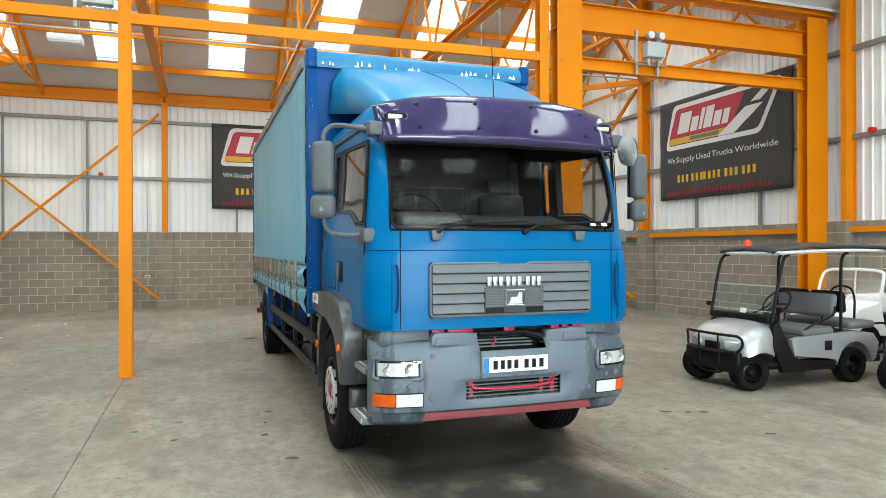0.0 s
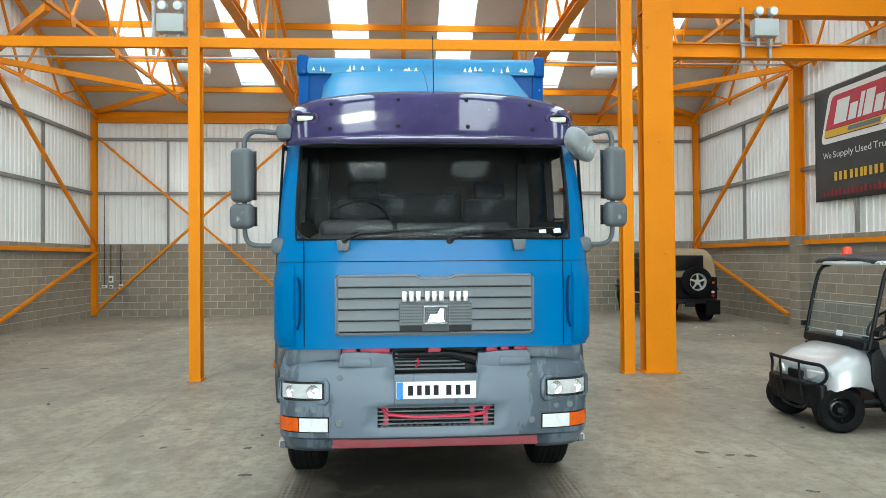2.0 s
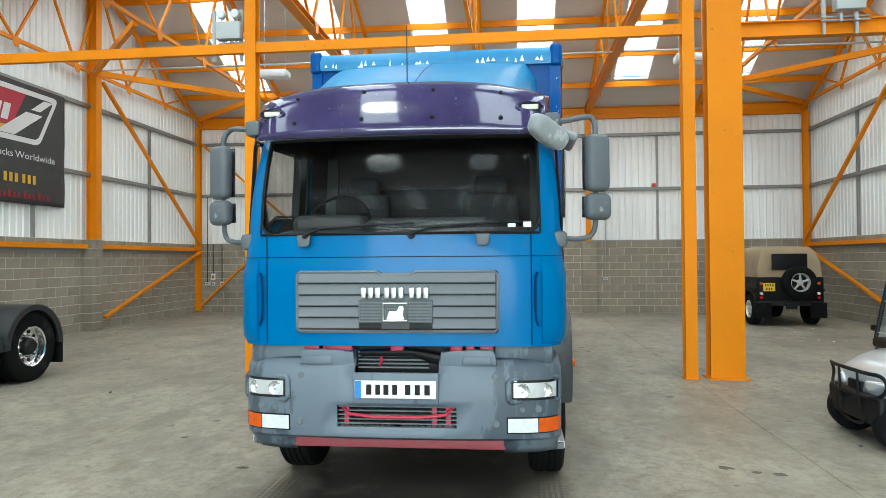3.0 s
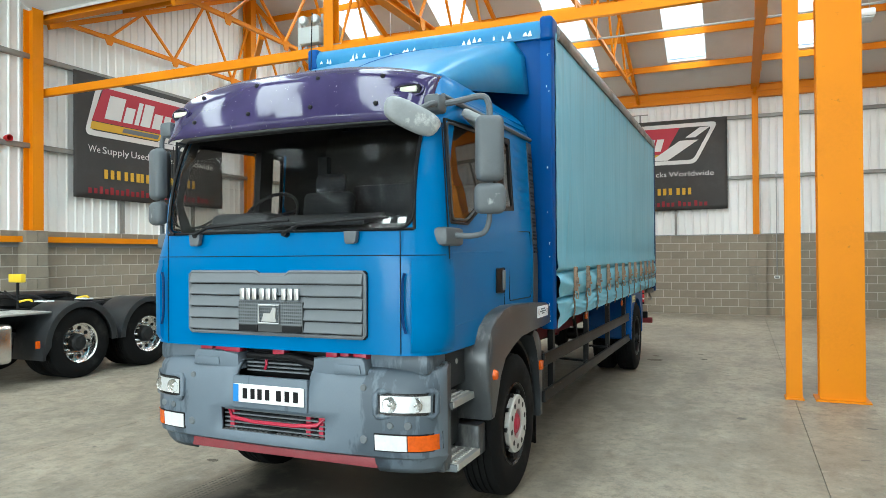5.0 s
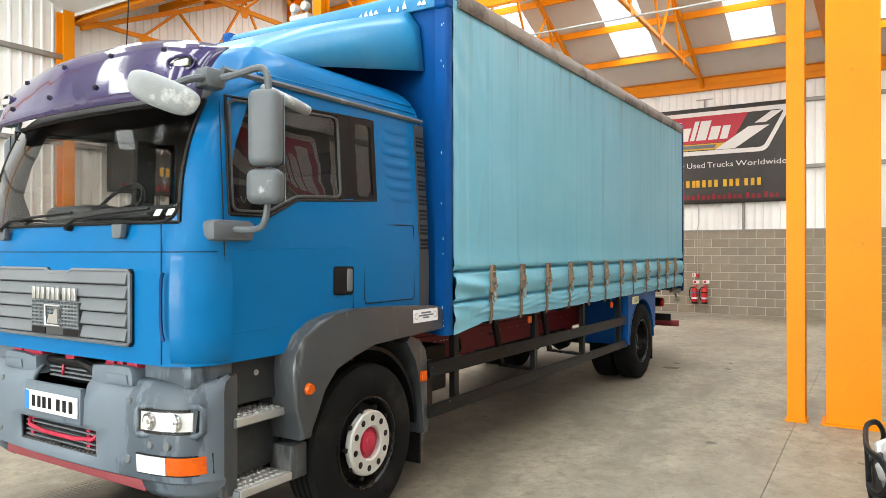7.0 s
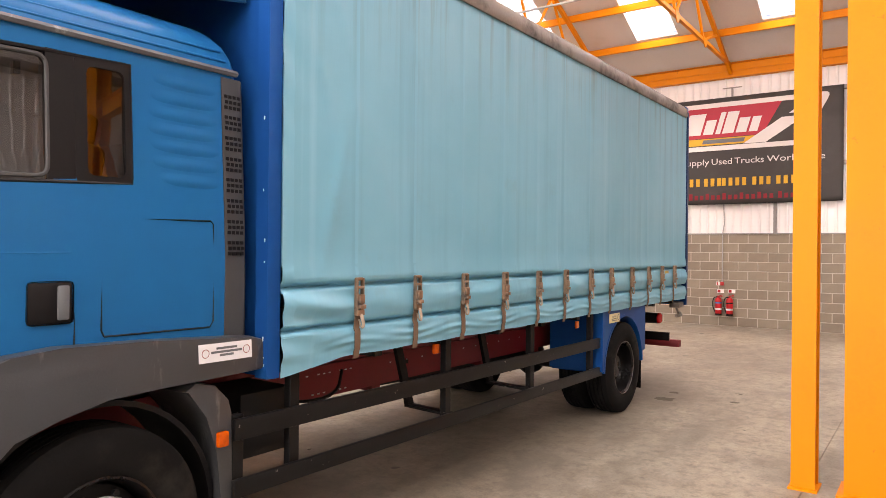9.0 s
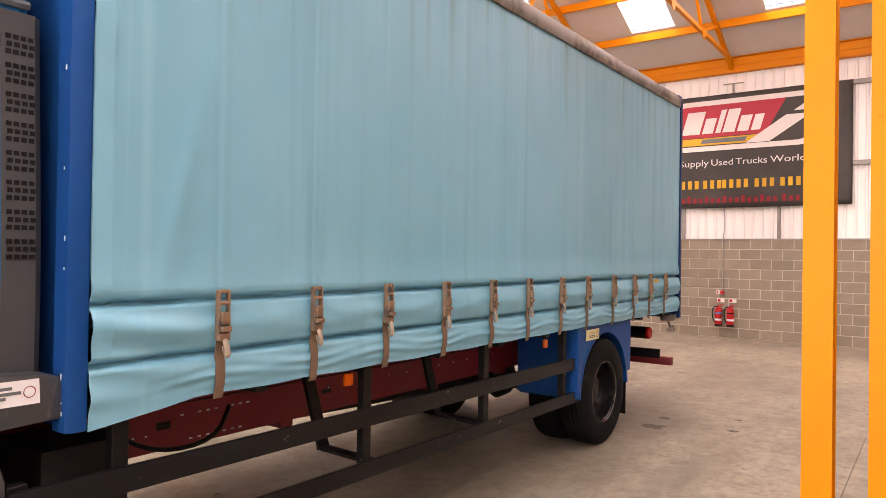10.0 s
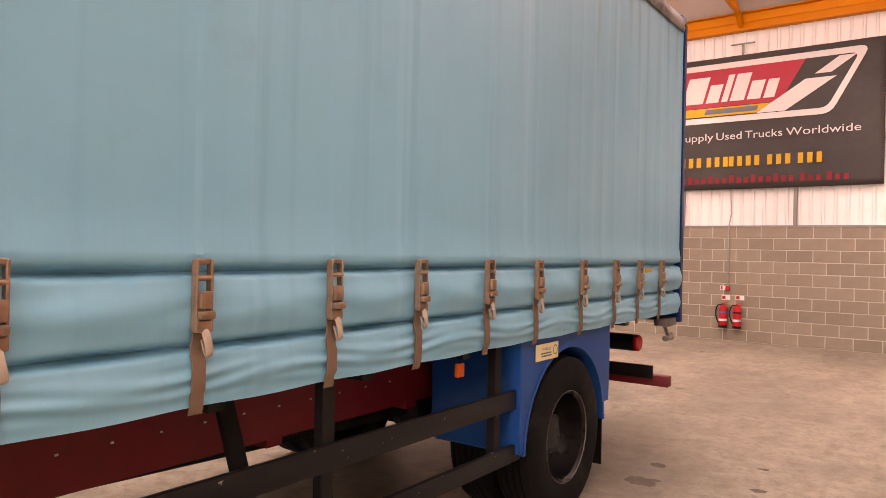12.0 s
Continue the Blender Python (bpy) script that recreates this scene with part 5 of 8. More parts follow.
    loft(bm, [[(s * (cab_half(z) + 0.006), 2.045, z), (s * (cab_half(z) + 0.008), 2.16, z), (s * (cab_half(z) - 0.02), 2.19, z), (s * 0.90, 2.19, z), (s * 0.90, 2.045, z)]
              for z in (1.30, 1.6, 1.9, 2.2, 2.5, 2.645)])
    gr = part("intake_column", bm, INTAKE, truck, "grey air intake column with grid slots")
    bm = B()
    for g in range(8):
        for i in range(3):
            z = 1.735 + g * 0.107 + i * 0.028
            for k in range(4):
                y = 2.060 + k * 0.0255 + 0.004 * (i % 2)
                xo = cab_half(z) + 0.007
                box(bm, *sorted((s * (xo - 0.012), s * (xo + 0.0022))), y, y + 0.018, z, z + 0.017)
    tagged(part("slot_grid", bm, BLACK, gr, angle=0), kind="stuff")
    # door handle
    hd = part("door_handle", box(B(), *sorted((s * 1.062, s * 1.082)), 1.105, 1.29, 1.452, 1.63, 0.02), BLACK, truck, "black recessed door handle")
    part("grip", box(B(), *sorted((s * 1.08, s * 1.096)), 1.22, 1.268, 1.47, 1.612, 0.008), DARKGREY, hd)

# front panel seams and corner panels
for s in (1, -1):
    bm = B()
    sweep(bm, [(s * 0.862, cab_front(1.5) + 0.0205, z) for z in (1.16, 1.5, 1.86)], 0.0035, 4)
    part("panel_seam", bm, BLACK, truck)
bm = B()
round_it = half_outline(1.722)[:9]
sweep(bm, [(-x, y - 0.0005, 1.722) for x, y in round_it[:0:-1]] + [(x, y - 0.0005, 1.722) for x, y in round_it], 0.0026, 4)
part("panel_seam", bm, BLACK, truck)
for s in (1, -1):
    # corner deflector: a raised blade with a slot behind it
    bm = B()
    rings = []
    for z in (1.17, 1.20, 1.30, 1.45, 1.60, 1.67, 1.70):
        k = 1.0 if 1.2 <= z <= 1.66 else 0.2
        half = half_outline(z)
        ring = []
        for idx in (4, 5, 6, 7, 8, 9):
            x, y = half[idx]
            d = Vector((x - 0.75, y - 0.40)).normalized() * (0.022 * k + 0.002)
            ring.append((s * (x + d.x), y + d.y, z))
        back = [(s * (half[i][0] - 0.01), half[i][1] + 0.01, z) for i in (9, 8, 7, 6, 5, 4)]
        rings.append(ring + back)
    loft(bm, rings)
    part("corner_panel", bm, BLUE, truck, "blue corner air deflector", angle=40)
    bm = B()
    sweep(bm, smooth_path([(s * 0.900, 0.037, 1.62), (s * 0.885, 0.034, 1.58), (s * 0.885, 0.034, 1.34), (s * 0.905, 0.037, 1.28)], 1), 0.009, 5)
    part("deflector_slot", bm, NAVY, truck, "dark slot beside the corner deflector")

# ---------------------------------------------------------------- grille
gy = cab_front(1.5)
gr = part("grille", prism(B(), [(-0.64, 1.235), (0.64, 1.235), (0.655, 1.25), (0.655, 1.62), (0.64, 1.635), (0.12, 1.635), (0.085, 1.612), (-0.085, 1.612), (-0.12, 1.635),
                                 (-0.64, 1.635), (-0.655, 1.62), (-0.655, 1.25)], "y", gy - 0.008, gy + 0.02, 0.004), BLACK, truck, "dark backing of the grille")
bm = B()
surround = [(-0.63, 1.245), (0.63, 1.245), (0.647, 1.262), (0.647, 1.608), (0.63, 1.625), (0.13, 1.625), (0.09, 1.602), (-0.09, 1.602), (-0.13, 1.625),
         (-0.63, 1.625), (-0.647, 1.608), (-0.647, 1.262), (-0.63, 1.245)]
sweep(bm, [(x, gy - 0.008, z) for x, z in surround], 0.012, 6)
part("grille_frame", bm, SLATG, gr, "faded grey grille surround")
for i in range(5):
    z0 = 1.262 + i * 0.073
    bm = B()
    top = z0 + 0.066
    prism(bm, [(gy - 0.022, z0), (gy - 0.030, z0 + 0.006), (gy - 0.014, top), (gy - 0.004, top), (gy - 0.004, z0)], "x", -0.635, 0.635)
    if i == 4:
        for v in bm.verts:
            if v.co.z > top - 0.01 and abs(v.co.x) < 0.1:
                v.co.z -= 0.02
    part("slat", bm, SLATG, gr, "faded grey grille slat")
# mesh inlay round the badge
bm = box(B(), -0.238, 0.238, gy - 0.034, gy - 0.012, 1.262, 1.445)
inl = part("mesh_inlay", bm, INTAKE, gr)
for x0, x1 in ((-0.232, -0.09), (0.09, 0.232)):
    part("inlay_slot", box(B(), x0, x1, gy - 0.040, gy - 0.03, 1.264, 1.300, 0.002, 1), BLACK, inl)
bm = B()
for i in range(9):
    if i in (0, 1):
        continue
    box(bm, -0.236, 0.236, gy - 0.038, gy - 0.034, 1.266 + i * 0.020, 1.275 + i * 0.020)
for i in range(34):
    x = -0.232 + i * 0.0141
    box(bm, x - 0.0022, x + 0.0022, gy - 0.0375, gy - 0.0345, 1.308, 1.444)
tagged(part("wire_mesh", bm, DARKGREY, inl, angle=0), kind="stuff")
for x0 in (-0.225, -0.075, 0.085):
    for k in range(3):
        xa = x0 + 0.004 + k * 0.046
        part("emblem_bar", box(B(), xa, xa + 0.033, gy - 0.046, gy - 0.03, 1.456, 1.526, 0.005), EMBLEM, gr, "plain silver emblem bar")
bm = B()
sweep(bm, [(x, gy - 0.045, z) for x, z in ((-0.076, 1.315), (0.076, 1.315), (0.076, 1.425), (-0.076, 1.425), (-0.076, 1.315))], 0.006, 6)
prism(bm, [(-0.055, 1.325), (0.06, 1.325), (0.05, 1.35), (0.055, 1.405), (0.03, 1.41), (0.012, 1.375), (-0.035, 1.375), (-0.045, 1.345)], "y", gy - 0.05, gy - 0.04)
part("badge", bm, EMBLEM, gr, "plain silver badge in a square frame")

# ---------------------------------------------------------------- bumper
def bumper_y(z):
    t = [(0.46, 0.10), (0.50, 0.06), (0.55, 0.045), (0.57, 0.012), (0.63, 0.0), (0.80, -0.004), (0.93, 0.0), (1.00, 0.02), (1.05, 0.055), (1.07, 0.09)]
    for (z0, y0), (z1, y1) in zip(t, t[1:]):
        if z0 <= z <= z1:
            return y0 + (y1 - y0) * (z - z0) / (z1 - z0)
    return 0.05


BZ = (0.46, 0.50, 0.55, 0.57, 0.635, 0.775, 0.81, 0.93, 1.00, 1.05, 1.07)
BX = (0.0, 0.272, 0.385, 0.50, 0.68, 0.80)


def bumper_half(z):
    yf = bumper_y(z)
    pts = [(x, yf + 0.04 * (x / 0.8) ** 2) for x in BX]
    hw = 1.052 - 0.5 * max(0, z - 1.0) ** 1.3 - (0.03 if z < 0.54 else 0)
    p0, p1, p2 = Vector((0.80, yf + 0.04)), Vector((hw, yf + 0.07)), Vector((hw, yf + 0.25))
    for k in (0.2, 0.4, 0.6, 0.8, 1.0):
        q = p0 * (1 - k) ** 2 + p1 * 2 * k * (1 - k) + p2 * k * k
        pts.append((q.x, q.y))
    pts.append((hw - 0.004, max(0.29, yf + 0.255)))
    pts.append((hw - 0.10, max(0.29, yf + 0.255)))
    return pts


bm = B()
rows = []
nb = len(bumper_half(0.6))
for z in BZ:
    h = bumper_half(z)
    rows.append([(sg * k, bm.verts.new((sg * h[k][0], h[k][1], z))) for sg, k in [(-1, k) for k in range(nb - 1, 0, -1)] + [(1, k) for k in range(nb)]])
for j, (r0, r1) in enumerate(zip(rows, rows[1:])):
    for i in range(len(r0) - 1):
        hi = max(abs(r0[i][0]), abs(r0[i + 1][0]))
        if BZ[j] == 0.635 and hi <= 2:
            continue
        if BZ[j] < 0.54 and hi <= 4:
            continue
        if BZ[j] >= 0.93 and hi <= 1:
            continue
        bm.faces.new((r0[i][1], r0[i + 1][1], r1[i + 1][1], r1[i][1]))
bumper = part("bumper", bm, GREY, truck, "weathered grey plastic bumper with water streaks", angle=28)
m = bumper.modifiers.new("wall", "SOLIDIFY")
m.thickness, m.offset = 0.025, -1
# red bar under the bumper
part("under_bar", box(B(), -0.69, 0.69, 0.085, 0.14, 0.485, 0.56, 0.01), REDDIRTY, bumper, "faded red steel bar under the bumper")
# lower intake
bm = box(B(), -0.40, 0.40, 0.12, 0.14, 0.60, 0.80)
itk = part("lower_intake", bm, BLACK, bumper)
for i in range(5):
    part("slat", box(B(), -0.385, 0.385, 0.045, 0.09, 0.648 + i * 0.027, 0.657 + i * 0.027), DARKGREY, itk)
bm = B()
sweep(bm, smooth_path([(-0.36, 0.06, 0.76), (-0.30, 0.02, 0.70), (0.30, 0.02, 0.70), (0.36, 0.06, 0.76)], 1), 0.012, 8)
for x in (-0.33, 0.24, 0.33):
    box(bm, x - 0.016, x + 0.016, 0.05, 0.10, 0.64, 0.77)
part("red_brace", bm, REDBAR, itk, "red painted tow bracket")
for x0, x1 in ((-0.385, -0.02), (0.02, 0.385)):
    bm = box(B(), x0, x1, 0.012, 0.12, 0.622, 0.640, 0.004, 1)
    for i in range(9):
        for k in range(3):
            cx = x0 + 0.03 + i * (x1 - x0 - 0.06) / 8
            box(bm, cx - 0.010, cx + 0.010, 0.022 + k * 0.030, 0.040 + k * 0.030, 0.638, 0.646)
    part("foot_pad", bm, INTAKE, itk, "dark ribbed foot pad")
# upper opening with radiator slats and red bits behind
bm = box(B(), -0.66, 0.66, 0.20, 0.22, 0.95, 1.16)
opn = part("upper_opening", bm, BLACK, bumper)
for i in range(5):
    part("slat", box(B(), -0.27, 0.20, 0.12, 0.16, 0.995 + i * 0.025, 1.005 + i * 0.025), DARKGREY, opn)
part("hose", sweep(B(), [(-0.25, 0.11, 1.095), (0.1, 0.10, 1.10), (0.27, 0.11, 1.06)], [0.022, 0.026, 0.04], 10), BLACK, opn)
bm = B()
for x0, x1 in ((-0.62, -0.52), (-0.50, -0.30), (-0.05, 0.04), (0.34, 0.42), (0.44, 0.50), (0.53, 0.62)):
    part("red_bracket", box(B(), x0, x1, 0.085, 0.16, 1.105, 1.15, 0.01), REDBAR, opn, "red painted cab mounting bracket")
part("red_cable", sweep(B(), [(-0.12, 0.12, 1.09), (-0.11, 0.11, 1.04), (-0.13, 0.12, 1.01)], 0.009, 6), REDBAR, opn)
for s in (1, -1):
    bm = B()
    prism(bm, [(s * 0.275, 1.01), (s * 0.64, 1.03), (s * 0.63, 1.10), (s * 0.61, 1.125), (s * 0.45, 1.125), (s * 0.41, 1.115), (s * 0.285, 1.115)], "y", 0.045, 0.20, 0.008)
    part("bumper_step", bm, GREY, bumper, angle=30)
    bm = B()
    prism(bm, [(s * 0.42, 1.035), (s * 0.61, 1.035), (s * 0.60, 1.085), (s * 0.43, 1.085)], "y", 0.036, 0.05, 0.006)
    part("step_insert", bm, GREY, bumper)
    # filler between bumper and cab
    bm = box(B(), *sorted((s * 0.62, s * 1.0)), 0.12, 0.40, 1.03, 1.16, 0.03)
    part("bumper_top", bm, GREY, bumper)


def wrap(x, z, out=0.0):
    """A point on the bumper's face at a distance x from the middle."""
    h = bumper_half(z)
    for (xa, ya), (xb, yb) in zip(h, h[1:]):
        if xa <= x <= xb:
            return (x, ya + (yb - ya) * (x - xa) / max(1e-6, xb - xa) - out)
    return (x, h[9][1] - out)


def wrapped_panel(bm, s, x0, x1, z0, z1, out, thick, n=8):
    rings = []
    for k in range(n + 1):
        x = x0 + (x1 - x0) * k / n
        ring = []
        for z in (z0, z1):
            ring.append((s * x, wrap(x, z)[1] - out, z))
        for z in (z1, z0):
            ring.append((s * x, wrap(x, z)[1] - out + thick, z))
        rings.append(ring)
    loft(bm, rings)
    return bm


for s in (1, -1):
    lamp = part("headlamp", wrapped_panel(B(), s, 0.722, 1.030, 0.814, 0.938, 0.006, 0.05), BLACK, bumper, "clear headlamp in a grey moulded surround")
    bm = B()
    fr = [(0.712, 0.820), (0.712, 0.927), (0.724, 0.944), (1.02, 0.948), (1.036, 0.934), (1.036, 0.822), (1.024, 0.804), (0.724, 0.804), (0.712, 0.820)]
    sweep(bm, [(s * x, wrap(min(x, 1.04), z)[1] - 0.004, z) for x, z in fr], 0.019, 8)
    part("bezel", bm, GREY, lamp, "grey moulded lamp surround", angle=60)
    part("reflector", wrapped_panel(B(), s, 0.744, 1.014, 0.831, 0.923, 0.010, 0.004), REFLECT, lamp, "bright lamp reflector")
    for cx in (0.80, 0.94):
        y = wrap(cx + 0.02, 0.875)[1]
        part("reflector_bowl", lathe(B(), [(0.046, y - 0.0125), (0.043, y - 0.020), (0.040, y - 0.0165), (0.026, y - 0.0135), (0.012, y - 0.0125)], 28, "y", (s * cx, 0, 0.875)), CHROME, lamp)
        part("bulb", lathe(B(), [(0.001, y - 0.021), (0.011, y - 0.020), (0.013, y - 0.012)], 12, "y", (s * cx, 0, 0.875)), CHROME, lamp)
    bm = B()
    loft(bm, [[(s * x, wrap(x, z)[1] - 0.027, z) for z in (0.814, 0.875, 0.938)] for x in (0.724 + 0.304 * k / 10 for k in range(11))], closed=False)
    gl = part("lens", bm, LAMPGLASS, lamp, angle=60)
    gl.visible_shadow = False
    part("lamp_gasket", wrapped_panel(B(), s, 0.700, 1.048, 0.604, 0.708, 0.005, 0.02, 12), BLACK, bumper, "black gasket round the lower lamps")
    part("fog_lamp", wrapped_panel(B(), s, 0.708, 0.896, 0.612, 0.700, 0.010, 0.03), WHITELENS, bumper, "white lower lamp lens")
    part("indicator", wrapped_panel(B(), s, 0.902, 1.042, 0.612, 0.700, 0.010, 0.03, 10), AMBER, bumper, "amber indicator lens")
    for x, z, r in ((0.63, 0.96, 0.020), (0.635, 0.665, 0.024), (0.80, 0.755, 0.020), (0.90, 0.757, 0.024)):
        y = wrap(x, z)[1]
        bm = lathe(B(), [(0.001, y - 0.007), (r * 0.85, y - 0.007), (r, y - 0.002), (r, y + 0.01)], 18, "y", (s * x, 0, z))
        part("bumper_plug", bm, DARKGREY, bumper)
# number plate holder with plain bars
bm = B()
prism(bm, [(-0.272, 0.79), (0.272, 0.79), (0.275, 0.80), (0.275, 0.985), (-0.275, 0.985), (-0.275, 0.80)], "y", -0.016, 0.02, 0.006)
part("plate_panel", bm, GREY, bumper)
plate = part("number_plate", box(B(), -0.26, 0.26, -0.026, -0.018, 0.826, 0.938, 0.003, 1), WHITE, bumper, "white number plate with plain dark bars")
part("plate_band", box(B(), -0.258, -0.218, -0.028, -0.024, 0.828, 0.936), PLATEBLUE, plate)
for x0, w in ((-0.185, 0.034), (-0.126, 0.03), (-0.074, 0.032), (-0.018, 0.032), (0.064, 0.034), (0.126, 0.032), (0.187, 0.034)):
    part("plate_bar", box(B(), x0, x0 + w, -0.029, -0.025, 0.850, 0.914), BLACK, plate)

# ---------------------------------------------------------------- steps and front wings
for s in (1, -1):
    def sx(a, b):
        return sorted((s * a, s * b))
    bm = B()
    box(bm, *sx(0.62, 0.86), 0.36, 0.98, 0.45, 1.22)
    part("step_well", bm, BLACK, truck)
    bm = B()
    box(bm, *sx(0.84, 1.03), 0.285, 0.40, 0.44, 1.08, 0.015)
    part("step_panel", bm, WINGG, truck, "grey moulded step panel")
    part("lower_step_panel", box(B(), *sx(0.82, 0.93), 0.40, 0.80, 0.50, 0.80, 0.02), STEPBLK, truck, "dark lower step panel")
    part("upper_step_panel", box(B(), *sx(0.84, 1.0), 0.38, 0.72, 0.90, 1.18, 0.02), STEPBLK, truck, "dark panel under the door")
    part("panel_lock", lathe(B(), [(0.001, s * 1.004), (0.016, s * 1.004), (0.018, s * 0.998)], 14, "x", (0, 0.55, 1.06)), ALU, truck)
    for z, y1, xo in ((0.840, 0.78, 1.05), (0.470, 0.75, 1.075)):
        stp = part("step", box(B(), *sx(0.84, xo), 0.36, y1, z - 0.045, z, 0.01), DARKGREY, truck)
        bm = box(B(), *sx(0.85, xo + 0.005), 0.37, y1 - 0.01, z + 0.001, z + 0.007, 0.002, 1)
        box(bm, *sx(xo - 0.003, xo + 0.008), 0.37, y1 - 0.01, z - 0.035, z + 0.006, 0.002, 1)
        for i in range(9):
            for k in range(4):
                lathe(bm, [(0.016, z + 0.007), (0.012, z + 0.014), (0.006, z + 0.012)], 8, "z",
                      (s * (0.875 + k * (xo - 0.90) / 3.2), 0.405 + i * (y1 - 0.45) / 8, 0))
        part("tread_plate", bm, ALU, stp, "bare metal tread plate with raised dimples")
    part("step_side", box(B(), *sx(0.90, 1.075), 0.74, 0.875, 0.42, 0.62, 0.015), WINGG, truck)
    # wing over the front wheel
    outer = [(0.74, 0.66), (0.70, 0.85), (0.68, 1.02), (0.69, 1.15), (0.76, 1.25), (0.88, 1.315), (1.02, 1.348), (1.20, 1.365), (1.60, 1.355), (2.15, 1.325), (2.22, 1.305), (2.24, 1.27)]
    inner = [(2.245, 1.147), (2.05, 1.145), (1.85, 1.14), (1.65, 1.136), (1.40, 1.125), (1.20, 1.10), (1.02, 1.04), (0.91, 0.93), (0.845, 0.80), (0.82, 0.66)]
    bm = B()
    prism(bm, outer + inner, "x", s * 0.72, s * 1.165, 0.022)
    wing = part("front_wing", bm, WINGG, truck, "scuffed grey front wing", angle=40)
    bm = B()
    arc = [(FAX + 0.59 * math.cos(k), 0.50 + 0.61 * math.sin(k)) for k in (math.pi * j / 20 for j in range(0, 19))]
    arc2 = [(FAX + 0.565 * math.cos(k), 0.50 + 0.585 * math.sin(k)) for k in (math.pi * j / 20 for j in range(0, 19))]
    prism(bm, arc + arc2[::-1], "x", s * 0.70, s * 1.09)
    part("wheel_arch_liner", bm, BLACK, truck, angle=40)
    bm = B()
    prism(bm, [(1.84, 1.13), (1.95, 1.10), (2.03, 1.02), (2.05, 0.95), (2.06, 0.42), (1.99, 0.42), (1.97, 0.78), (1.91, 0.96), (1.78, 1.09)], "x", s * 0.74, s * 1.14, 0.012)
    part("wing_rear_piece", bm, WINGG, wing, "grey rear piece of the wing")
    part("mud_flap", box(B(), *sx(0.76, 1.09), 2.02, 2.035, 0.19, 0.60), RUBBER, truck)
    part("wing_label", prism(B(), [(1.835, 1.221), (2.145, 1.221), (2.14, 1.309), (1.83, 1.311)], "x", s * 1.164, s * 1.1685), PAPER, wing, "white warning label")
    for ya, yb2, za in ((1.93, 2.05, 1.280), (1.90, 2.08, 1.262), (1.95, 2.03, 1.246)):
        part("label_print", prism(B(), [(ya, za), (yb2, za), (yb2, za + 0.011), (ya, za + 0.011)], "x", s * 1.168, s * 1.170), SLATG, wing)
    for ya in (1.868, 2.108):
        part("label_symbol", lathe(B(), [(0.018, s * 1.170), (0.0215, s * 1.170)], 18, "x", (0, ya, 1.266)), REDDIRTY, wing, "red ring symbol")
    lm = lathe(B(), [(0.001, s * 0.045), (0.028, s * 0.042), (0.036, s * 0.02), (0.036, 0.0)], 20, "x", (s * 1.145, 0.79, 0.945))
    part("wing_indicator", lm, AMBER, wing, "round amber indicator")
    part("side_marker", box(B(), *sx(1.135, 1.165), 1.955, 2.015, 0.795, 0.87, 0.008), AMBER, wing, "amber side marker lamp")

# ---------------------------------------------------------------- visor
def visor_ring(t):
    """One strip of the visor from its lower to upper edge; t runs -1..1 across."""
    x = 0.965 * t
    a = abs(t)
    back = 0.045 * a ** 2 + 0.07 * max(0, (a - 0.86) / 0.14) ** 2
    xx = x if a < 0.86 else math.copysign(0.965 * 0.86 + (a - 0.86) * 1.15, x)
    low = 2.515 - 0.01 * a ** 2
    high = 2.895 - 0.10 * a ** 3
    pts = []
    for k in range(9):
        u = k / 8
        y = 0.080 + back + 0.09 * u + 0.09 * u ** 2
        pts.append((xx, y, low + (high - low) * (1 - (1 - u) ** 1.25)))
    return pts


bm = B()
strips = [visor_ring(-1 + 2 * i / 48) for i in range(49)]
loft(bm, strips, closed=False)
visor = part("sun_visor", bm, VISOR, truck, "glossy dark purple acrylic sun visor", angle=60)
m = visor.modifiers.new("wall", "SOLIDIFY")
m.thickness, m.offset = 0.008, 1
for t in (-0.72, -0.245, 0.24, 0.70):
    for k in (2, 6):
        p = Vector(visor_ring(t)[k])
        part("visor_bolt", lathe(B(), [(0.001, -0.024), (0.013, -0.02), (0.015, -0.006), (0.015, 0.01)], 12, "y", p), BLACK, visor)
for s in (1, -1):
    p = Vector(visor_ring(s * 0.89)[4])
    bm = B()
    ring = []
    sweep(bm, [(p.x + s * 0.085 * math.cos(k), p.y - 0.012 + 0.02 * math.cos(k), p.z + 0.038 * math.sin(k)) for k in (2 * math.pi * j / 20 for j in range(21))], 0.010, 6)
    lt = part("marker_surround", bm, VISOR, visor, angle=60)
    part("marker_recess", box(B(), p.x - 0.072, p.x + 0.072, p.y - 0.012, p.y + 0.02, p.z - 0.03, p.z + 0.03, 0.012), BLACK, visor)
    part("marker_lamp", box(B(), *sorted((p.x - 0.055, p.x + 0.055)), p.y - 0.022, p.y + 0.02, p.z - 0.018, p.z + 0.018, 0.008), MARKER, visor, "small clear marker lamp")

# ---------------------------------------------------------------- roof deflector
def spoiler_ring(u):
    """A section across the deflector; u runs from its front edge to the body."""
    y = 0.62 + 1.60 * u
    zc = 2.84 + 0.74 * (u ** 0.72)
    hw = 0.80 + 0.20 * u ** 0.8
    zside = 2.80 + 0.28 * u
    pts = []
    for k in range(15):
        t = -1 + 2 * k / 14
        a = abs(t)
        if a < 0.72:
            pts.append((hw * 0.93 * t / 0.72 * 0.94, y, zc - 0.03 * (a / 0.72) ** 2))
        else:
            v = (a - 0.72) / 0.28
            top = zc - 0.03
            pts.append((math.copysign(hw * (0.874 + 0.126 * math.sin(v * math.pi / 2)), t), y, top + (zside - top) * (1 - math.cos(v * math.pi / 2)) ** 1.0))
    return pts


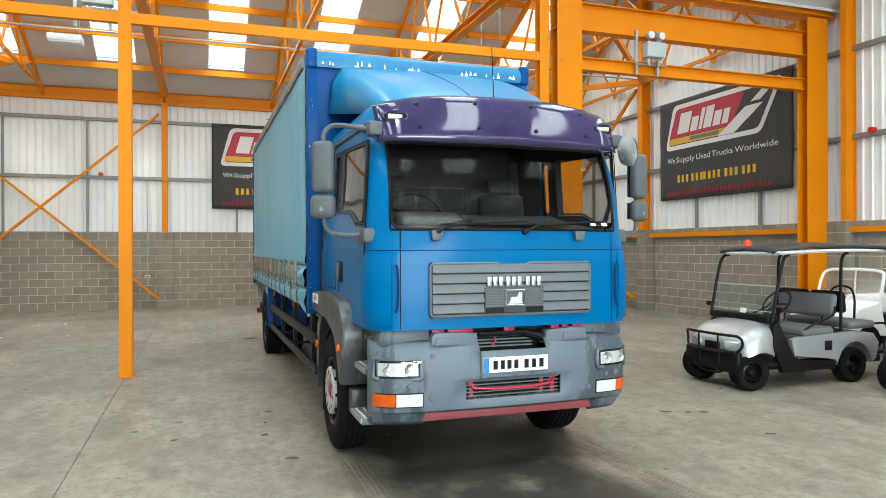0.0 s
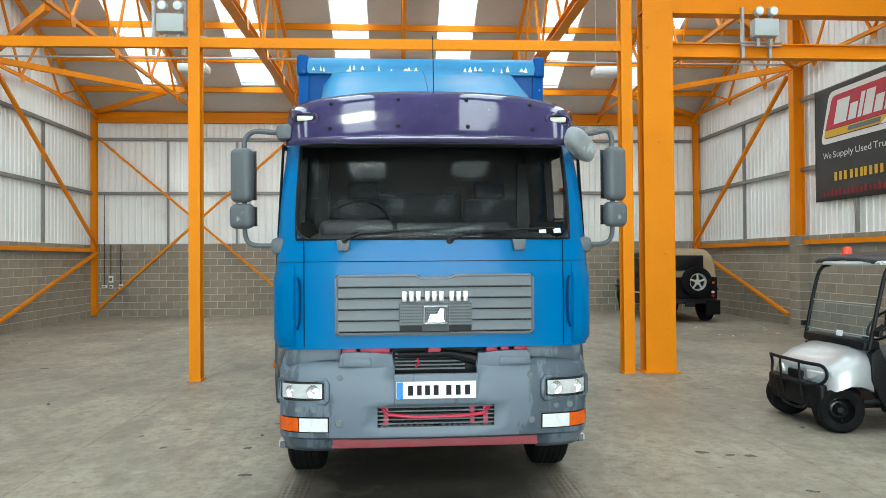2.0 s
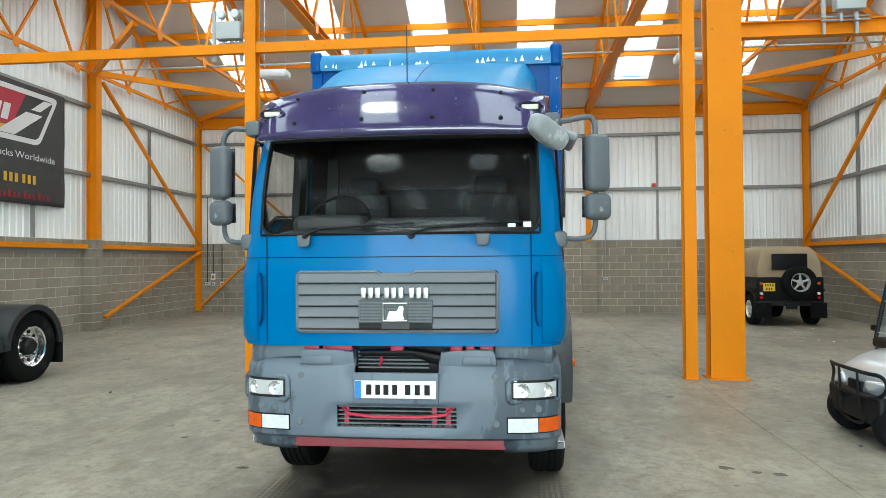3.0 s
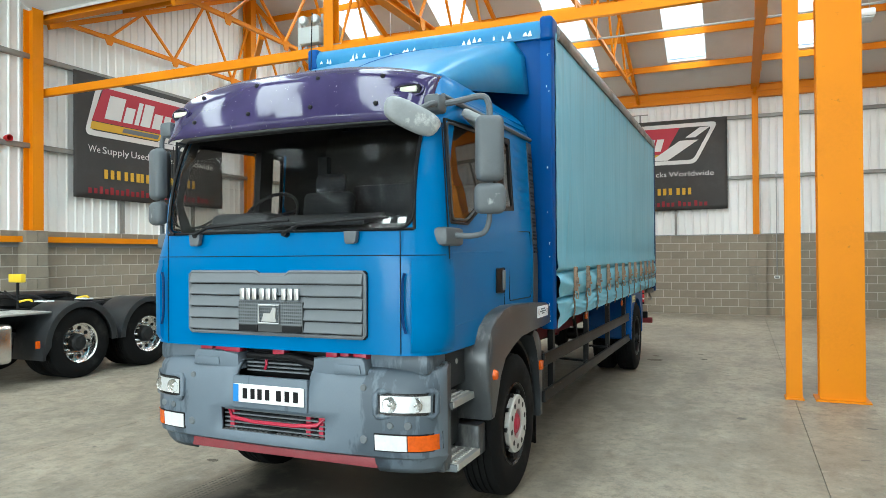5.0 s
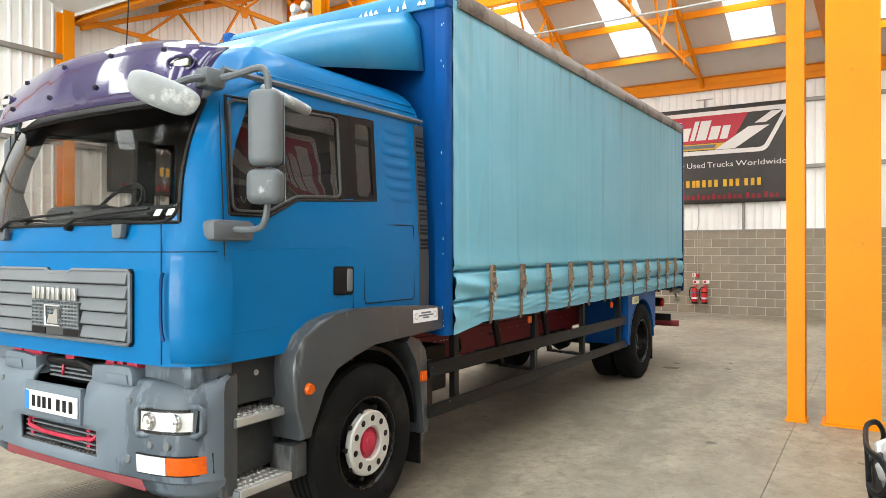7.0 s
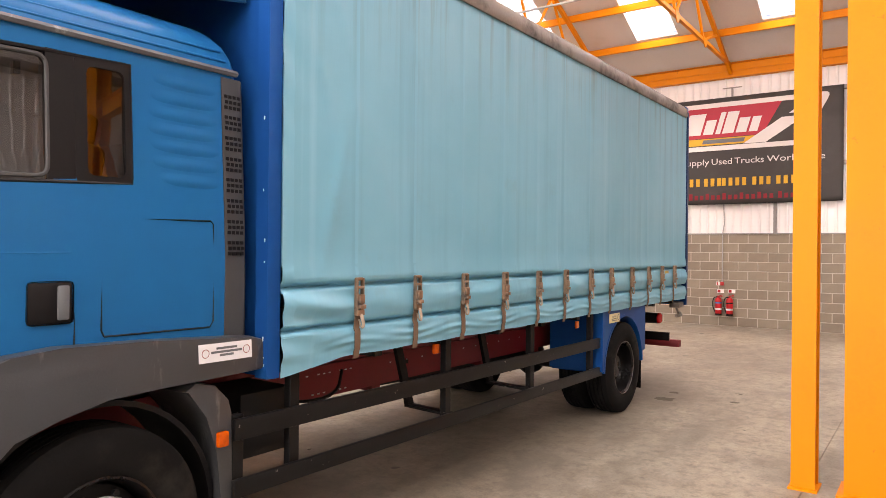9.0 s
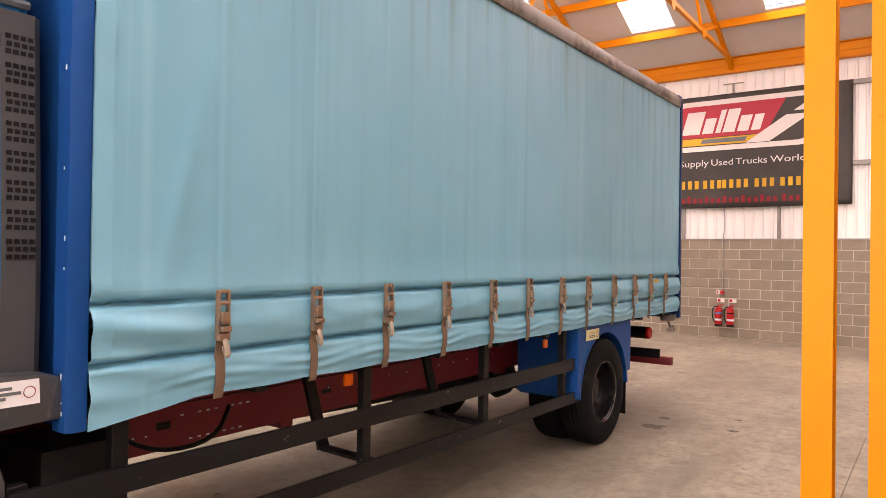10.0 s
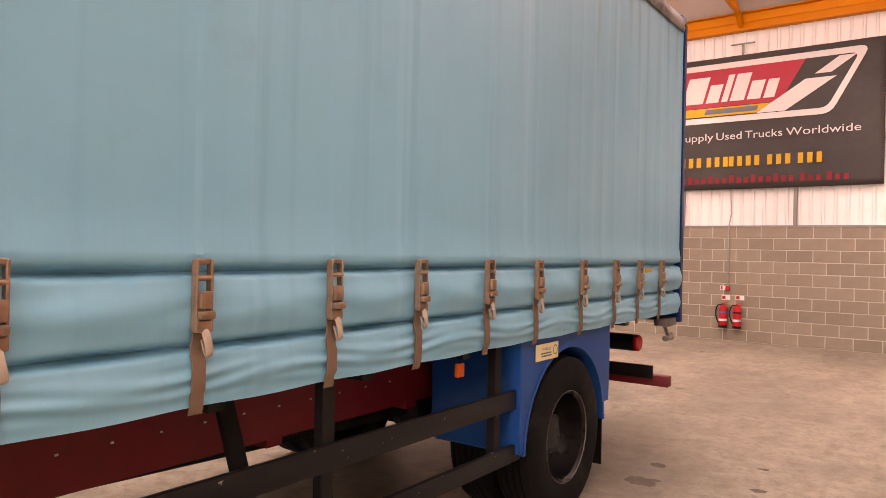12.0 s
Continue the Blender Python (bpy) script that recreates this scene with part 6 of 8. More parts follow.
bm = B()
loft(bm, [spoiler_ring(i / 14) for i in range(15)], closed=False)
sp = part("roof_deflector", bm, FADED, truck, "blue moulded roof air deflector", angle=50)
m = sp.modifiers.new("wall", "SOLIDIFY")
m.thickness, m.offset = 0.012, -1
part("deflector_seam", sweep(B(), [(0.0, 0.62 + 1.6 * u, 2.842 + 0.74 * (u ** 0.72)) for u in (0.05, 0.2, 0.4, 0.6, 0.8, 0.99)], 0.005, 5), BODYBLUE, sp)
for x in (-0.5, 0.5):
    part("deflector_stay", box(B(), x - 0.02, x + 0.02, 1.7, 1.74, 2.80, 3.15), FRAMEBLK, truck)
part("aerial", sweep(B(), [(0.02, 0.42, 2.86), (0.015, 0.45, 3.35)], 0.004, 5), BLACK, truck)

# ---------------------------------------------------------------- mirrors
for s in (1, -1):
    mx, my = (1.30, 0.345) if s > 0 else (-1.335, 0.46)
    bm = B()
    sweep(bm, smooth_path([(s * 1.00, 0.24, 2.60), (s * 1.12, 0.30, 2.62), (s * 1.27, my, 2.66), (mx, my + 0.01, 2.60), (mx, my + 0.01, 2.52)]), 0.019, 8)
    sweep(bm, smooth_path([(s * 1.06, 0.30, 1.84), (s * 1.20, 0.36, 1.83), (mx - s * 0.01, my, 1.86), (mx, my + 0.01, 2.02)]), 0.017, 8)
    sweep(bm, [(mx, my + 0.012, 1.98), (mx, my + 0.012, 2.56)], 0.017, 8)
    mr = part("mirror_arm", bm, MIRRORG, truck, "grey tubular mirror arm")
    part("arm_foot", box(B(), *sorted((s * 0.99, s * 1.10)), 0.18, 0.46, 1.775, 1.885, 0.03), MIRRORG, mr)
    part("arm_head", box(B(), *sorted((s * 0.955, s * 1.06)), 0.17, 0.30, 2.55, 2.655, 0.025), MIRRORG, mr)
    tilt = pose(mx, my, 0, 0, 0, s * 24)

    def housing(w, h, d, z0, bev):
        bm = B()
        box_at(bm, pose(0, -0.02, z0), w, d, h, bev, 4)
        return bm
    hs = part("mirror_housing", housing(0.168, 0.385, 0.10, 2.338, 0.045), MIRRORG, truck, "tall scuffed grey mirror housing", at=tilt)
    part("mirror_glass", box_at(B(), pose(0, 0.041, 2.338), 0.15, 0.006, 0.35), MIRRORGLASS, hs)
    hs = part("wide_mirror_housing", housing(0.185, 0.178, 0.10, 2.047, 0.045), MIRRORG, truck, "square scuffed grey wide-angle mirror", at=tilt)
    part("mirror_glass", box_at(B(), pose(0, 0.041, 2.047), 0.16, 0.006, 0.14), MIRRORGLASS, hs)
# front-view mirror and kerb mirror on the passenger side
bm = B()
bmesh.ops.create_uvsphere(bm, u_segments=24, v_segments=14, radius=1.0)
for v in bm.verts:
    c = Vector([math.copysign(abs(k) ** 0.62, k) for k in v.co])
    v.co = Vector((c.x * 0.165 * (1 + 0.12 * c.z), c.y * 0.062, c.z * 0.088 if c.z > 0 else c.z * 0.06))
part("front_mirror", bm, PALEMIRROR, truck, "pale scratched oval front-view mirror", at=pose(0.965, -0.01, 2.475, 18, 20, 50), angle=60)
part("front_mirror_arm", sweep(B(), smooth_path([(1.02, 0.24, 2.60), (1.04, 0.12, 2.585), (1.0, 0.02, 2.53)]), 0.019, 8), MIRRORG, truck)
bm = box_at(B(), pose(0, 0, 0), 0.16, 0.30, 0.06, 0.028, 4)
part("kerb_mirror", bm, PALEMIRROR, truck, "pale kerb mirror above the passenger door", at=pose(1.12, 0.66, 2.56, -8, 28, 0))

# ---------------------------------------------------------------- wipers
for x, x2 in ((-0.59, 0.02), (0.10, 0.70)):
    bm = B()
    y = cab_front(1.86)
    lathe(bm, [(0.001, y - 0.035), (0.02, y - 0.033), (0.026, y)], 12, "y", (x, 0, 1.86))
    sweep(bm, [(x, y - 0.03, 1.862), (x + 0.10, y - 0.028, 1.905), (x2 - 0.2, y - 0.02, 1.925), (x2, y - 0.012, 1.935)], [0.012, 0.010, 0.007, 0.006], 6)
    sweep(bm, [(x - 0.02 + 0.06, y - 0.008, 1.912), (x2 + 0.10, y - 0.006, 1.938)], 0.008, 6)
    part("wiper", bm, BLACK, truck, "black wiper arm and blade")
for x in (-0.60, 0.56):
    part("washer_cap", prism(B(), [(x - 0.045, 1.865), (x + 0.045, 1.865), (x + 0.035, 1.80), (x + 0.02, 1.79), (x - 0.03, 1.79), (x - 0.038, 1.80)], "y", cab_front(1.8) - 0.028, cab_front(1.8) + 0.01, 0.008), MIRRORG, truck)

# ---------------------------------------------------------------- cab interior
bm = B()
prism(bm, [(0.10, 1.50), (0.10, 1.86), (0.30, 1.90), (0.52, 1.93), (0.62, 1.86), (0.60, 1.5)], "x", -0.84, 0.84, 0.02)
part("dashboard", bm, DASH, truck)
part("instrument_hood", box(B(), -0.80, -0.28, 0.36, 0.62, 1.88, 2.02, 0.06, 4), DASH, truck)
bm = B()
sweep(bm, [(-0.54 + 0.23 * math.cos(k), 0.72 + 0.13 * math.sin(k), 2.0 + 0.19 * math.sin(k)) for k in (2 * math.pi * j / 28 for j in range(29))], 0.014, 8)
sweep(bm, [(-0.54, 0.55, 1.88), (-0.54, 0.72, 2.0)], 0.03, 8)
for k in (0.3, math.pi - 0.3, 1.5 * math.pi):
    sweep(bm, [(-0.54, 0.715, 2.0), (-0.54 + 0.23 * math.cos(k), 0.72 + 0.13 * math.sin(k), 2.0 + 0.19 * math.sin(k))], 0.014, 6)
part("steering_wheel", bm, BLACK, truck)
for x in (-0.54, 0.56):
    bm = box(B(), x - 0.25, x + 0.25, 0.95, 1.42, 1.42, 1.58, 0.05, 3)
    st = part("cab_seat", bm, SEAT, truck, "dark cloth cab seat")
    part("backrest", box_at(B(), pose(x, 1.48, 1.93, -10), 0.47, 0.13, 0.66, 0.05, 3), SEAT, st)
    part("headrest", box_at(B(), pose(x, 1.55, 2.33, -10), 0.28, 0.09, 0.17, 0.04, 3), SEAT, st)
part("rear_bunk", box(B(), -0.98, 0.98, 1.55, 1.95, 1.35, 1.62, 0.05, 3), SEAT, truck)
part("rear_panel", box(B(), -0.55, 0.35, 1.93, 1.965, 1.75, 2.35, 0.02), SEAT, truck)
for x in (0.74, 0.84):
    part("paper_disc", box_at(B(), pose(x, 0.125, 1.925, 60), 0.05, 0.04, 0.004, 0.001, 1), PAPER, truck, "white paper disc behind the windscreen")
part("black_mat", box_at(B(), pose(0.15, 0.34, 1.955, 12), 0.8, 0.30, 0.03, 0.01), SEAT, truck)

# ---------------------------------------------------------------- other materials
CLOTH = surface("charcoal_mesh_banner", (0.044, 0.041, 0.039), 0.75, var=0.15, scale=1.5, fine=120, bump=0.1,
                stain=(0.06, 0.058, 0.056), stain_at=(0.5, 0.75), stain_scale=1.2)
INKWHITE = surface("banner_white_ink", (0.66, 0.64, 0.62), 0.75, var=0.06, scale=2, fine=80, bump=0.05)
INKRED = surface("banner_red_ink", (0.42, 0.035, 0.055), 0.75, var=0.1, scale=2, fine=80, bump=0.05)
INKYELLOW = surface("banner_yellow_ink", (0.62, 0.36, 0.03), 0.75, var=0.08, scale=2, fine=80, bump=0.05)
INKDULLRED = surface("banner_dull_red_ink", (0.25, 0.015, 0.022), 0.75, var=0.1, scale=2, fine=80, bump=0.05)
CARTSILVER = surface("silver_cart_paint", (0.45, 0.46, 0.47), 0.3, metal=0.5, var=0.05, scale=3, fine=60, bump=0.01, coat=0.4)
CARTGREY = surface("grey_vinyl", (0.13, 0.135, 0.14), 0.6, var=0.1, scale=6, fine=90, bump=0.08)
CANOPY = surface("black_canopy", (0.03, 0.03, 0.032), 0.5, var=0.2, scale=2, fine=50, bump=0.05,
                 stain=(0.07, 0.068, 0.065), stain_at=(0.55, 0.75), stain_scale=3)
PALEEDGE = surface("pale_canopy_edge", (0.55, 0.55, 0.54), 0.5, var=0.08, scale=5, fine=50, bump=0.02)
TAN = surface("tan_canvas", (0.33, 0.25, 0.155), 0.9, var=0.14, scale=3, fine=140, bump=0.25, stain=(0.24, 0.18, 0.11), stain_at=(0.55, 0.75), stain_scale=3)
JEEPBLK = car_paint("black_vehicle_paint", (0.012, 0.012, 0.013), 0.25)
SIGNRED = surface("fire_red", (0.50, 0.012, 0.015), 0.35, var=0.08, scale=6, fine=50, bump=0.02)
GREYBOX = surface("grey_equipment_box", (0.42, 0.44, 0.43), 0.5, var=0.08, scale=5, fine=60, bump=0.02)
LAMPWHITE = surface("white_lamp_body", (0.75, 0.75, 0.73), 0.5, var=0.05, scale=4, fine=50, bump=0.01)
PIPE = surface("galvanised_conduit", (0.40, 0.41, 0.41), 0.5, metal=0.6, var=0.12, scale=8, fine=80, bump=0.03)
CLEARPLASTIC = clear_glass("scratched_clear_plastic", (0.94, 0.95, 0.95), 0.12, 0.12)


# ---------------------------------------------------------------- banners
def lettering(text, width, height):
    """Flat lettering as a mesh, its lower left corner at the origin."""
    cu = bpy.data.curves.new("lettering", "FONT")
    cu.body, cu.size, cu.extrude = text, 1.0, 0.0
    cu.resolution_u = 3
    ob = new("lettering_draft", cu)
    bpy.context.view_layer.update()
    me = bpy.data.meshes.new_from_object(ob.evaluated_get(bpy.context.evaluated_depsgraph_get()))
    bpy.data.objects.remove(ob)
    bpy.data.curves.remove(cu)
    xs = [v.co.x for v in me.vertices]
    ys = [v.co.y for v in me.vertices]
    x0, x1, y0 = min(xs), max(xs), 0.0
    cap = 0.729
    for v in me.vertices:
        v.co = Vector(((v.co.x - x0) / (x1 - x0) * width, 0.0, v.co.y / cap * height))
    return me


def flat_shape(bm, pts, y):
    vs = [bm.verts.new((u, y, v)) for u, v in pts]
    bm.faces.new(vs)
    return bm


def banner(at, W, H, label):
    """A printed banner facing -y in its own space, its lower left corner at the origin."""
    ban = thing("banner", label, "banner", at, "wall banners")
    bm = B()
    nu, nv = 40, 20
    grid = [[bm.verts.new((W * i / nu, 0.012 + 0.005 * math.sin(i * 0.9) * math.sin(j * 0.5 + 0.5) + 0.004 * math.sin(i * 0.37 + j * 0.8), H * j / nv - 0.012 * math.sin(math.pi * i / nu) * (j == 0)))
             for i in range(nu + 1)] for j in range(nv + 1)]
    for a, b in zip(grid, grid[1:]):
        for i in range(nu):
            bm.faces.new((a[i], a[i + 1], b[i + 1], b[i]))
    cl = part("cloth", bm, CLOTH, ban, "charcoal mesh cloth", angle=80)
    m = cl.modifiers.new("wall", "SOLIDIFY")
    m.thickness = 0.004

    def sc(pts):
        return [(u * W, v * H) for u, v in pts]

    def put(name, pts, mat, y, lab=""):
        bm = flat_shape(B(), pts, y)
        part(name, bm, mat, ban, lab, angle=0)
    put("emblem_edge", rounded(sc([(0.055, 0.505), (0.80, 0.505), (0.945, 0.955), (0.13, 0.955)]), 0.17), INKWHITE, -0.002, "white rounded emblem outline")
    put("emblem_field", rounded(sc([(0.082, 0.549), (0.785, 0.549), (0.905, 0.911), (0.155, 0.911)]), 0.13), CLOTH, -0.006)
    put("emblem_red", sc([(0.095, 0.626), (0.115, 0.723), (0.16, 0.897), (0.185, 0.911), (0.70, 0.911), (0.60, 0.626)]), INKRED, -0.010, "red emblem panel")
    put("emblem_stripe", sc([(0.086, 0.558), (0.50, 0.558), (0.575, 0.621), (0.094, 0.621)]), INKYELLOW, -0.010, "yellow emblem stripe")
    put("emblem_slash", sc([(0.50, 0.553), (0.62, 0.553), (0.82, 0.766), (0.70, 0.766)]), INKWHITE, -0.013, "white slanted stroke")
    put("emblem_slash", sc([(0.735, 0.795), (0.80, 0.795), (0.895, 0.902), (0.83, 0.902)]), INKWHITE, -0.013, "white slanted stroke")
    # brand words drawn as plain slanted bars
    for u0, w, h in ((0.165, 0.105, 0.20), (0.275, 0.062, 0.135), (0.345, 0.03, 0.20), (0.383, 0.068, 0.20), (0.458, 0.062, 0.135), (0.528, 0.05, 0.135)):
        v0 = 0.660
        lean = 0.10 * h / 0.20 * 0.35
        put("word_bar", sc([(u0, v0), (u0 + w * 0.92, v0), (u0 + w * 0.92 + lean, v0 + h), (u0 + lean, v0 + h)]), INKWHITE, -0.014)
    put("word_bar", sc([(0.27, 0.573), (0.50, 0.573), (0.51, 0.610), (0.28, 0.610)]), DARKGREY, -0.014)
    # readable line
    for word, u, wide in (("We", 0.075, 0.067), ("Supply", 0.155, 0.158), ("Used", 0.327, 0.112), ("Trucks", 0.453, 0.157), ("Worldwide", 0.625, 0.290)):
        me = lettering(word, wide * W, 0.058 * H)
        me.materials.append(INKWHITE)
        ob = new("printed_word", me)
        ob.parent = ban
        ob.matrix_basis = pose(u * W, -0.010, 0.372 * H)
    for u0, count in ((0.165, 3), (0.285, 3), (0.385, 4), (0.55, 3), (0.675, 3)):
        for i in range(count):
            u = u0 + i * 0.037
            put("number_bar", sc([(u, 0.168), (u + 0.021, 0.168), (u + 0.021, 0.242), (u, 0.242)]), INKYELLOW, -0.010)
    for u0, count in ((0.075, 4), (0.20, 15), (0.685, 3), (0.79, 3)):
        for i in range(count):
            u = u0 + i * 0.0315
            high = 0.083 if (i * 7 + count) % 3 else 0.100
            put("address_bar", sc([(u, 0.040), (u + 0.019, 0.040), (u + 0.019, high), (u, high)]), INKDULLRED, -0.010)
    return ban


# heading of the yellow label over the rear wheels
for s in (1, -1):
    me = lettering("WARNING", 0.125, 0.019)
    me.materials.append(DARKGREY)
    ob = new("label_word", me)
    ob.parent = truck
    ob.matrix_basis = pose(s * 1.194, 6.965 - s * 0.0625, 1.072, 0, 0, s * 90)

banner(pose(0.36, BACK - 0.055, 2.98), 4.20, 2.60, "charcoal advertising banner with red and white emblem")
banner(pose(RIGHT - 0.09, 15.82, 2.99, 0, 0, -90), 4.46, 2.56, "charcoal advertising banner with red and white emblem")
banner(pose(LEFT + 0.09, 11.10, 2.95, 0, 0, 90), 4.33, 2.56, "charcoal advertising banner with red and white emblem")


# ---------------------------------------------------------------- small vehicles' wheels
def small_wheel(parent, at, r, w, s, rim_mat, tyre_name="wheel", face="y", spokes=5, rim_label=""):
    """A wheel across y in its own space, outer face toward s."""
    h = w / 2
    prof = [(r * 0.56, -h * 0.85), (r * 0.66, -h), (r * 0.86, -h * 1.02), (r * 0.97, -h * 0.8), (r, -h * 0.45), (r, h * 0.45), (r * 0.97, h * 0.8), (r * 0.86, h * 1.02), (r * 0.66, h), (r * 0.56, h * 0.85)]
    wh = part(tyre_name, lathe(B(), prof, 36, "y"), RUBBER, parent, at=at)
    bm = lathe(B(), [(r * 0.58, s * h * 0.85), (r * 0.55, s * h * 0.9), (r * 0.52, s * h * 0.6), (r * 0.48, s * h * 0.15)], 30, "y")
    lathe(bm, [(r * 0.20, s * h * 0.45), (r * 0.14, s * h * 0.72), (r * 0.001, s * h * 0.74)], 20, "y")
    if not spokes:
        lathe(bm, [(r * 0.49, s * h * 0.2), (r * 0.40, s * h * 0.32), (r * 0.36, s * h * 0.18), (r * 0.28, s * h * 0.22), (r * 0.20, s * h * 0.45)], 30, "y")
    for i in range(spokes):
        k = 2 * math.pi * i / spokes + 0.3
        d = Vector((math.cos(k), 0, math.sin(k)))
        sweep(bm, [d * r * 0.12 + Vector((0, s * h * 0.55, 0)), d * r * 0.52 + Vector((0, s * h * 0.42, 0))], [r * 0.075, r * 0.06], 6)
    part("rim", bm, rim_mat, wh, rim_label)
    part("rim_well", lathe(B(), [(r * 0.5, s * h * 0.05), (r * 0.001, s * h * 0.05)], 24, "y"), BLACK, wh)
    return wh


# ---------------------------------------------------------------- golf cart, nose toward -x
def golf_cart(at):
    c = thing("golf_cart", "silver golf cart with grey seats and black canopy", "golf cart", at, "parked carts")
    r = 0.225
    for x, y, s, turn in ((0.0, -0.42, -1, -12), (0.0, 0.42, 1, -12), (1.62, -0.44, -1, 0), (1.62, 0.44, 1, 0)):
        small_wheel(c, pose(x, y, r, 0, 0, turn), r, 0.19, s, RIMDARK, spokes=0)
    # chassis and floor
    part("chassis", box(B(), -0.05, 2.35, -0.33, 0.33, 0.20, 0.30, 0.02), BLACK, c)
    part("floor_pan", box(B(), 0.20, 0.80, -0.52, 0.52, 0.28, 0.33, 0.015), BLACK, c)
    # front cowl
    rings = []
    for x, zt, zb, hw in ((-0.30, 0.46, 0.36, 0.30), (-0.27, 0.58, 0.37, 0.42), (-0.18, 0.68, 0.40, 0.50), (0.0, 0.76, 0.46, 0.545), (0.12, 0.80, 0.46, 0.55), (0.26, 0.84, 0.42, 0.54), (0.30, 0.84, 0.40, 0.53)):
        ring = []
        for k in range(13):
            a = math.pi * k / 12
            ring.append((x, -hw * math.copysign(abs(math.cos(a)) ** 0.55, math.cos(a)), zb + (zt - zb) * math.sin(a) ** 0.45 if 0 < k < 12 else zb))
        rings.append(ring)
    bm = B()
    loft(bm, rings, closed=True)
    part("front_cowl", bm, CARTSILVER, c, "glossy silver front cowl", angle=50)
    part("cowl_base", box(B(), -0.30, 0.30, -0.36, 0.36, 0.24, 0.40, 0.04), BLACK, c)
    part("dash_tray", box(B(), 0.22, 0.40, -0.50, 0.50, 0.80, 0.90, 0.03), BLACK, c)
    for s in (1, -1):
        bm = box_at(B(), pose(-0.262, s * 0.30, 0.54, 0, -20, s * -28), 0.05, 0.20, 0.10, 0.02, 3)
        hl = part("headlamp", bm, REFLECT, c, "clear cart headlamp")
        bm = B()
        prism(bm, [(0.27, 0.78), (0.36, 0.84), (0.46, 0.60), (0.60, 0.36), (0.80, 0.33), (1.28, 0.30), (1.28, 0.20), (0.42, 0.20), (0.33, 0.38), (0.27, 0.52)], "y", s * 0.47, s * 0.548, 0.012)
        part("leg_shield", bm, BLACK, c, "black moulded leg shield and sill", angle=40)
    part("lower_bumper", box(B(), -0.345, -0.225, -0.47, 0.47, 0.20, 0.475, 0.045, 3), BLACK, c, "black moulded front bumper", angle=40)
    part("nose_panel", box(B(), -0.315, -0.27, -0.13, 0.13, 0.44, 0.56, 0.02), BLACK, c)
    # bull bar
    bm = B()
    half_loop = [(-0.385, 0.0, 0.665), (-0.38, 0.32, 0.665), (-0.30, 0.47, 0.665), (-0.25, 0.49, 0.57), (-0.30, 0.45, 0.47), (-0.365, 0.30, 0.445), (-0.37, 0.0, 0.445)]
    sweep(bm, smooth_path(half_loop + [(x, -y, z) for x, y, z in half_loop[-2::-1]]), 0.018, 8)
    for y in (-0.17, 0.17):
        sweep(bm, [(-0.382, y, 0.665), (-0.37, y, 0.445), (-0.33, y, 0.24)], 0.014, 8)
    sweep(bm, smooth_path([(-0.33, -0.30, 0.40), (-0.34, -0.26, 0.18), (-0.34, 0.26, 0.18), (-0.33, 0.30, 0.40)]), 0.015, 8)
    part("bull_bar", bm, BLACK, c, "black tubular front bar")
    # seats
    def cushion(name, x0, x1, z0, z1, y0=-0.52, y1=0.52):
        return part(name, box(B(), x0, x1, y0, y1, z0, z1, 0.045, 4), CARTGREY, c, "grey vinyl cushion")
    cushion("seat", 0.78, 1.30, 0.62, 0.73)
    cushion("rear_seat", 1.55, 2.02, 0.68, 0.78)
    bm = box_at(B(), pose(1.32, 0, 0.99, 0, 10), 0.085, 1.02, 0.30, 0.05, 4)
    for v in bm.verts:
        if v.co.z > 1.08 and abs(v.co.y) < 0.3:
            v.co.z -= 0.03
    part("backrest", bm, CARTGREY, c, "grey vinyl backrest")
    for yy in (-0.265, 0.265):
        part("rear_backrest", box_at(B(), pose(1.47, yy, 1.03, 0, -8), 0.07, 0.50, 0.28, 0.05, 4), BLACK, c)
    for s in (1, -1):
        part("hip_rail", sweep(B(), smooth_path([(0.80, s * 0.50, 0.70), (0.95, s * 0.56, 0.80), (1.25, s * 0.56, 0.88), (1.32, s * 0.5, 0.98)]), 0.014, 6), BLACK, c)
        part("back_support", sweep(B(), [(1.32, s * 0.30, 0.70), (1.36, s * 0.30, 1.10)], 0.014, 6), BLACK, c)
    # rear body with wheel arches
    for s in (1, -1):
        arch = [(1.62 + 0.30 * math.cos(a), 0.24 + 0.30 * math.sin(a)) for a in (math.pi - math.pi * k / 10 for k in range(11))]
        pts = [(0.62, 0.385), (1.28, 0.335)] + arch + [(2.0, 0.30), (2.05, 0.50), (1.95, 0.62), (1.55, 0.66), (0.72, 0.62), (0.56, 0.60)]
        bm = B()
        prism(bm, pts, "y", s * 0.46, s * 0.54, 0.012)
        part("body_side", bm, CARTSILVER, c, "silver painted cart side panel", angle=40)
    part("body_middle", box(B(), 0.74, 1.98, -0.46, 0.46, 0.34, 0.62), CARTGREY, c)
    part("charge_port", box(B(), 1.10, 1.22, -0.55, -0.535, 0.44, 0.56, 0.006), BLACK, c)
    part("maker_badge", box(B(), 1.40, 1.48, -0.547, -0.54, 0.38, 0.42), BLACK, c)
    part("rear_foot_plate", box(B(), 2.05, 2.45, -0.50, 0.50, 0.34, 0.38, 0.012), BLACK, c)
    bm = B()
    for s in (1, -1):
        sweep(bm, smooth_path([(2.02, s * 0.42, 0.72), (2.30, s * 0.44, 0.74), (2.40, s * 0.44, 0.60), (2.42, s * 0.44, 0.36)]), 0.016, 6)
    sweep(bm, smooth_path([(2.02, -0.20, 0.74), (2.04, -0.20, 1.15), (2.04, 0.0, 1.22), (2.04, 0.20, 1.15), (2.02, 0.20, 0.74)]), 0.016, 6)
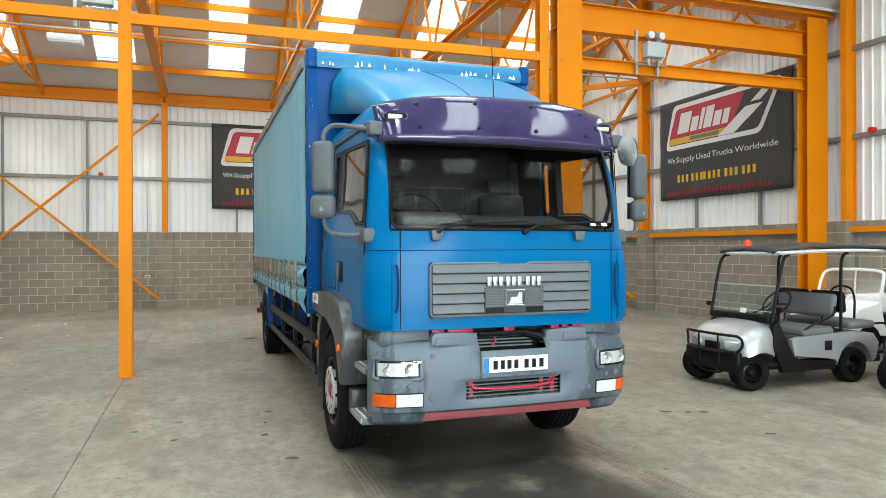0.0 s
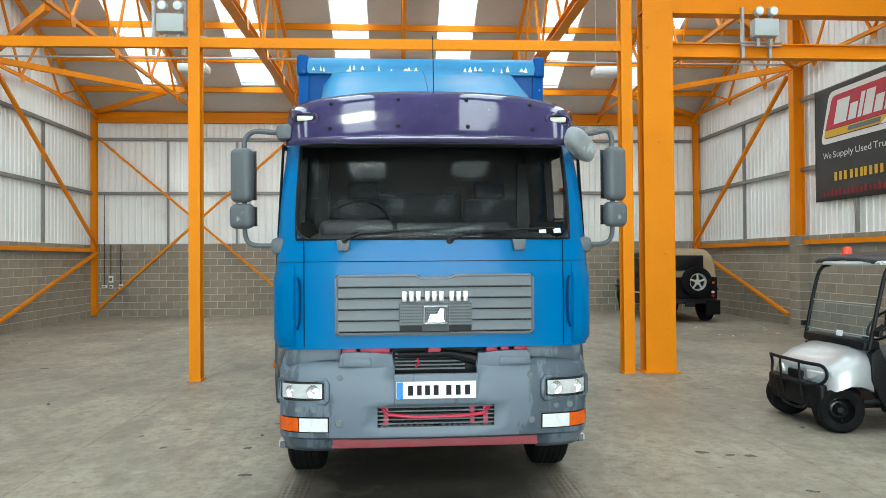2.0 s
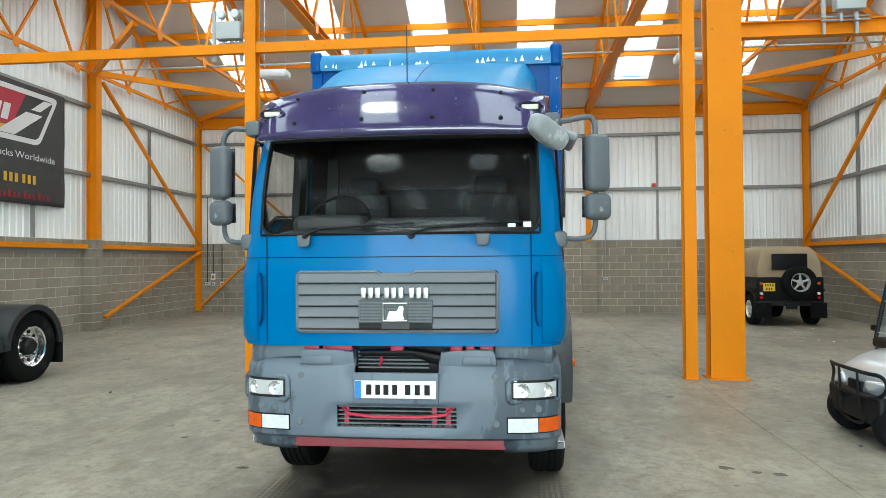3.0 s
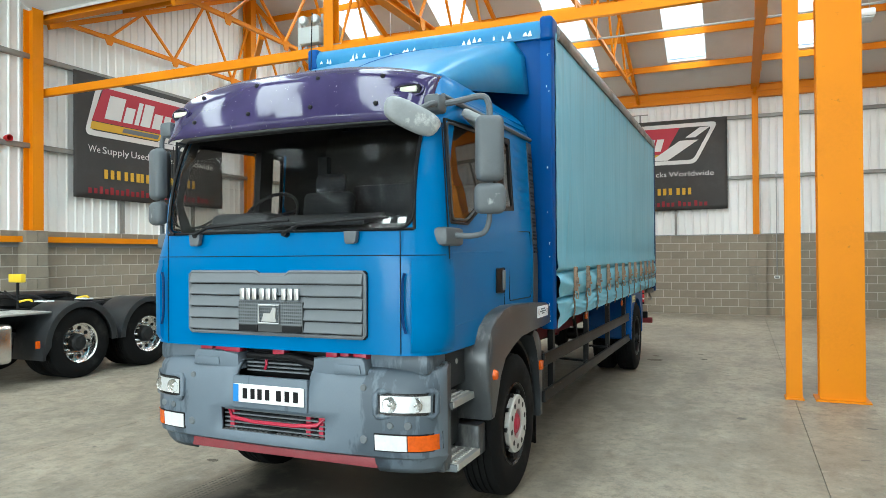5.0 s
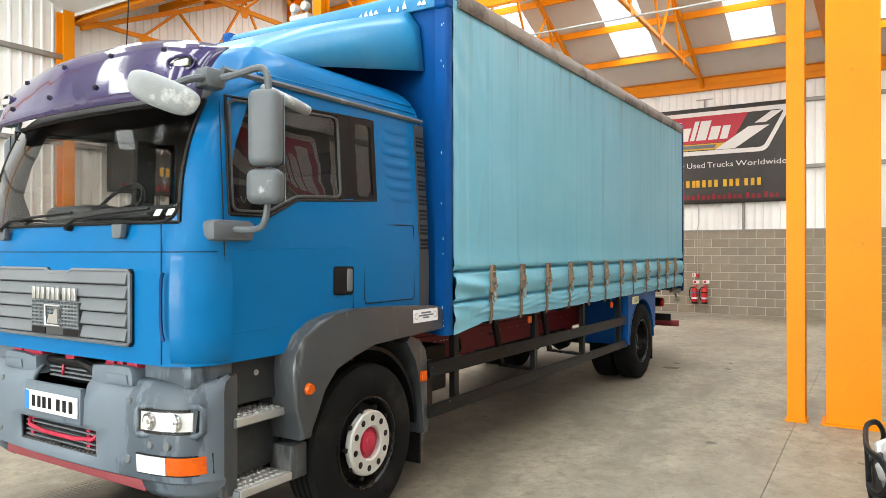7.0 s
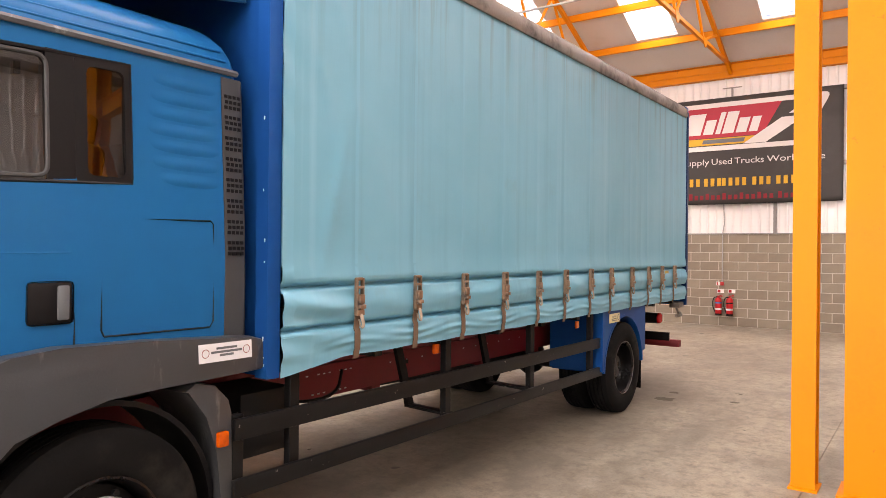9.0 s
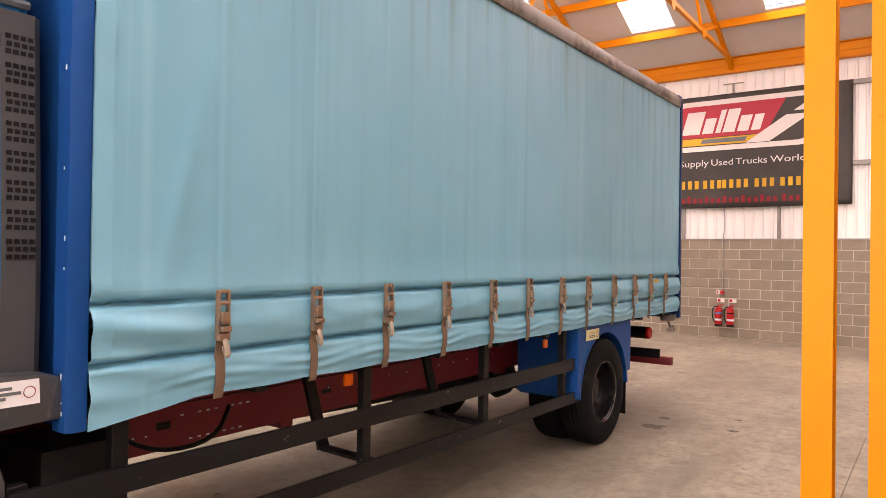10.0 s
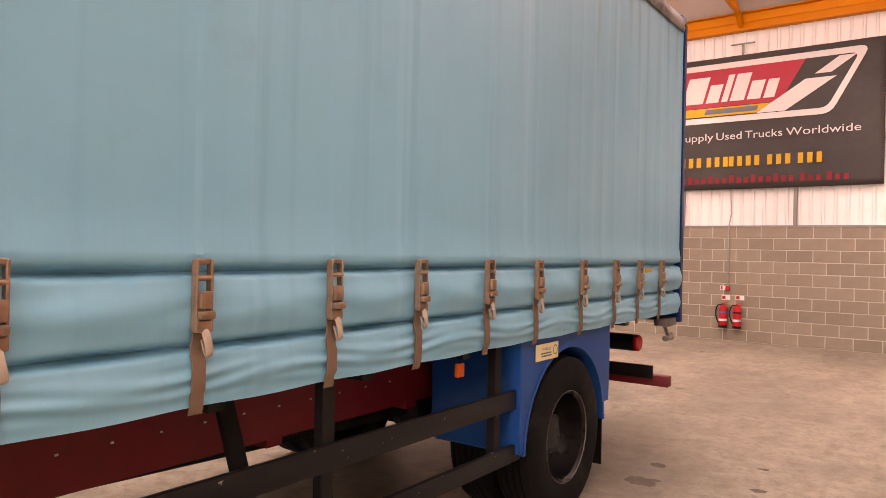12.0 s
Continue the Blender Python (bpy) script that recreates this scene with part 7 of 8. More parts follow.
    part("grab_rail", bm, BLACK, c, "black rear grab rail")
    # steering
    bm = B()
    sweep(bm, [(0.34, -0.24, 0.82), (0.62, -0.24, 1.02)], 0.022, 8)
    m = pose(0.63, -0.24, 1.03, 0, -52, 0)
    sweep(bm, [m @ Vector((0.19 * math.cos(a), 0.19 * math.sin(a), 0)) for a in (2 * math.pi * j / 24 for j in range(25))], 0.014, 6)
    for a in (0.5, 2.6, 4.7):
        sweep(bm, [m @ Vector((0, 0, -0.02)), m @ Vector((0.19 * math.cos(a), 0.19 * math.sin(a), 0))], 0.013, 6)
    part("steering_wheel", bm, BLACK, c)
    # canopy, posts and windscreen
    for s in (1, -1):
        part("canopy_post", sweep(B(), smooth_path([(0.26, s * 0.52, 0.82), (0.40, s * 0.53, 1.45), (0.46, s * 0.52, 1.62), (0.56, s * 0.50, 1.64)]), 0.020, 8), BLACK, c)
        part("canopy_post", sweep(B(), smooth_path([(1.42, s * 0.50, 0.66), (1.42, s * 0.50, 1.50), (1.46, s * 0.50, 1.64), (1.56, s * 0.48, 1.66)]), 0.020, 8), BLACK, c)
        part("wing_mirror", box_at(B(), pose(0.30, s * 0.60, 0.98), 0.04, 0.08, 0.06, 0.01), BLACK, c)
    bm = B()
    rings = []
    for x, zz, hw in ((0.36, 1.665, 0.46), (0.42, 1.70, 0.54), (0.9, 1.74, 0.57), (1.5, 1.745, 0.57), (2.1, 1.73, 0.56), (2.35, 1.70, 0.53), (2.40, 1.68, 0.48)):
        rings.append([(x, hw * t, zz + 0.035 * (1 - t * t) + 0.005 * math.cos(t * 12) * (1 - t * t)) for t in [-1 + 2 * k / 16 for k in range(17)]])
    loft(bm, rings, closed=False)
    cp = part("canopy", bm, CANOPY, c, "black moulded canopy", angle=50)
    m = cp.modifiers.new("wall", "SOLIDIFY")
    m.thickness, m.offset = 0.03, 0
    part("canopy_edge", sweep(B(), smooth_path([(0.40, -0.53, 1.665), (1.4, -0.575, 1.70), (2.36, -0.53, 1.675), (2.42, 0, 1.67), (2.36, 0.53, 1.675), (1.4, 0.575, 1.70), (0.40, 0.53, 1.665), (0.35, 0, 1.655), (0.40, -0.53, 1.665)]), 0.024, 6), PALEEDGE, cp)
    m = pose(0.31, 0, 1.04, 0, 13, 0)
    bm = B()
    loft(bm, [[m @ Vector((0.02 * math.cos(3.0 * t), t, z)) for z in (-0.22, 0.0, 0.22)] for t in (-0.51, -0.3, -0.1, 0.1, 0.3, 0.51)], closed=False)
    gl = part("windscreen", bm, CLEARPLASTIC, c, "clear scratched half windscreen")
    for z in (-0.22, -0.10, 0.22):
        part("windscreen_edge", sweep(B(), [m @ Vector((0.02 * math.cos(3.0 * t), t, z)) for t in (-0.51, -0.3, -0.1, 0.1, 0.3, 0.51)], 0.005, 6), PALEEDGE, c)
    gl.visible_shadow = False
    part("windscreen_label", box_at(B(), pose(0.30, -0.02, 0.93, 0, 13, 0), 0.004, 0.10, 0.06), PAPER, c)
    # beacon
    bm = box(B(), 0.40, 0.52, 0.0, 0.14, 1.665, 1.73, 0.01)
    bc = part("beacon_base", bm, GREYBOX, c)
    part("beacon", lathe(B(), [(0.055, 1.73), (0.055, 1.75), (0.048, 1.765), (0.042, 1.82), (0.03, 1.835), (0.001, 1.84)], 20, "z", (0.46, 0.07, 0)), BEACONRED, bc, "orange-red flashing beacon")
    # the nose is short and blunt
    for ob in c.children:
        if ob.name.split(".")[0] in ("front_cowl", "cowl_base", "headlamp", "lower_bumper", "nose_panel", "bull_bar"):
            for v in ob.data.vertices:
                if v.co.x < 0.3:
                    v.co.x = 0.3 - (0.3 - v.co.x) * 0.80
    return c


BEACONRED = surface("beacon_red", (0.70, 0.05, 0.015), 0.2, var=0.05, scale=8, fine=0, bump=0)
cart = golf_cart(pose(6.33, 7.22, 0, 0, 0, 1.0))
copy_thing(cart, pose(7.85, 5.62, 0, 0, 0, 0))

# ---------------------------------------------------------------- white utility vehicle behind the carts
uv = thing("utility_vehicle", "small white utility vehicle with a framed windscreen", "utility vehicle", pose(9.72, 8.55, 0, 0, 0, 2))
for x, y, s in ((0.0, -0.5, -1), (0.0, 0.5, 1), (1.5, -0.5, -1), (1.5, 0.5, 1)):
    small_wheel(uv, pose(x, y, 0.27), 0.27, 0.2, s, BLACK)
bm = B()
prism(bm, [(-0.35, 0.35), (-0.35, 0.62), (-0.20, 0.78), (0.30, 0.88), (0.34, 0.40), (1.9, 0.40), (1.9, 0.34)], "y", -0.58, 0.58, 0.03)
part("body", bm, WHITE, uv, "white plastic body", angle=40)
part("load_bed", box(B(), 0.95, 1.95, -0.58, 0.58, 0.62, 0.92, 0.03), WHITE, uv)
bm = B()
for s in (1, -1):
    sweep(bm, smooth_path([(0.26, s * 0.56, 0.86), (0.36, s * 0.56, 1.25), (0.44, s * 0.50, 1.36), (0.44, 0, 1.37)]), 0.024, 8)
sweep(bm, [(0.44, -0.02, 1.365), (0.42, 0, 0.88)], 0.014, 6)
part("screen_frame", bm, WHITE, uv, "white tubular screen frame")
bm = B()
loft(bm, [[(0.27, y, 0.88), (0.42, y, 1.34)] for y in (-0.52, 0.52)], closed=False)
gl = part("screen", bm, CLEARPLASTIC, uv)
gl.visible_shadow = False
part("seat", box(B(), 0.5, 0.9, -0.5, 0.5, 0.55, 0.68, 0.04, 3), BLACK, uv)

# ---------------------------------------------------------------- tractor unit chassis, nose toward -y
tu = thing("tractor_unit", "rear of a tractor unit with polished wheels and fifth wheel", "tractor unit", pose(-5.05, 8.40, 0))


def truck_wheel(parent, at, s, polished):
    w = part("wheel", wheel_tyre(B(), 0, 0, 0, 0.505, 0.29, s), RUBBER, parent, at=at)
    if polished:
        part("rim", lathe(B(), [(0.29, s * 0.125), (0.285, s * 0.135), (0.268, s * 0.12), (0.262, s * 0.03), (0.22, s * 0.02), (0.12, s * 0.01), (0.10, s * 0.06), (0.001, s * 0.07)], 36), CHROME, w, "polished alloy rim")
        bm = B()
        for i in range(10):
            k = 2 * math.pi * i / 10
            lathe(bm, [(0.001, s * 0.028), (0.026, s * 0.03), (0.03, s * 0.02)], 12, "x", (0, 0.215 * math.cos(k), 0.215 * math.sin(k)))
        part("hand_hole", bm, BLACK, w)
        part("hub_cap", lathe(B(), [(0.13, s * 0.02), (0.12, s * 0.10), (0.09, s * 0.13), (0.001, s * 0.135)], 24), FRAMEBLK, w)
        nuts(w, CHROME, s * 0.02, 0.165, 10, 0.016, s, 0.045)
    return w


for k, y in enumerate((0.0, 1.25)):
    for s in (1, -1):
        truck_wheel(tu, pose(s * 1.05, y, 0.50), s, True)
        truck_wheel(tu, pose(s * 0.73, y, 0.50), s, False)
    bm = B()
    sweep(bm, [(-0.9, y, 0.5), (0.9, y, 0.5)], 0.10, 12)
    part("axle", bm, FRAMEBLK, tu)
    for s in (1, -1):
        out = [(y + 0.60 * math.cos(a), 0.50 + 0.60 * math.sin(a)) for a in (math.pi * (1 - j / 16) for j in range(17))]
        inn = [(y + 0.575 * math.cos(a), 0.50 + 0.575 * math.sin(a)) for a in (math.pi * (1 - j / 16) for j in range(17))]
        if k == 0:
            out = [(y - 0.62, 0.32)] + out
            inn = [(y - 0.59, 0.32)] + inn
        bm = B()
        prism(bm, out + inn[::-1], "x", s * 0.60, s * 1.24, 0.006)
        lip = [(p[0], p[1]) for p in out] + [(y + 0.50 * math.cos(a), 0.50 + 0.52 * math.sin(a)) for a in (math.pi * j / 16 for j in range(17))]
        prism(bm, lip, "x", s * 1.215, s * 1.235)
        part("mudguard", bm, STEPBLK, tu, "dark grey plastic mudguard", angle=40)
for s in (1, -1):
    part("mud_flap", box(B(), *sorted((s * 0.65, s * 1.2)), 1.86, 1.90, 0.18, 0.52, 0.01), RUBBER, tu)
    part("side_marker", box(B(), *sorted((s * 1.20, s * 1.23)), -0.72, -0.66, 0.50, 0.60, 0.008), AMBER, tu, "amber side marker lamp")
    part("chassis_rail", box(B(), *sorted((s * 0.36, s * 0.44)), -3.0, 1.95, 0.72, 1.0, 0.01), FRAMEBLK, tu)
    bm = box(B(), *sorted((s * 0.52, s * 1.17)), -2.2, -0.98, 0.34, 0.86, 0.07, 4)
    tk = part("fuel_tank", bm, CHROME, tu, "polished aluminium fuel tank")
    for y in (-1.95, -1.25):
        part("tank_strap", box(B(), *sorted((s * 0.50, s * 1.182)), y - 0.035, y + 0.035, 0.325, 0.875, 0.07, 4), BLACK, tk)
    part("rear_lamp", box(B(), *sorted((s * 0.55, s * 1.1)), 1.95, 2.0, 0.62, 0.76, 0.01), REDLENS, tu)
bm = box(B(), -0.55, 1.14, -2.3, -0.42, 0.955, 0.985, 0.006, 1)
cw = part("catwalk", bm, ALU, tu, "aluminium tread plate catwalk")
bm = B()
for i in range(16):
    for j in range(16):
        bar(bm, (-0.45 + i * 0.10, -2.2 + j * 0.11, 0.987), (-0.41 + i * 0.10, -2.16 + j * 0.11, 0.987), 0.012, 0.005)
tagged(part("tread_pattern", bm, ALU, cw, angle=0), kind="stuff")
bm = lathe(B(), [(0.001, 1.20), (0.46, 1.20), (0.50, 1.185), (0.50, 1.14), (0.46, 1.13), (0.001, 1.13)], 36, "z", (0, 0.15, 0))
part("fifth_wheel", bm, BLACK, tu, "greasy black fifth wheel plate")
part("fifth_wheel_base", box(B(), -0.45, 0.45, -0.15, 0.5, 1.0, 1.13, 0.03), FRAMEBLK, tu)
for x in (-0.35, 0.35):
    part("coupling_horn", prism(B(), [(0.3, 1.14), (1.0, 0.98), (1.0, 1.02), (0.3, 1.20)], "x", x - 0.1, x + 0.1), BLACK, tu)
part("mudguard_bridge", box(B(), -0.62, 0.62, 0.35, 0.90, 1.0, 1.04, 0.01), STEPBLK, tu)
for y in (-0.3, 0.35):
    part("paper_tag", box(B(), 0.72, 0.98, y - 0.08, y + 0.04, 1.10, 1.12, 0.004, 1), PAPER, tu)
for y in (-0.62, 0.28):
    part("yellow_connector", sweep(B(), smooth_path([(0.75, y, 1.12), (0.85, y + 0.08, 1.15), (0.98, y + 0.02, 1.13)]), 0.016, 6), YELLOW, tu, "yellow plastic air-line connector")
# work lamp on a stalk behind the catwalk
bm = sweep(B(), [(0.55, -0.50, 1.0), (0.55, -0.50, 1.38)], 0.02, 8)
part("lamp_stalk", bm, BLACK, tu)
part("work_lamp", box(B(), 0.42, 0.68, -0.55, -0.47, 1.38, 1.50, 0.012), YELLOW, tu, "yellow box on a stalk")
bm = B()
sweep(bm, smooth_path([(0.2, -0.45, 1.25), (0.5, -0.55, 1.18), (0.7, -0.4, 1.22), (0.9, -0.3, 1.1)]), 0.014, 6)
sweep(bm, smooth_path([(0.0, -0.5, 1.15), (0.3, -0.6, 1.28), (0.6, -0.5, 1.10)]), 0.014, 6)
part("suzi_hose", bm, BLACK, tu, "coiled black air line")

# ---------------------------------------------------------------- off-road vehicle, tail toward -y
jp = thing("off_road_vehicle", "black short off-road vehicle with a tan canvas hood", "off-road car", pose(9.70, 18.20, 0, 0, 0, 1.5))
for x, y, s in ((-0.70, 0.52, -90), (0.70, 0.52, 90), (-0.70, 2.80, -90), (0.70, 2.80, 90)):
    small_wheel(jp, pose(x, y, 0.39, 0, 0, s), 0.39, 0.24, -1, SILVER, spokes=5, rim_label="silver five-spoke rim")
bm = B()
arch_r = [(0.52 + 0.45 * math.cos(a), 0.42 + 0.45 * math.sin(a)) for a in (math.pi - math.pi * k / 8 for k in range(9))]
arch_f = [(2.80 + 0.45 * math.cos(a), 0.42 + 0.45 * math.sin(a)) for a in (math.pi - math.pi * k / 8 for k in range(9))]
pts = [(0.0, 0.55), (0.05, 0.48)] + arch_r + arch_f + [(3.30, 0.48), (3.34, 0.60), (3.34, 1.05), (2.25, 1.12), (2.22, 1.20), (0.0, 1.20)]
for s in (1, -1):
    bm = B()
    prism(bm, pts, "x", s * 0.72, s * 0.80, 0.012)
    part("body_side", bm, JEEPBLK, jp, "black body side", angle=40)
part("body_tub", box(B(), -0.74, 0.74, 0.02, 2.22, 0.55, 1.18, 0.02), JEEPBLK, jp)
part("bonnet", box(B(), -0.74, 0.74, 2.2, 3.32, 0.60, 1.10, 0.05, 3), JEEPBLK, jp)
bm = B()
rings = []
for y, zt, hw in ((0.02, 1.20, 0.79), (0.03, 1.62, 0.78), (0.08, 1.88, 0.73), (0.16, 1.955, 0.70), (1.2, 1.97, 0.70), (2.15, 1.93, 0.69), (2.28, 1.90, 0.68)):
    ring = []
    for k in range(13):
        a = math.pi * k / 12
        cx = math.copysign(abs(math.cos(a)) ** 0.30, math.cos(a))
        ring.append((hw * cx * (1.0 if k in (0, 12) else 0.98), y + 0.012 * math.sin(k * 2.1), 1.20 + (zt - 1.20) * (math.sin(a) ** 0.32 if 0 < k < 12 else 0)))
    rings.append(ring)
loft(bm, rings, closed=True)
part("canvas_hood", bm, TAN, jp, "tan canvas hood", angle=50)
part("rear_window", box(B(), -0.42, 0.42, -0.012, 0.03, 1.38, 1.78, 0.01), BLACK, jp, "clear plastic window in the hood")
part("windscreen", box_at(B(), pose(0, 2.30, 1.50, -8, 0, 0), 1.38, 0.03, 0.62, 0.01), BLACK, jp)
for s in (1, -1):
    bm = B()
    prism(bm, [(1.30, 1.18), (2.24, 1.18), (2.16, 1.80), (2.08, 1.86), (1.40, 1.88), (1.32, 1.82)], "x", s * 0.70, s * 0.812, 0.02)
    dr = part("door_top", bm, JEEPBLK, jp, "black upper door frame", angle=40)
    part("side_window", box(B(), *sorted((s * 0.806, s * 0.818)), 1.40, 2.06, 1.30, 1.74, 0.01), SIDEGLASS, dr)
    part("body_stripe", box(B(), *sorted((s * 0.797, s * 0.806)), 1.05, 2.30, 0.72, 0.755), SILVER, jp, "pale side stripe")
    part("rear_flap", box(B(), *sorted((s * 0.46, s * 0.85)), -0.06, -0.04, 0.20, 0.58, 0.008), RUBBER, jp)
    for z, mat in ((0.70, REDLENS), (0.80, WHITELENS), (1.05, AMBER)):
        part("rear_lamp", lathe(B(), [(0.001, -0.03), (0.032, -0.028), (0.036, 0.02)], 14, "y", (s * 0.68, 0, z)), mat, jp, "small round rear lamp")
    part("wheel_spat", box(B(), *sorted((s * 0.80, s * 0.87)), 0.08, 0.98, 0.84, 0.90, 0.015), BLACK, jp)
    part("wheel_spat", box(B(), *sorted((s * 0.80, s * 0.87)), 2.36, 3.26, 0.84, 0.90, 0.015), BLACK, jp)
part("rear_crossmember", box(B(), -0.78, 0.78, -0.05, 0.05, 0.50, 0.62, 0.01), FRAMEBLK, jp)
part("tow_bracket", box(B(), -0.12, 0.12, -0.14, -0.03, 0.42, 0.56, 0.01), FRAMEBLK, jp)
pl = part("number_plate", box(B(), -0.64, -0.36, -0.03, -0.018, 0.86, 1.06, 0.004, 1), YELLOW, jp, "yellow number plate with plain dark bars")
for z in (0.975, 0.885):
    for k in range(4 if z > 0.9 else 3):
        x = -0.605 + k * 0.058 + (0 if z > 0.9 else 0.03)
        part("plate_bar", box(B(), x, x + 0.026, -0.035, -0.029, z + 0.004, z + 0.058), BLACK, pl)
small_wheel(jp, pose(0.16, -0.14, 1.08), 0.40, 0.24, -1, SILVER, tyre_name="spare_wheel", spokes=5, rim_label="silver five-spoke rim")

# ---------------------------------------------------------------- emergency twin spot units
def twin_spot(at):
    t = thing("emergency_light", "grey twin-spot emergency light with conduit clamps", "emergency light", at, "emergency lights")
    part("battery_case", box(B(), -0.19, 0.19, -0.08, 0.08, -0.13, 0.13, 0.012), GREYBOX, t, "grey battery case")
    for s in (-0.11, 0.11):
        bm = sweep(B(), [(s, -0.02, 0.15), (s, -0.02, 0.20)], 0.012, 8)
        hd = part("spot_bracket", bm, GREYBOX, t)
        part("spot_head", lathe(B(), [(0.03, 0.05), (0.065, 0.02), (0.07, -0.03), (0.066, -0.06), (0.001, -0.065)], 20, "y", (s, -0.02, 0.245)), GREYBOX, t)
        part("spot_lens", lathe(B(), [(0.058, -0.07), (0.001, -0.078)], 20, "y", (s, -0.02, 0.245)), WHITELENS, t, "clear spot lens")
    bm = B()
    for z in (-0.19, -0.24):
        sweep(bm, [(-0.34, 0.07, z), (0.30, 0.07, z)], 0.014, 8)
    for x in (-0.1, 0.1):
        box(bm, x - 0.02, x + 0.02, 0.0, 0.05, -0.27, -0.15)
    part("conduit_clamp", bm, PIPE, t)
    for x in (-0.29, 0.14):
        part("strut", box(B(), x - 0.02, x + 0.02, 0.088, 0.142, -0.42, 0.36), PIPE, t, "galvanised strut channel")
    return t


sp1 = twin_spot(pose(-1.25, 10.40, 5.16))
copy_thing(sp1, pose(7.58, 10.34, 5.20, 0, 0, 0))
solo("spot_bracket_arm", box(B(), -1.45, -0.78, 10.48, 10.52, 4.96, 5.02), PIPE, "grey strut channel on the post", "bracket", at=None)

# ---------------------------------------------------------------- hanging lamps
for x, y, z in ((-2.57, 16.1, 6.02), (6.82, 15.85, 5.98)):
    lp = thing("hanging_lamp", "white box lamp hung under the trusses", "ceiling lamp", pose(x, y, z), "hanging lamps")
    part("lamp_body", box(B(), -0.32, 0.32, -0.20, 0.20, -0.02, 0.12, 0.02), LAMPWHITE, lp)
    part("diffuser", box(B(), -0.30, 0.30, -0.18, 0.18, -0.05, -0.018, 0.01), WHITELENS, lp)
    for sx_ in (-0.25, 0.25):
        part("hanger", sweep(B(), [(sx_, 0, 0.12), (sx_, 0, roof_z(y, 0) - z - 0.01)], 0.006, 6), PIPE, lp)
solo("cable_tray", sweep(B(), [(LEFT + 0.3, 16.1, 6.30), (RIGHT - 0.3, 16.1, 6.30)], 0.022, 8), PIPE,
     "thin grey lighting conduit under the trusses", "conduit", kind="structure")

# ---------------------------------------------------------------- wall fittings
yw = BACK
for x, tall in ((1.93, 0.46), (2.19, 0.44)):
    ex = thing("fire_extinguisher", "red fire extinguisher hung on the block wall", "fire extinguisher", pose(x, yw - 0.09, 0.29), "fire extinguishers")
    part("cylinder", lathe(B(), [(0.001, 0.0), (0.07, 0.0), (0.078, 0.02), (0.078, 0.34), (0.06, 0.39), (0.025, 0.41), (0.022, 0.43)], 24, "z"), SIGNRED, ex)
    part("label_band", lathe(B(), [(0.0795, 0.10), (0.0795, 0.145)], 24, "z"), PAPER, ex, "white label band")
    part("label_band", lathe(B(), [(0.0795, 0.26), (0.0795, 0.29)], 24, "z"), PLATEBLUE if x < 2.0 else BLACK, ex)
    part("base_ring", lathe(B(), [(0.076, -0.03), (0.079, -0.03), (0.079, 0.015)], 24, "z"), BLACK, ex)
    bm = box(B(), -0.02, 0.02, -0.05, 0.03, 0.42, 0.45, 0.005)
    sweep(bm, [(0.0, 0.0, 0.44), (0.10, -0.02, 0.47)], 0.010, 6)
    sweep(bm, [(0.0, 0.0, 0.43), (0.10, -0.02, 0.43)], 0.009, 6)
    part("lever", bm, SIGNRED, ex)
    part("hose", sweep(B(), smooth_path([(-0.01, -0.02, 0.42), (-0.12, -0.02, 0.40), (-0.14, 0.0, 0.18), (-0.07, -0.02, 0.04)]), 0.012, 8), BLACK, ex)
    part("hook", box(B(), -0.02, 0.02, 0.05, 0.09, 0.34, 0.40), PIPE, ex)
for x, z, w in ((1.96, 0.845, 0.16), (2.22, 0.85, 0.16), (1.90, 1.03, 0.09)):
    sg = solo("safety_sign", box(B(), x - w / 2, x + w / 2, yw - 0.012, yw - 0.002, z - 0.045, z + 0.045), WHITE, "small white safety sign with red symbol", "sign", "safety signs")
    part("red_symbol", box(B(), x - w / 2 + 0.012, x - 0.005, yw - 0.015, yw - 0.011, z - 0.032, z + 0.032), SIGNRED, sg)
solo("call_point", box(B(), 1.955, 2.04, yw - 0.055, yw, 0.985, 1.075, 0.012), SIGNRED, "red fire alarm call point on the wall", "call point")
bm = sweep(B(), [(1.995, yw - 0.02, 1.075), (1.995, yw - 0.02, 2.24), (2.03, yw - 0.0, 2.5), (2.01, yw - 0.0, 2.98)], 0.012, 8)
solo("conduit", bm, PIPE, "thin galvanised conduit down the block wall", "conduit", "conduits")
for x, z0, h, w in ((-7.10, 0.90, 0.09, 0.15), (-6.90, 1.07, 0.21, 0.13), (-6.89, 0.88, 0.11, 0.10), (-6.60, 0.88, 0.13, 0.12), (-1.46, 0.90, 0.08, 0.15), (5.79, 1.02, 0.08, 0.15)):
    so = solo("socket_box", box(B(), x - w / 2, x + w / 2, yw - 0.06, yw, z0, z0 + h, 0.012), LAMPWHITE, "white electrical socket box on the block wall", "socket", "sockets")
    part("socket_face", box(B(), x - w * 0.3, x + w * 0.3, yw - 0.064, yw - 0.059, z0 + h * 0.25, z0 + h * 0.7), DARKGREY, so)
for x, z, top in ((-7.10, 0.99, 3.8), (-6.90, 1.28, 2.25), (-6.60, 1.01, 2.25), (-1.46, 0.98, 3.8), (5.79, 1.10, 3.95)):
    bm = sweep(B(), [(x, yw - 0.045, z), (x, yw - 0.045, top)], 0.012, 8)
    solo("conduit", bm, PIPE if abs(x) < 6 else BLACK, "thin conduit up the block wall", "conduit", "conduits")
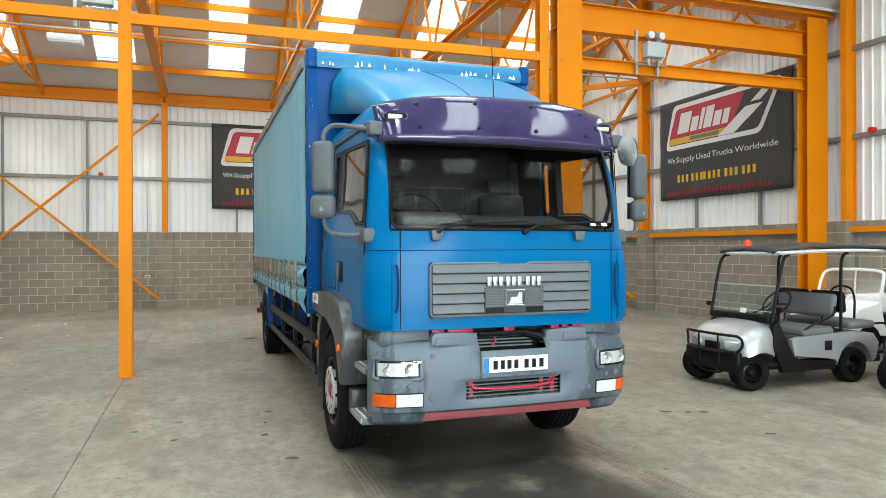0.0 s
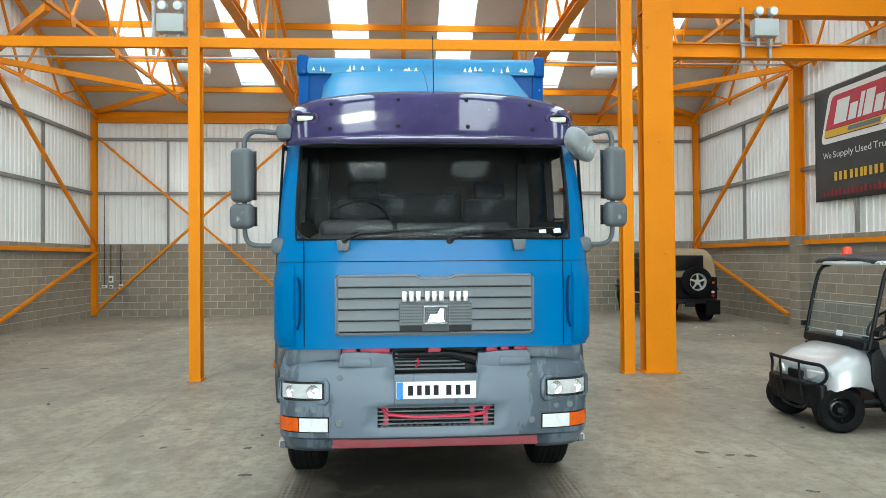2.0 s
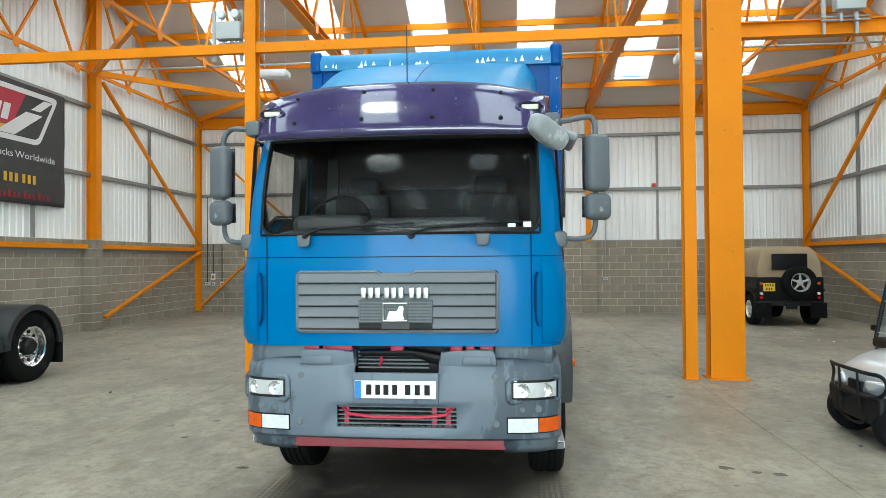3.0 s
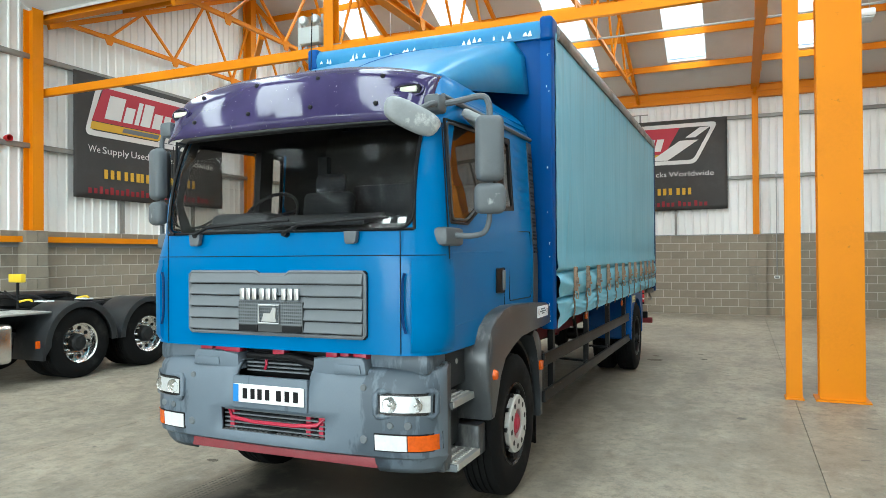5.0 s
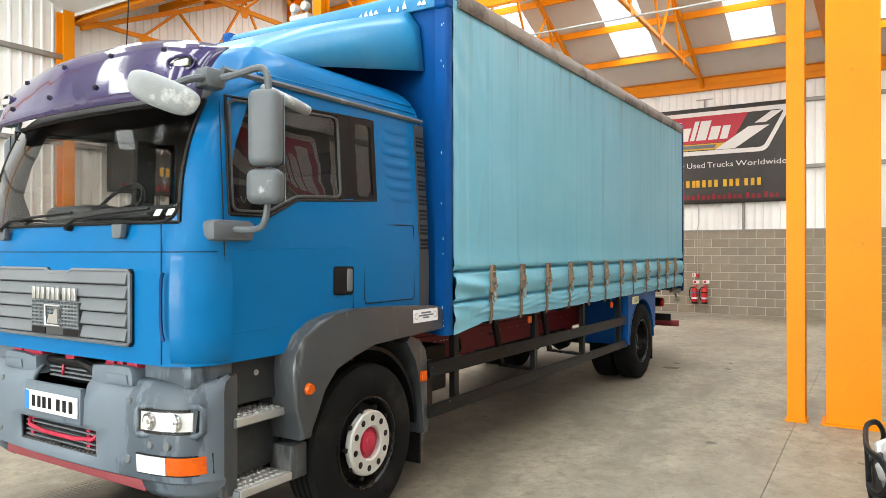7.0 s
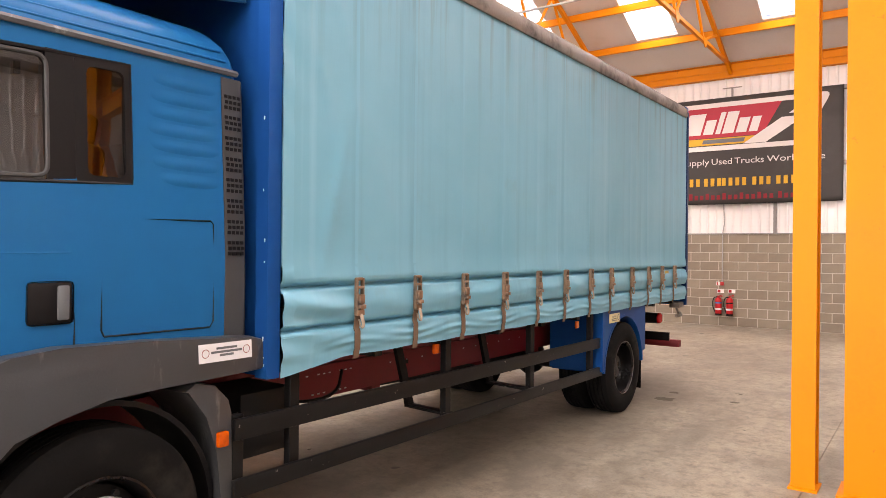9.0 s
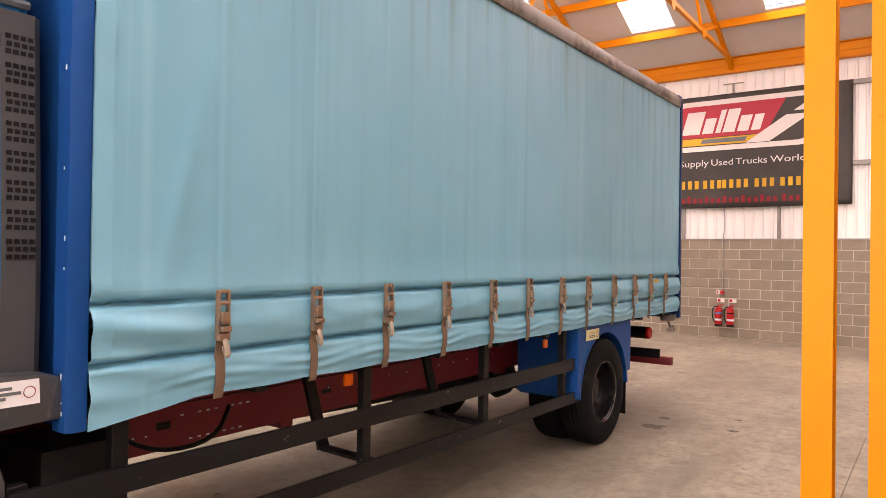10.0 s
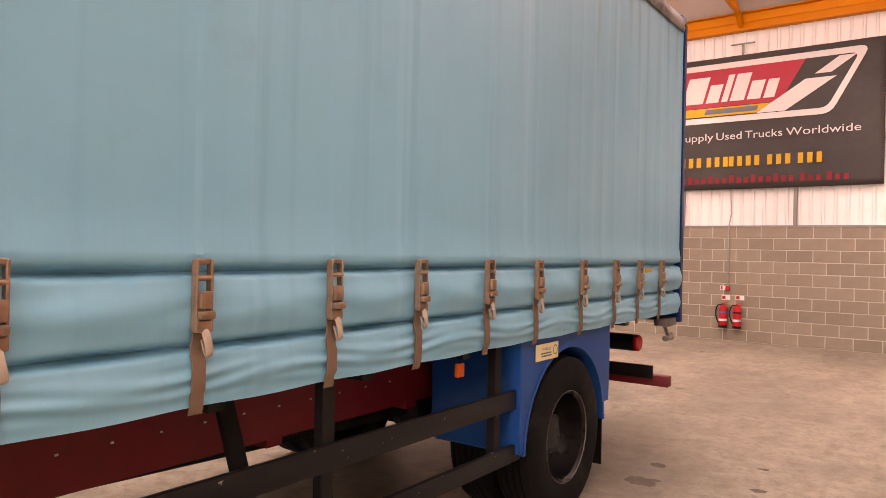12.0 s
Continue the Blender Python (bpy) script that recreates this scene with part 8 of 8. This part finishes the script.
for x, y, z in ((-2.70, BACK - 0.07, 3.93), (7.27, BACK - 0.07, 3.94), (RIGHT - 0.08, 9.55, 3.90), (LEFT + 0.08, 9.75, 3.92)):
    bl = solo("alarm_sounder", lathe(B(), [(0.001, -0.07), (0.05, -0.065), (0.06, -0.02), (0.06, 0.05)], 18, "y" if abs(x) < 7.2 and y > 15 else "x"), SIGNRED,
              "small red alarm sounder on the sheeting rail", "alarm sounder", "alarm sounders", at=pose(x, y, z))
for x in (2.2,):
    solo("banner_bracket", box(box(B(), x - 0.22, x + 0.22, BACK - 0.09, BACK - 0.05, 5.78, 5.80), x - 0.02, x + 0.02, BACK - 0.08, BACK - 0.04, 5.58, 5.80), RAIL,
         "small steel bracket above the banner", "bracket")

# ---------------------------------------------------------------- litter and marks on the floor
rnd = random.Random(11)
for i in range(46):
    if i < 18:
        x, y = rnd.uniform(9.0, 11.2), rnd.uniform(14.0, 20.5)
    elif i < 34:
        x, y = rnd.uniform(-6.6, -2.0), rnd.uniform(15.0, 20.8)
    else:
        x, y = rnd.uniform(-3, 8), rnd.uniform(3.0, 9.5)
    w, d = rnd.uniform(0.015, 0.06), rnd.uniform(0.01, 0.035)
    bm = B()
    vs = [bm.verts.new((w * math.cos(a) * rnd.uniform(0.6, 1), d * math.sin(a) * rnd.uniform(0.6, 1), 0.004 + rnd.uniform(0, 0.006))) for a in (k * math.pi / 3 for k in range(6))]
    f = bm.faces.new(vs)
    g = bmesh.ops.extrude_face_region(bm, geom=[f])
    for v in g["geom"]:
        if isinstance(v, bmesh.types.BMVert):
            v.co.z = 0.0005
    solo("debris", bm, PAPER if i < 34 else JOINT, "scrap of pale litter on the concrete floor" if i < 34 else "small dark scrap on the concrete floor", "debris", "floor debris",
         at=pose(x, y, 0, 0, 0, rnd.uniform(0, 360)), angle=0)

OIL = surface("old_oil_stain", (0.115, 0.10, 0.08), 0.75, spec=0.2, var=0.35, scale=9, fine=60, bump=0.02)
rnd = random.Random(23)
for x, y, r in ((3.57, 12.96, 0.13), (3.66, 13.05, 0.06), (3.56, 13.44, 0.08), (4.69, 6.21, 0.07), (4.90, 6.11, 0.05), (5.06, 6.07, 0.06), (0.96, 14.01, 0.16),
                (0.73, 7.65, 0.04), (0.61, 6.72, 0.045), (-3.73, 11.86, 0.08), (-0.18, 6.80, 0.035), (0.76, 5.90, 0.05), (4.32, 13.30, 0.06), (4.25, 13.85, 0.05)):
    bm = B()
    n = 36
    low = [rnd.uniform(0.55, 1.0) for _ in range(6)]
    pts = []
    for k in range(n):
        a = 2 * math.pi * k / n
        g = (low[k // 6] * (1 - (k % 6) / 6) + low[(k // 6 + 1) % 6] * ((k % 6) / 6)) * rnd.uniform(0.72, 1.08)
        pts.append((1.25 * r * g * math.cos(a), 0.9 * r * g * math.sin(a)))
    prism(bm, pts, "z", 0.0, 0.0012)
    solo("oil_stain", bm, OIL, "dark dried oil stain on the concrete floor", "stain", "floor stains", at=pose(x, y, 0.0004, 0, 0, rnd.uniform(-20, 20)), angle=0)

# ---------------------------------------------------------------- blockwork, piece by piece
COURSE, LONG, JT = 0.224, 0.446, 0.017


def block_mesh(length):
    """A block with its face toward -y, base corner at the origin."""
    bm = box(B(), 0, length, 0.0, 0.09, 0, COURSE - JT, 0.005, 1)
    return to_mesh("block", bm, BLOCK, 30)


BLOCKS = {}


def block_wall(wall, place, a0, a1, near_a, near_b, skip=()):
    """Courses of blocks along a wall; place turns (along, up) into a pose. Blocks between near_a and near_b are single pieces."""
    rest = B()
    singles = []
    for c in range(10):
        z = c * COURSE + JT / 2
        a = a0 - (LONG / 2 if c % 2 else 0.0)
        while a < a1:
            s, e = max(a, a0), min(a + LONG - JT, a1)
            a += LONG
            if e - s < 0.05:
                continue
            singles.append((s, e, z))
    inner = [b for b in singles if near_a <= b[0] <= near_b][:300]
    chosen = set(inner)
    for s, e, z in singles:
        n = round(e - s, 3)
        m = place(s, e, z)
        if (s, e, z) in chosen:
            if n not in BLOCKS:
                BLOCKS[n] = block_mesh(n)
            ob = new("block", BLOCKS[n])
            ob.parent = wall
            ob.matrix_basis = m
        else:
            lo = [m @ Vector(p) for p in ((0, 0, 0), (n, 0, 0), (n, 0, COURSE - JT), (0, 0, COURSE - JT))]
            hi = [m @ Vector(p) for p in ((0, 0.09, 0), (n, 0.09, 0), (n, 0.09, COURSE - JT), (0, 0.09, COURSE - JT))]
            lo = [rest.verts.new(p) for p in lo]
            hi = [rest.verts.new(p) for p in hi]
            rest.faces.new(lo)
            for i in range(4):
                rest.faces.new((lo[i], hi[i], hi[(i + 1) % 4], lo[(i + 1) % 4]))
    if rest.faces:
        tagged(part("blockwork", rest, BLOCK, wall, angle=0), kind="stuff")
    else:
        rest.free()


part("mortar_bed", box(B(), LEFT - 0.25, RIGHT + 0.25, BACK + 0.006, BACK + 0.2, 0, BLOCK_TOP), MORTAR, wall_back, angle=0)
part("mortar_bed", box(B(), LEFT - 0.2, LEFT - 0.006, FRONT, BACK + 0.2, 0, BLOCK_TOP), MORTAR, wall_left, angle=0)
part("mortar_bed", box(B(), RIGHT + 0.006, RIGHT + 0.2, FRONT, BACK + 0.2, 0, BLOCK_TOP), MORTAR, wall_right, angle=0)
# block pilasters under the columns
def pilaster(wall, x0, x1, y0, y1, axis):
    for c in range(10):
        z = c * COURSE + JT / 2
        cuts_ = (0.0, 0.5, 1.0) if c % 2 else (0.0, 1.0)
        for a, b in zip(cuts_, cuts_[1:]):
            if axis == "x":
                bm = box(B(), x0 + (x1 - x0) * a + 0.004, x0 + (x1 - x0) * b - 0.004, y0, y1, z, z + COURSE - JT, 0.005, 1)
            else:
                bm = box(B(), x0, x1, y0 + (y1 - y0) * a + 0.004, y0 + (y1 - y0) * b - 0.004, z, z + COURSE - JT, 0.005, 1)
            part("pilaster_block", bm, BLOCK, wall, angle=30)
    part("pilaster_core", box(B(), x0 + 0.012, x1 - 0.012, y0 + 0.012, y1 - 0.012, 0, BLOCK_TOP - 0.004), MORTAR, wall, angle=0)


pilaster(wall_back, -1.19, -0.74, BACK - 0.10, BACK + 0.02, "x")
pilaster(wall_back, 5.08, 5.53, BACK - 0.10, BACK + 0.02, "x")
for wall, xa, xb in ((wall_left, LEFT - 0.02, LEFT + 0.24), (wall_right, RIGHT - 0.24, RIGHT + 0.02)):
    pilaster(wall, xa, xb, 16.24, 16.69, "y")
    pilaster(wall, xa, xb, 9.98, 10.43, "y")
for xa, xb in ((LEFT - 0.1, LEFT + 0.02), (RIGHT - 0.02, RIGHT + 0.1)):
    solo("ledge_flashing", box(B(), xa, xb, FRONT, BACK, 1.93, 2.025), FLASH, "grey steel flashing along the blockwork", "flashing", kind="structure")
solo("ledge_flashing", box(B(), LEFT, RIGHT, BACK - 0.012, BACK + 0.07, 2.235, 2.26), FLASH, "grey steel flashing along the blockwork", "flashing", kind="structure")
block_wall(wall_back, lambda s, e, z: pose(s, BACK, z), LEFT, RIGHT, -6.0, 6.8)
block_wall(wall_left, lambda s, e, z: pose(LEFT, s, z, 0, 0, 90), FRONT, BACK, 10.2, 22)
block_wall(wall_right, lambda s, e, z: pose(RIGHT, e, z, 0, 0, -90), FRONT, BACK, 8.6, 22)
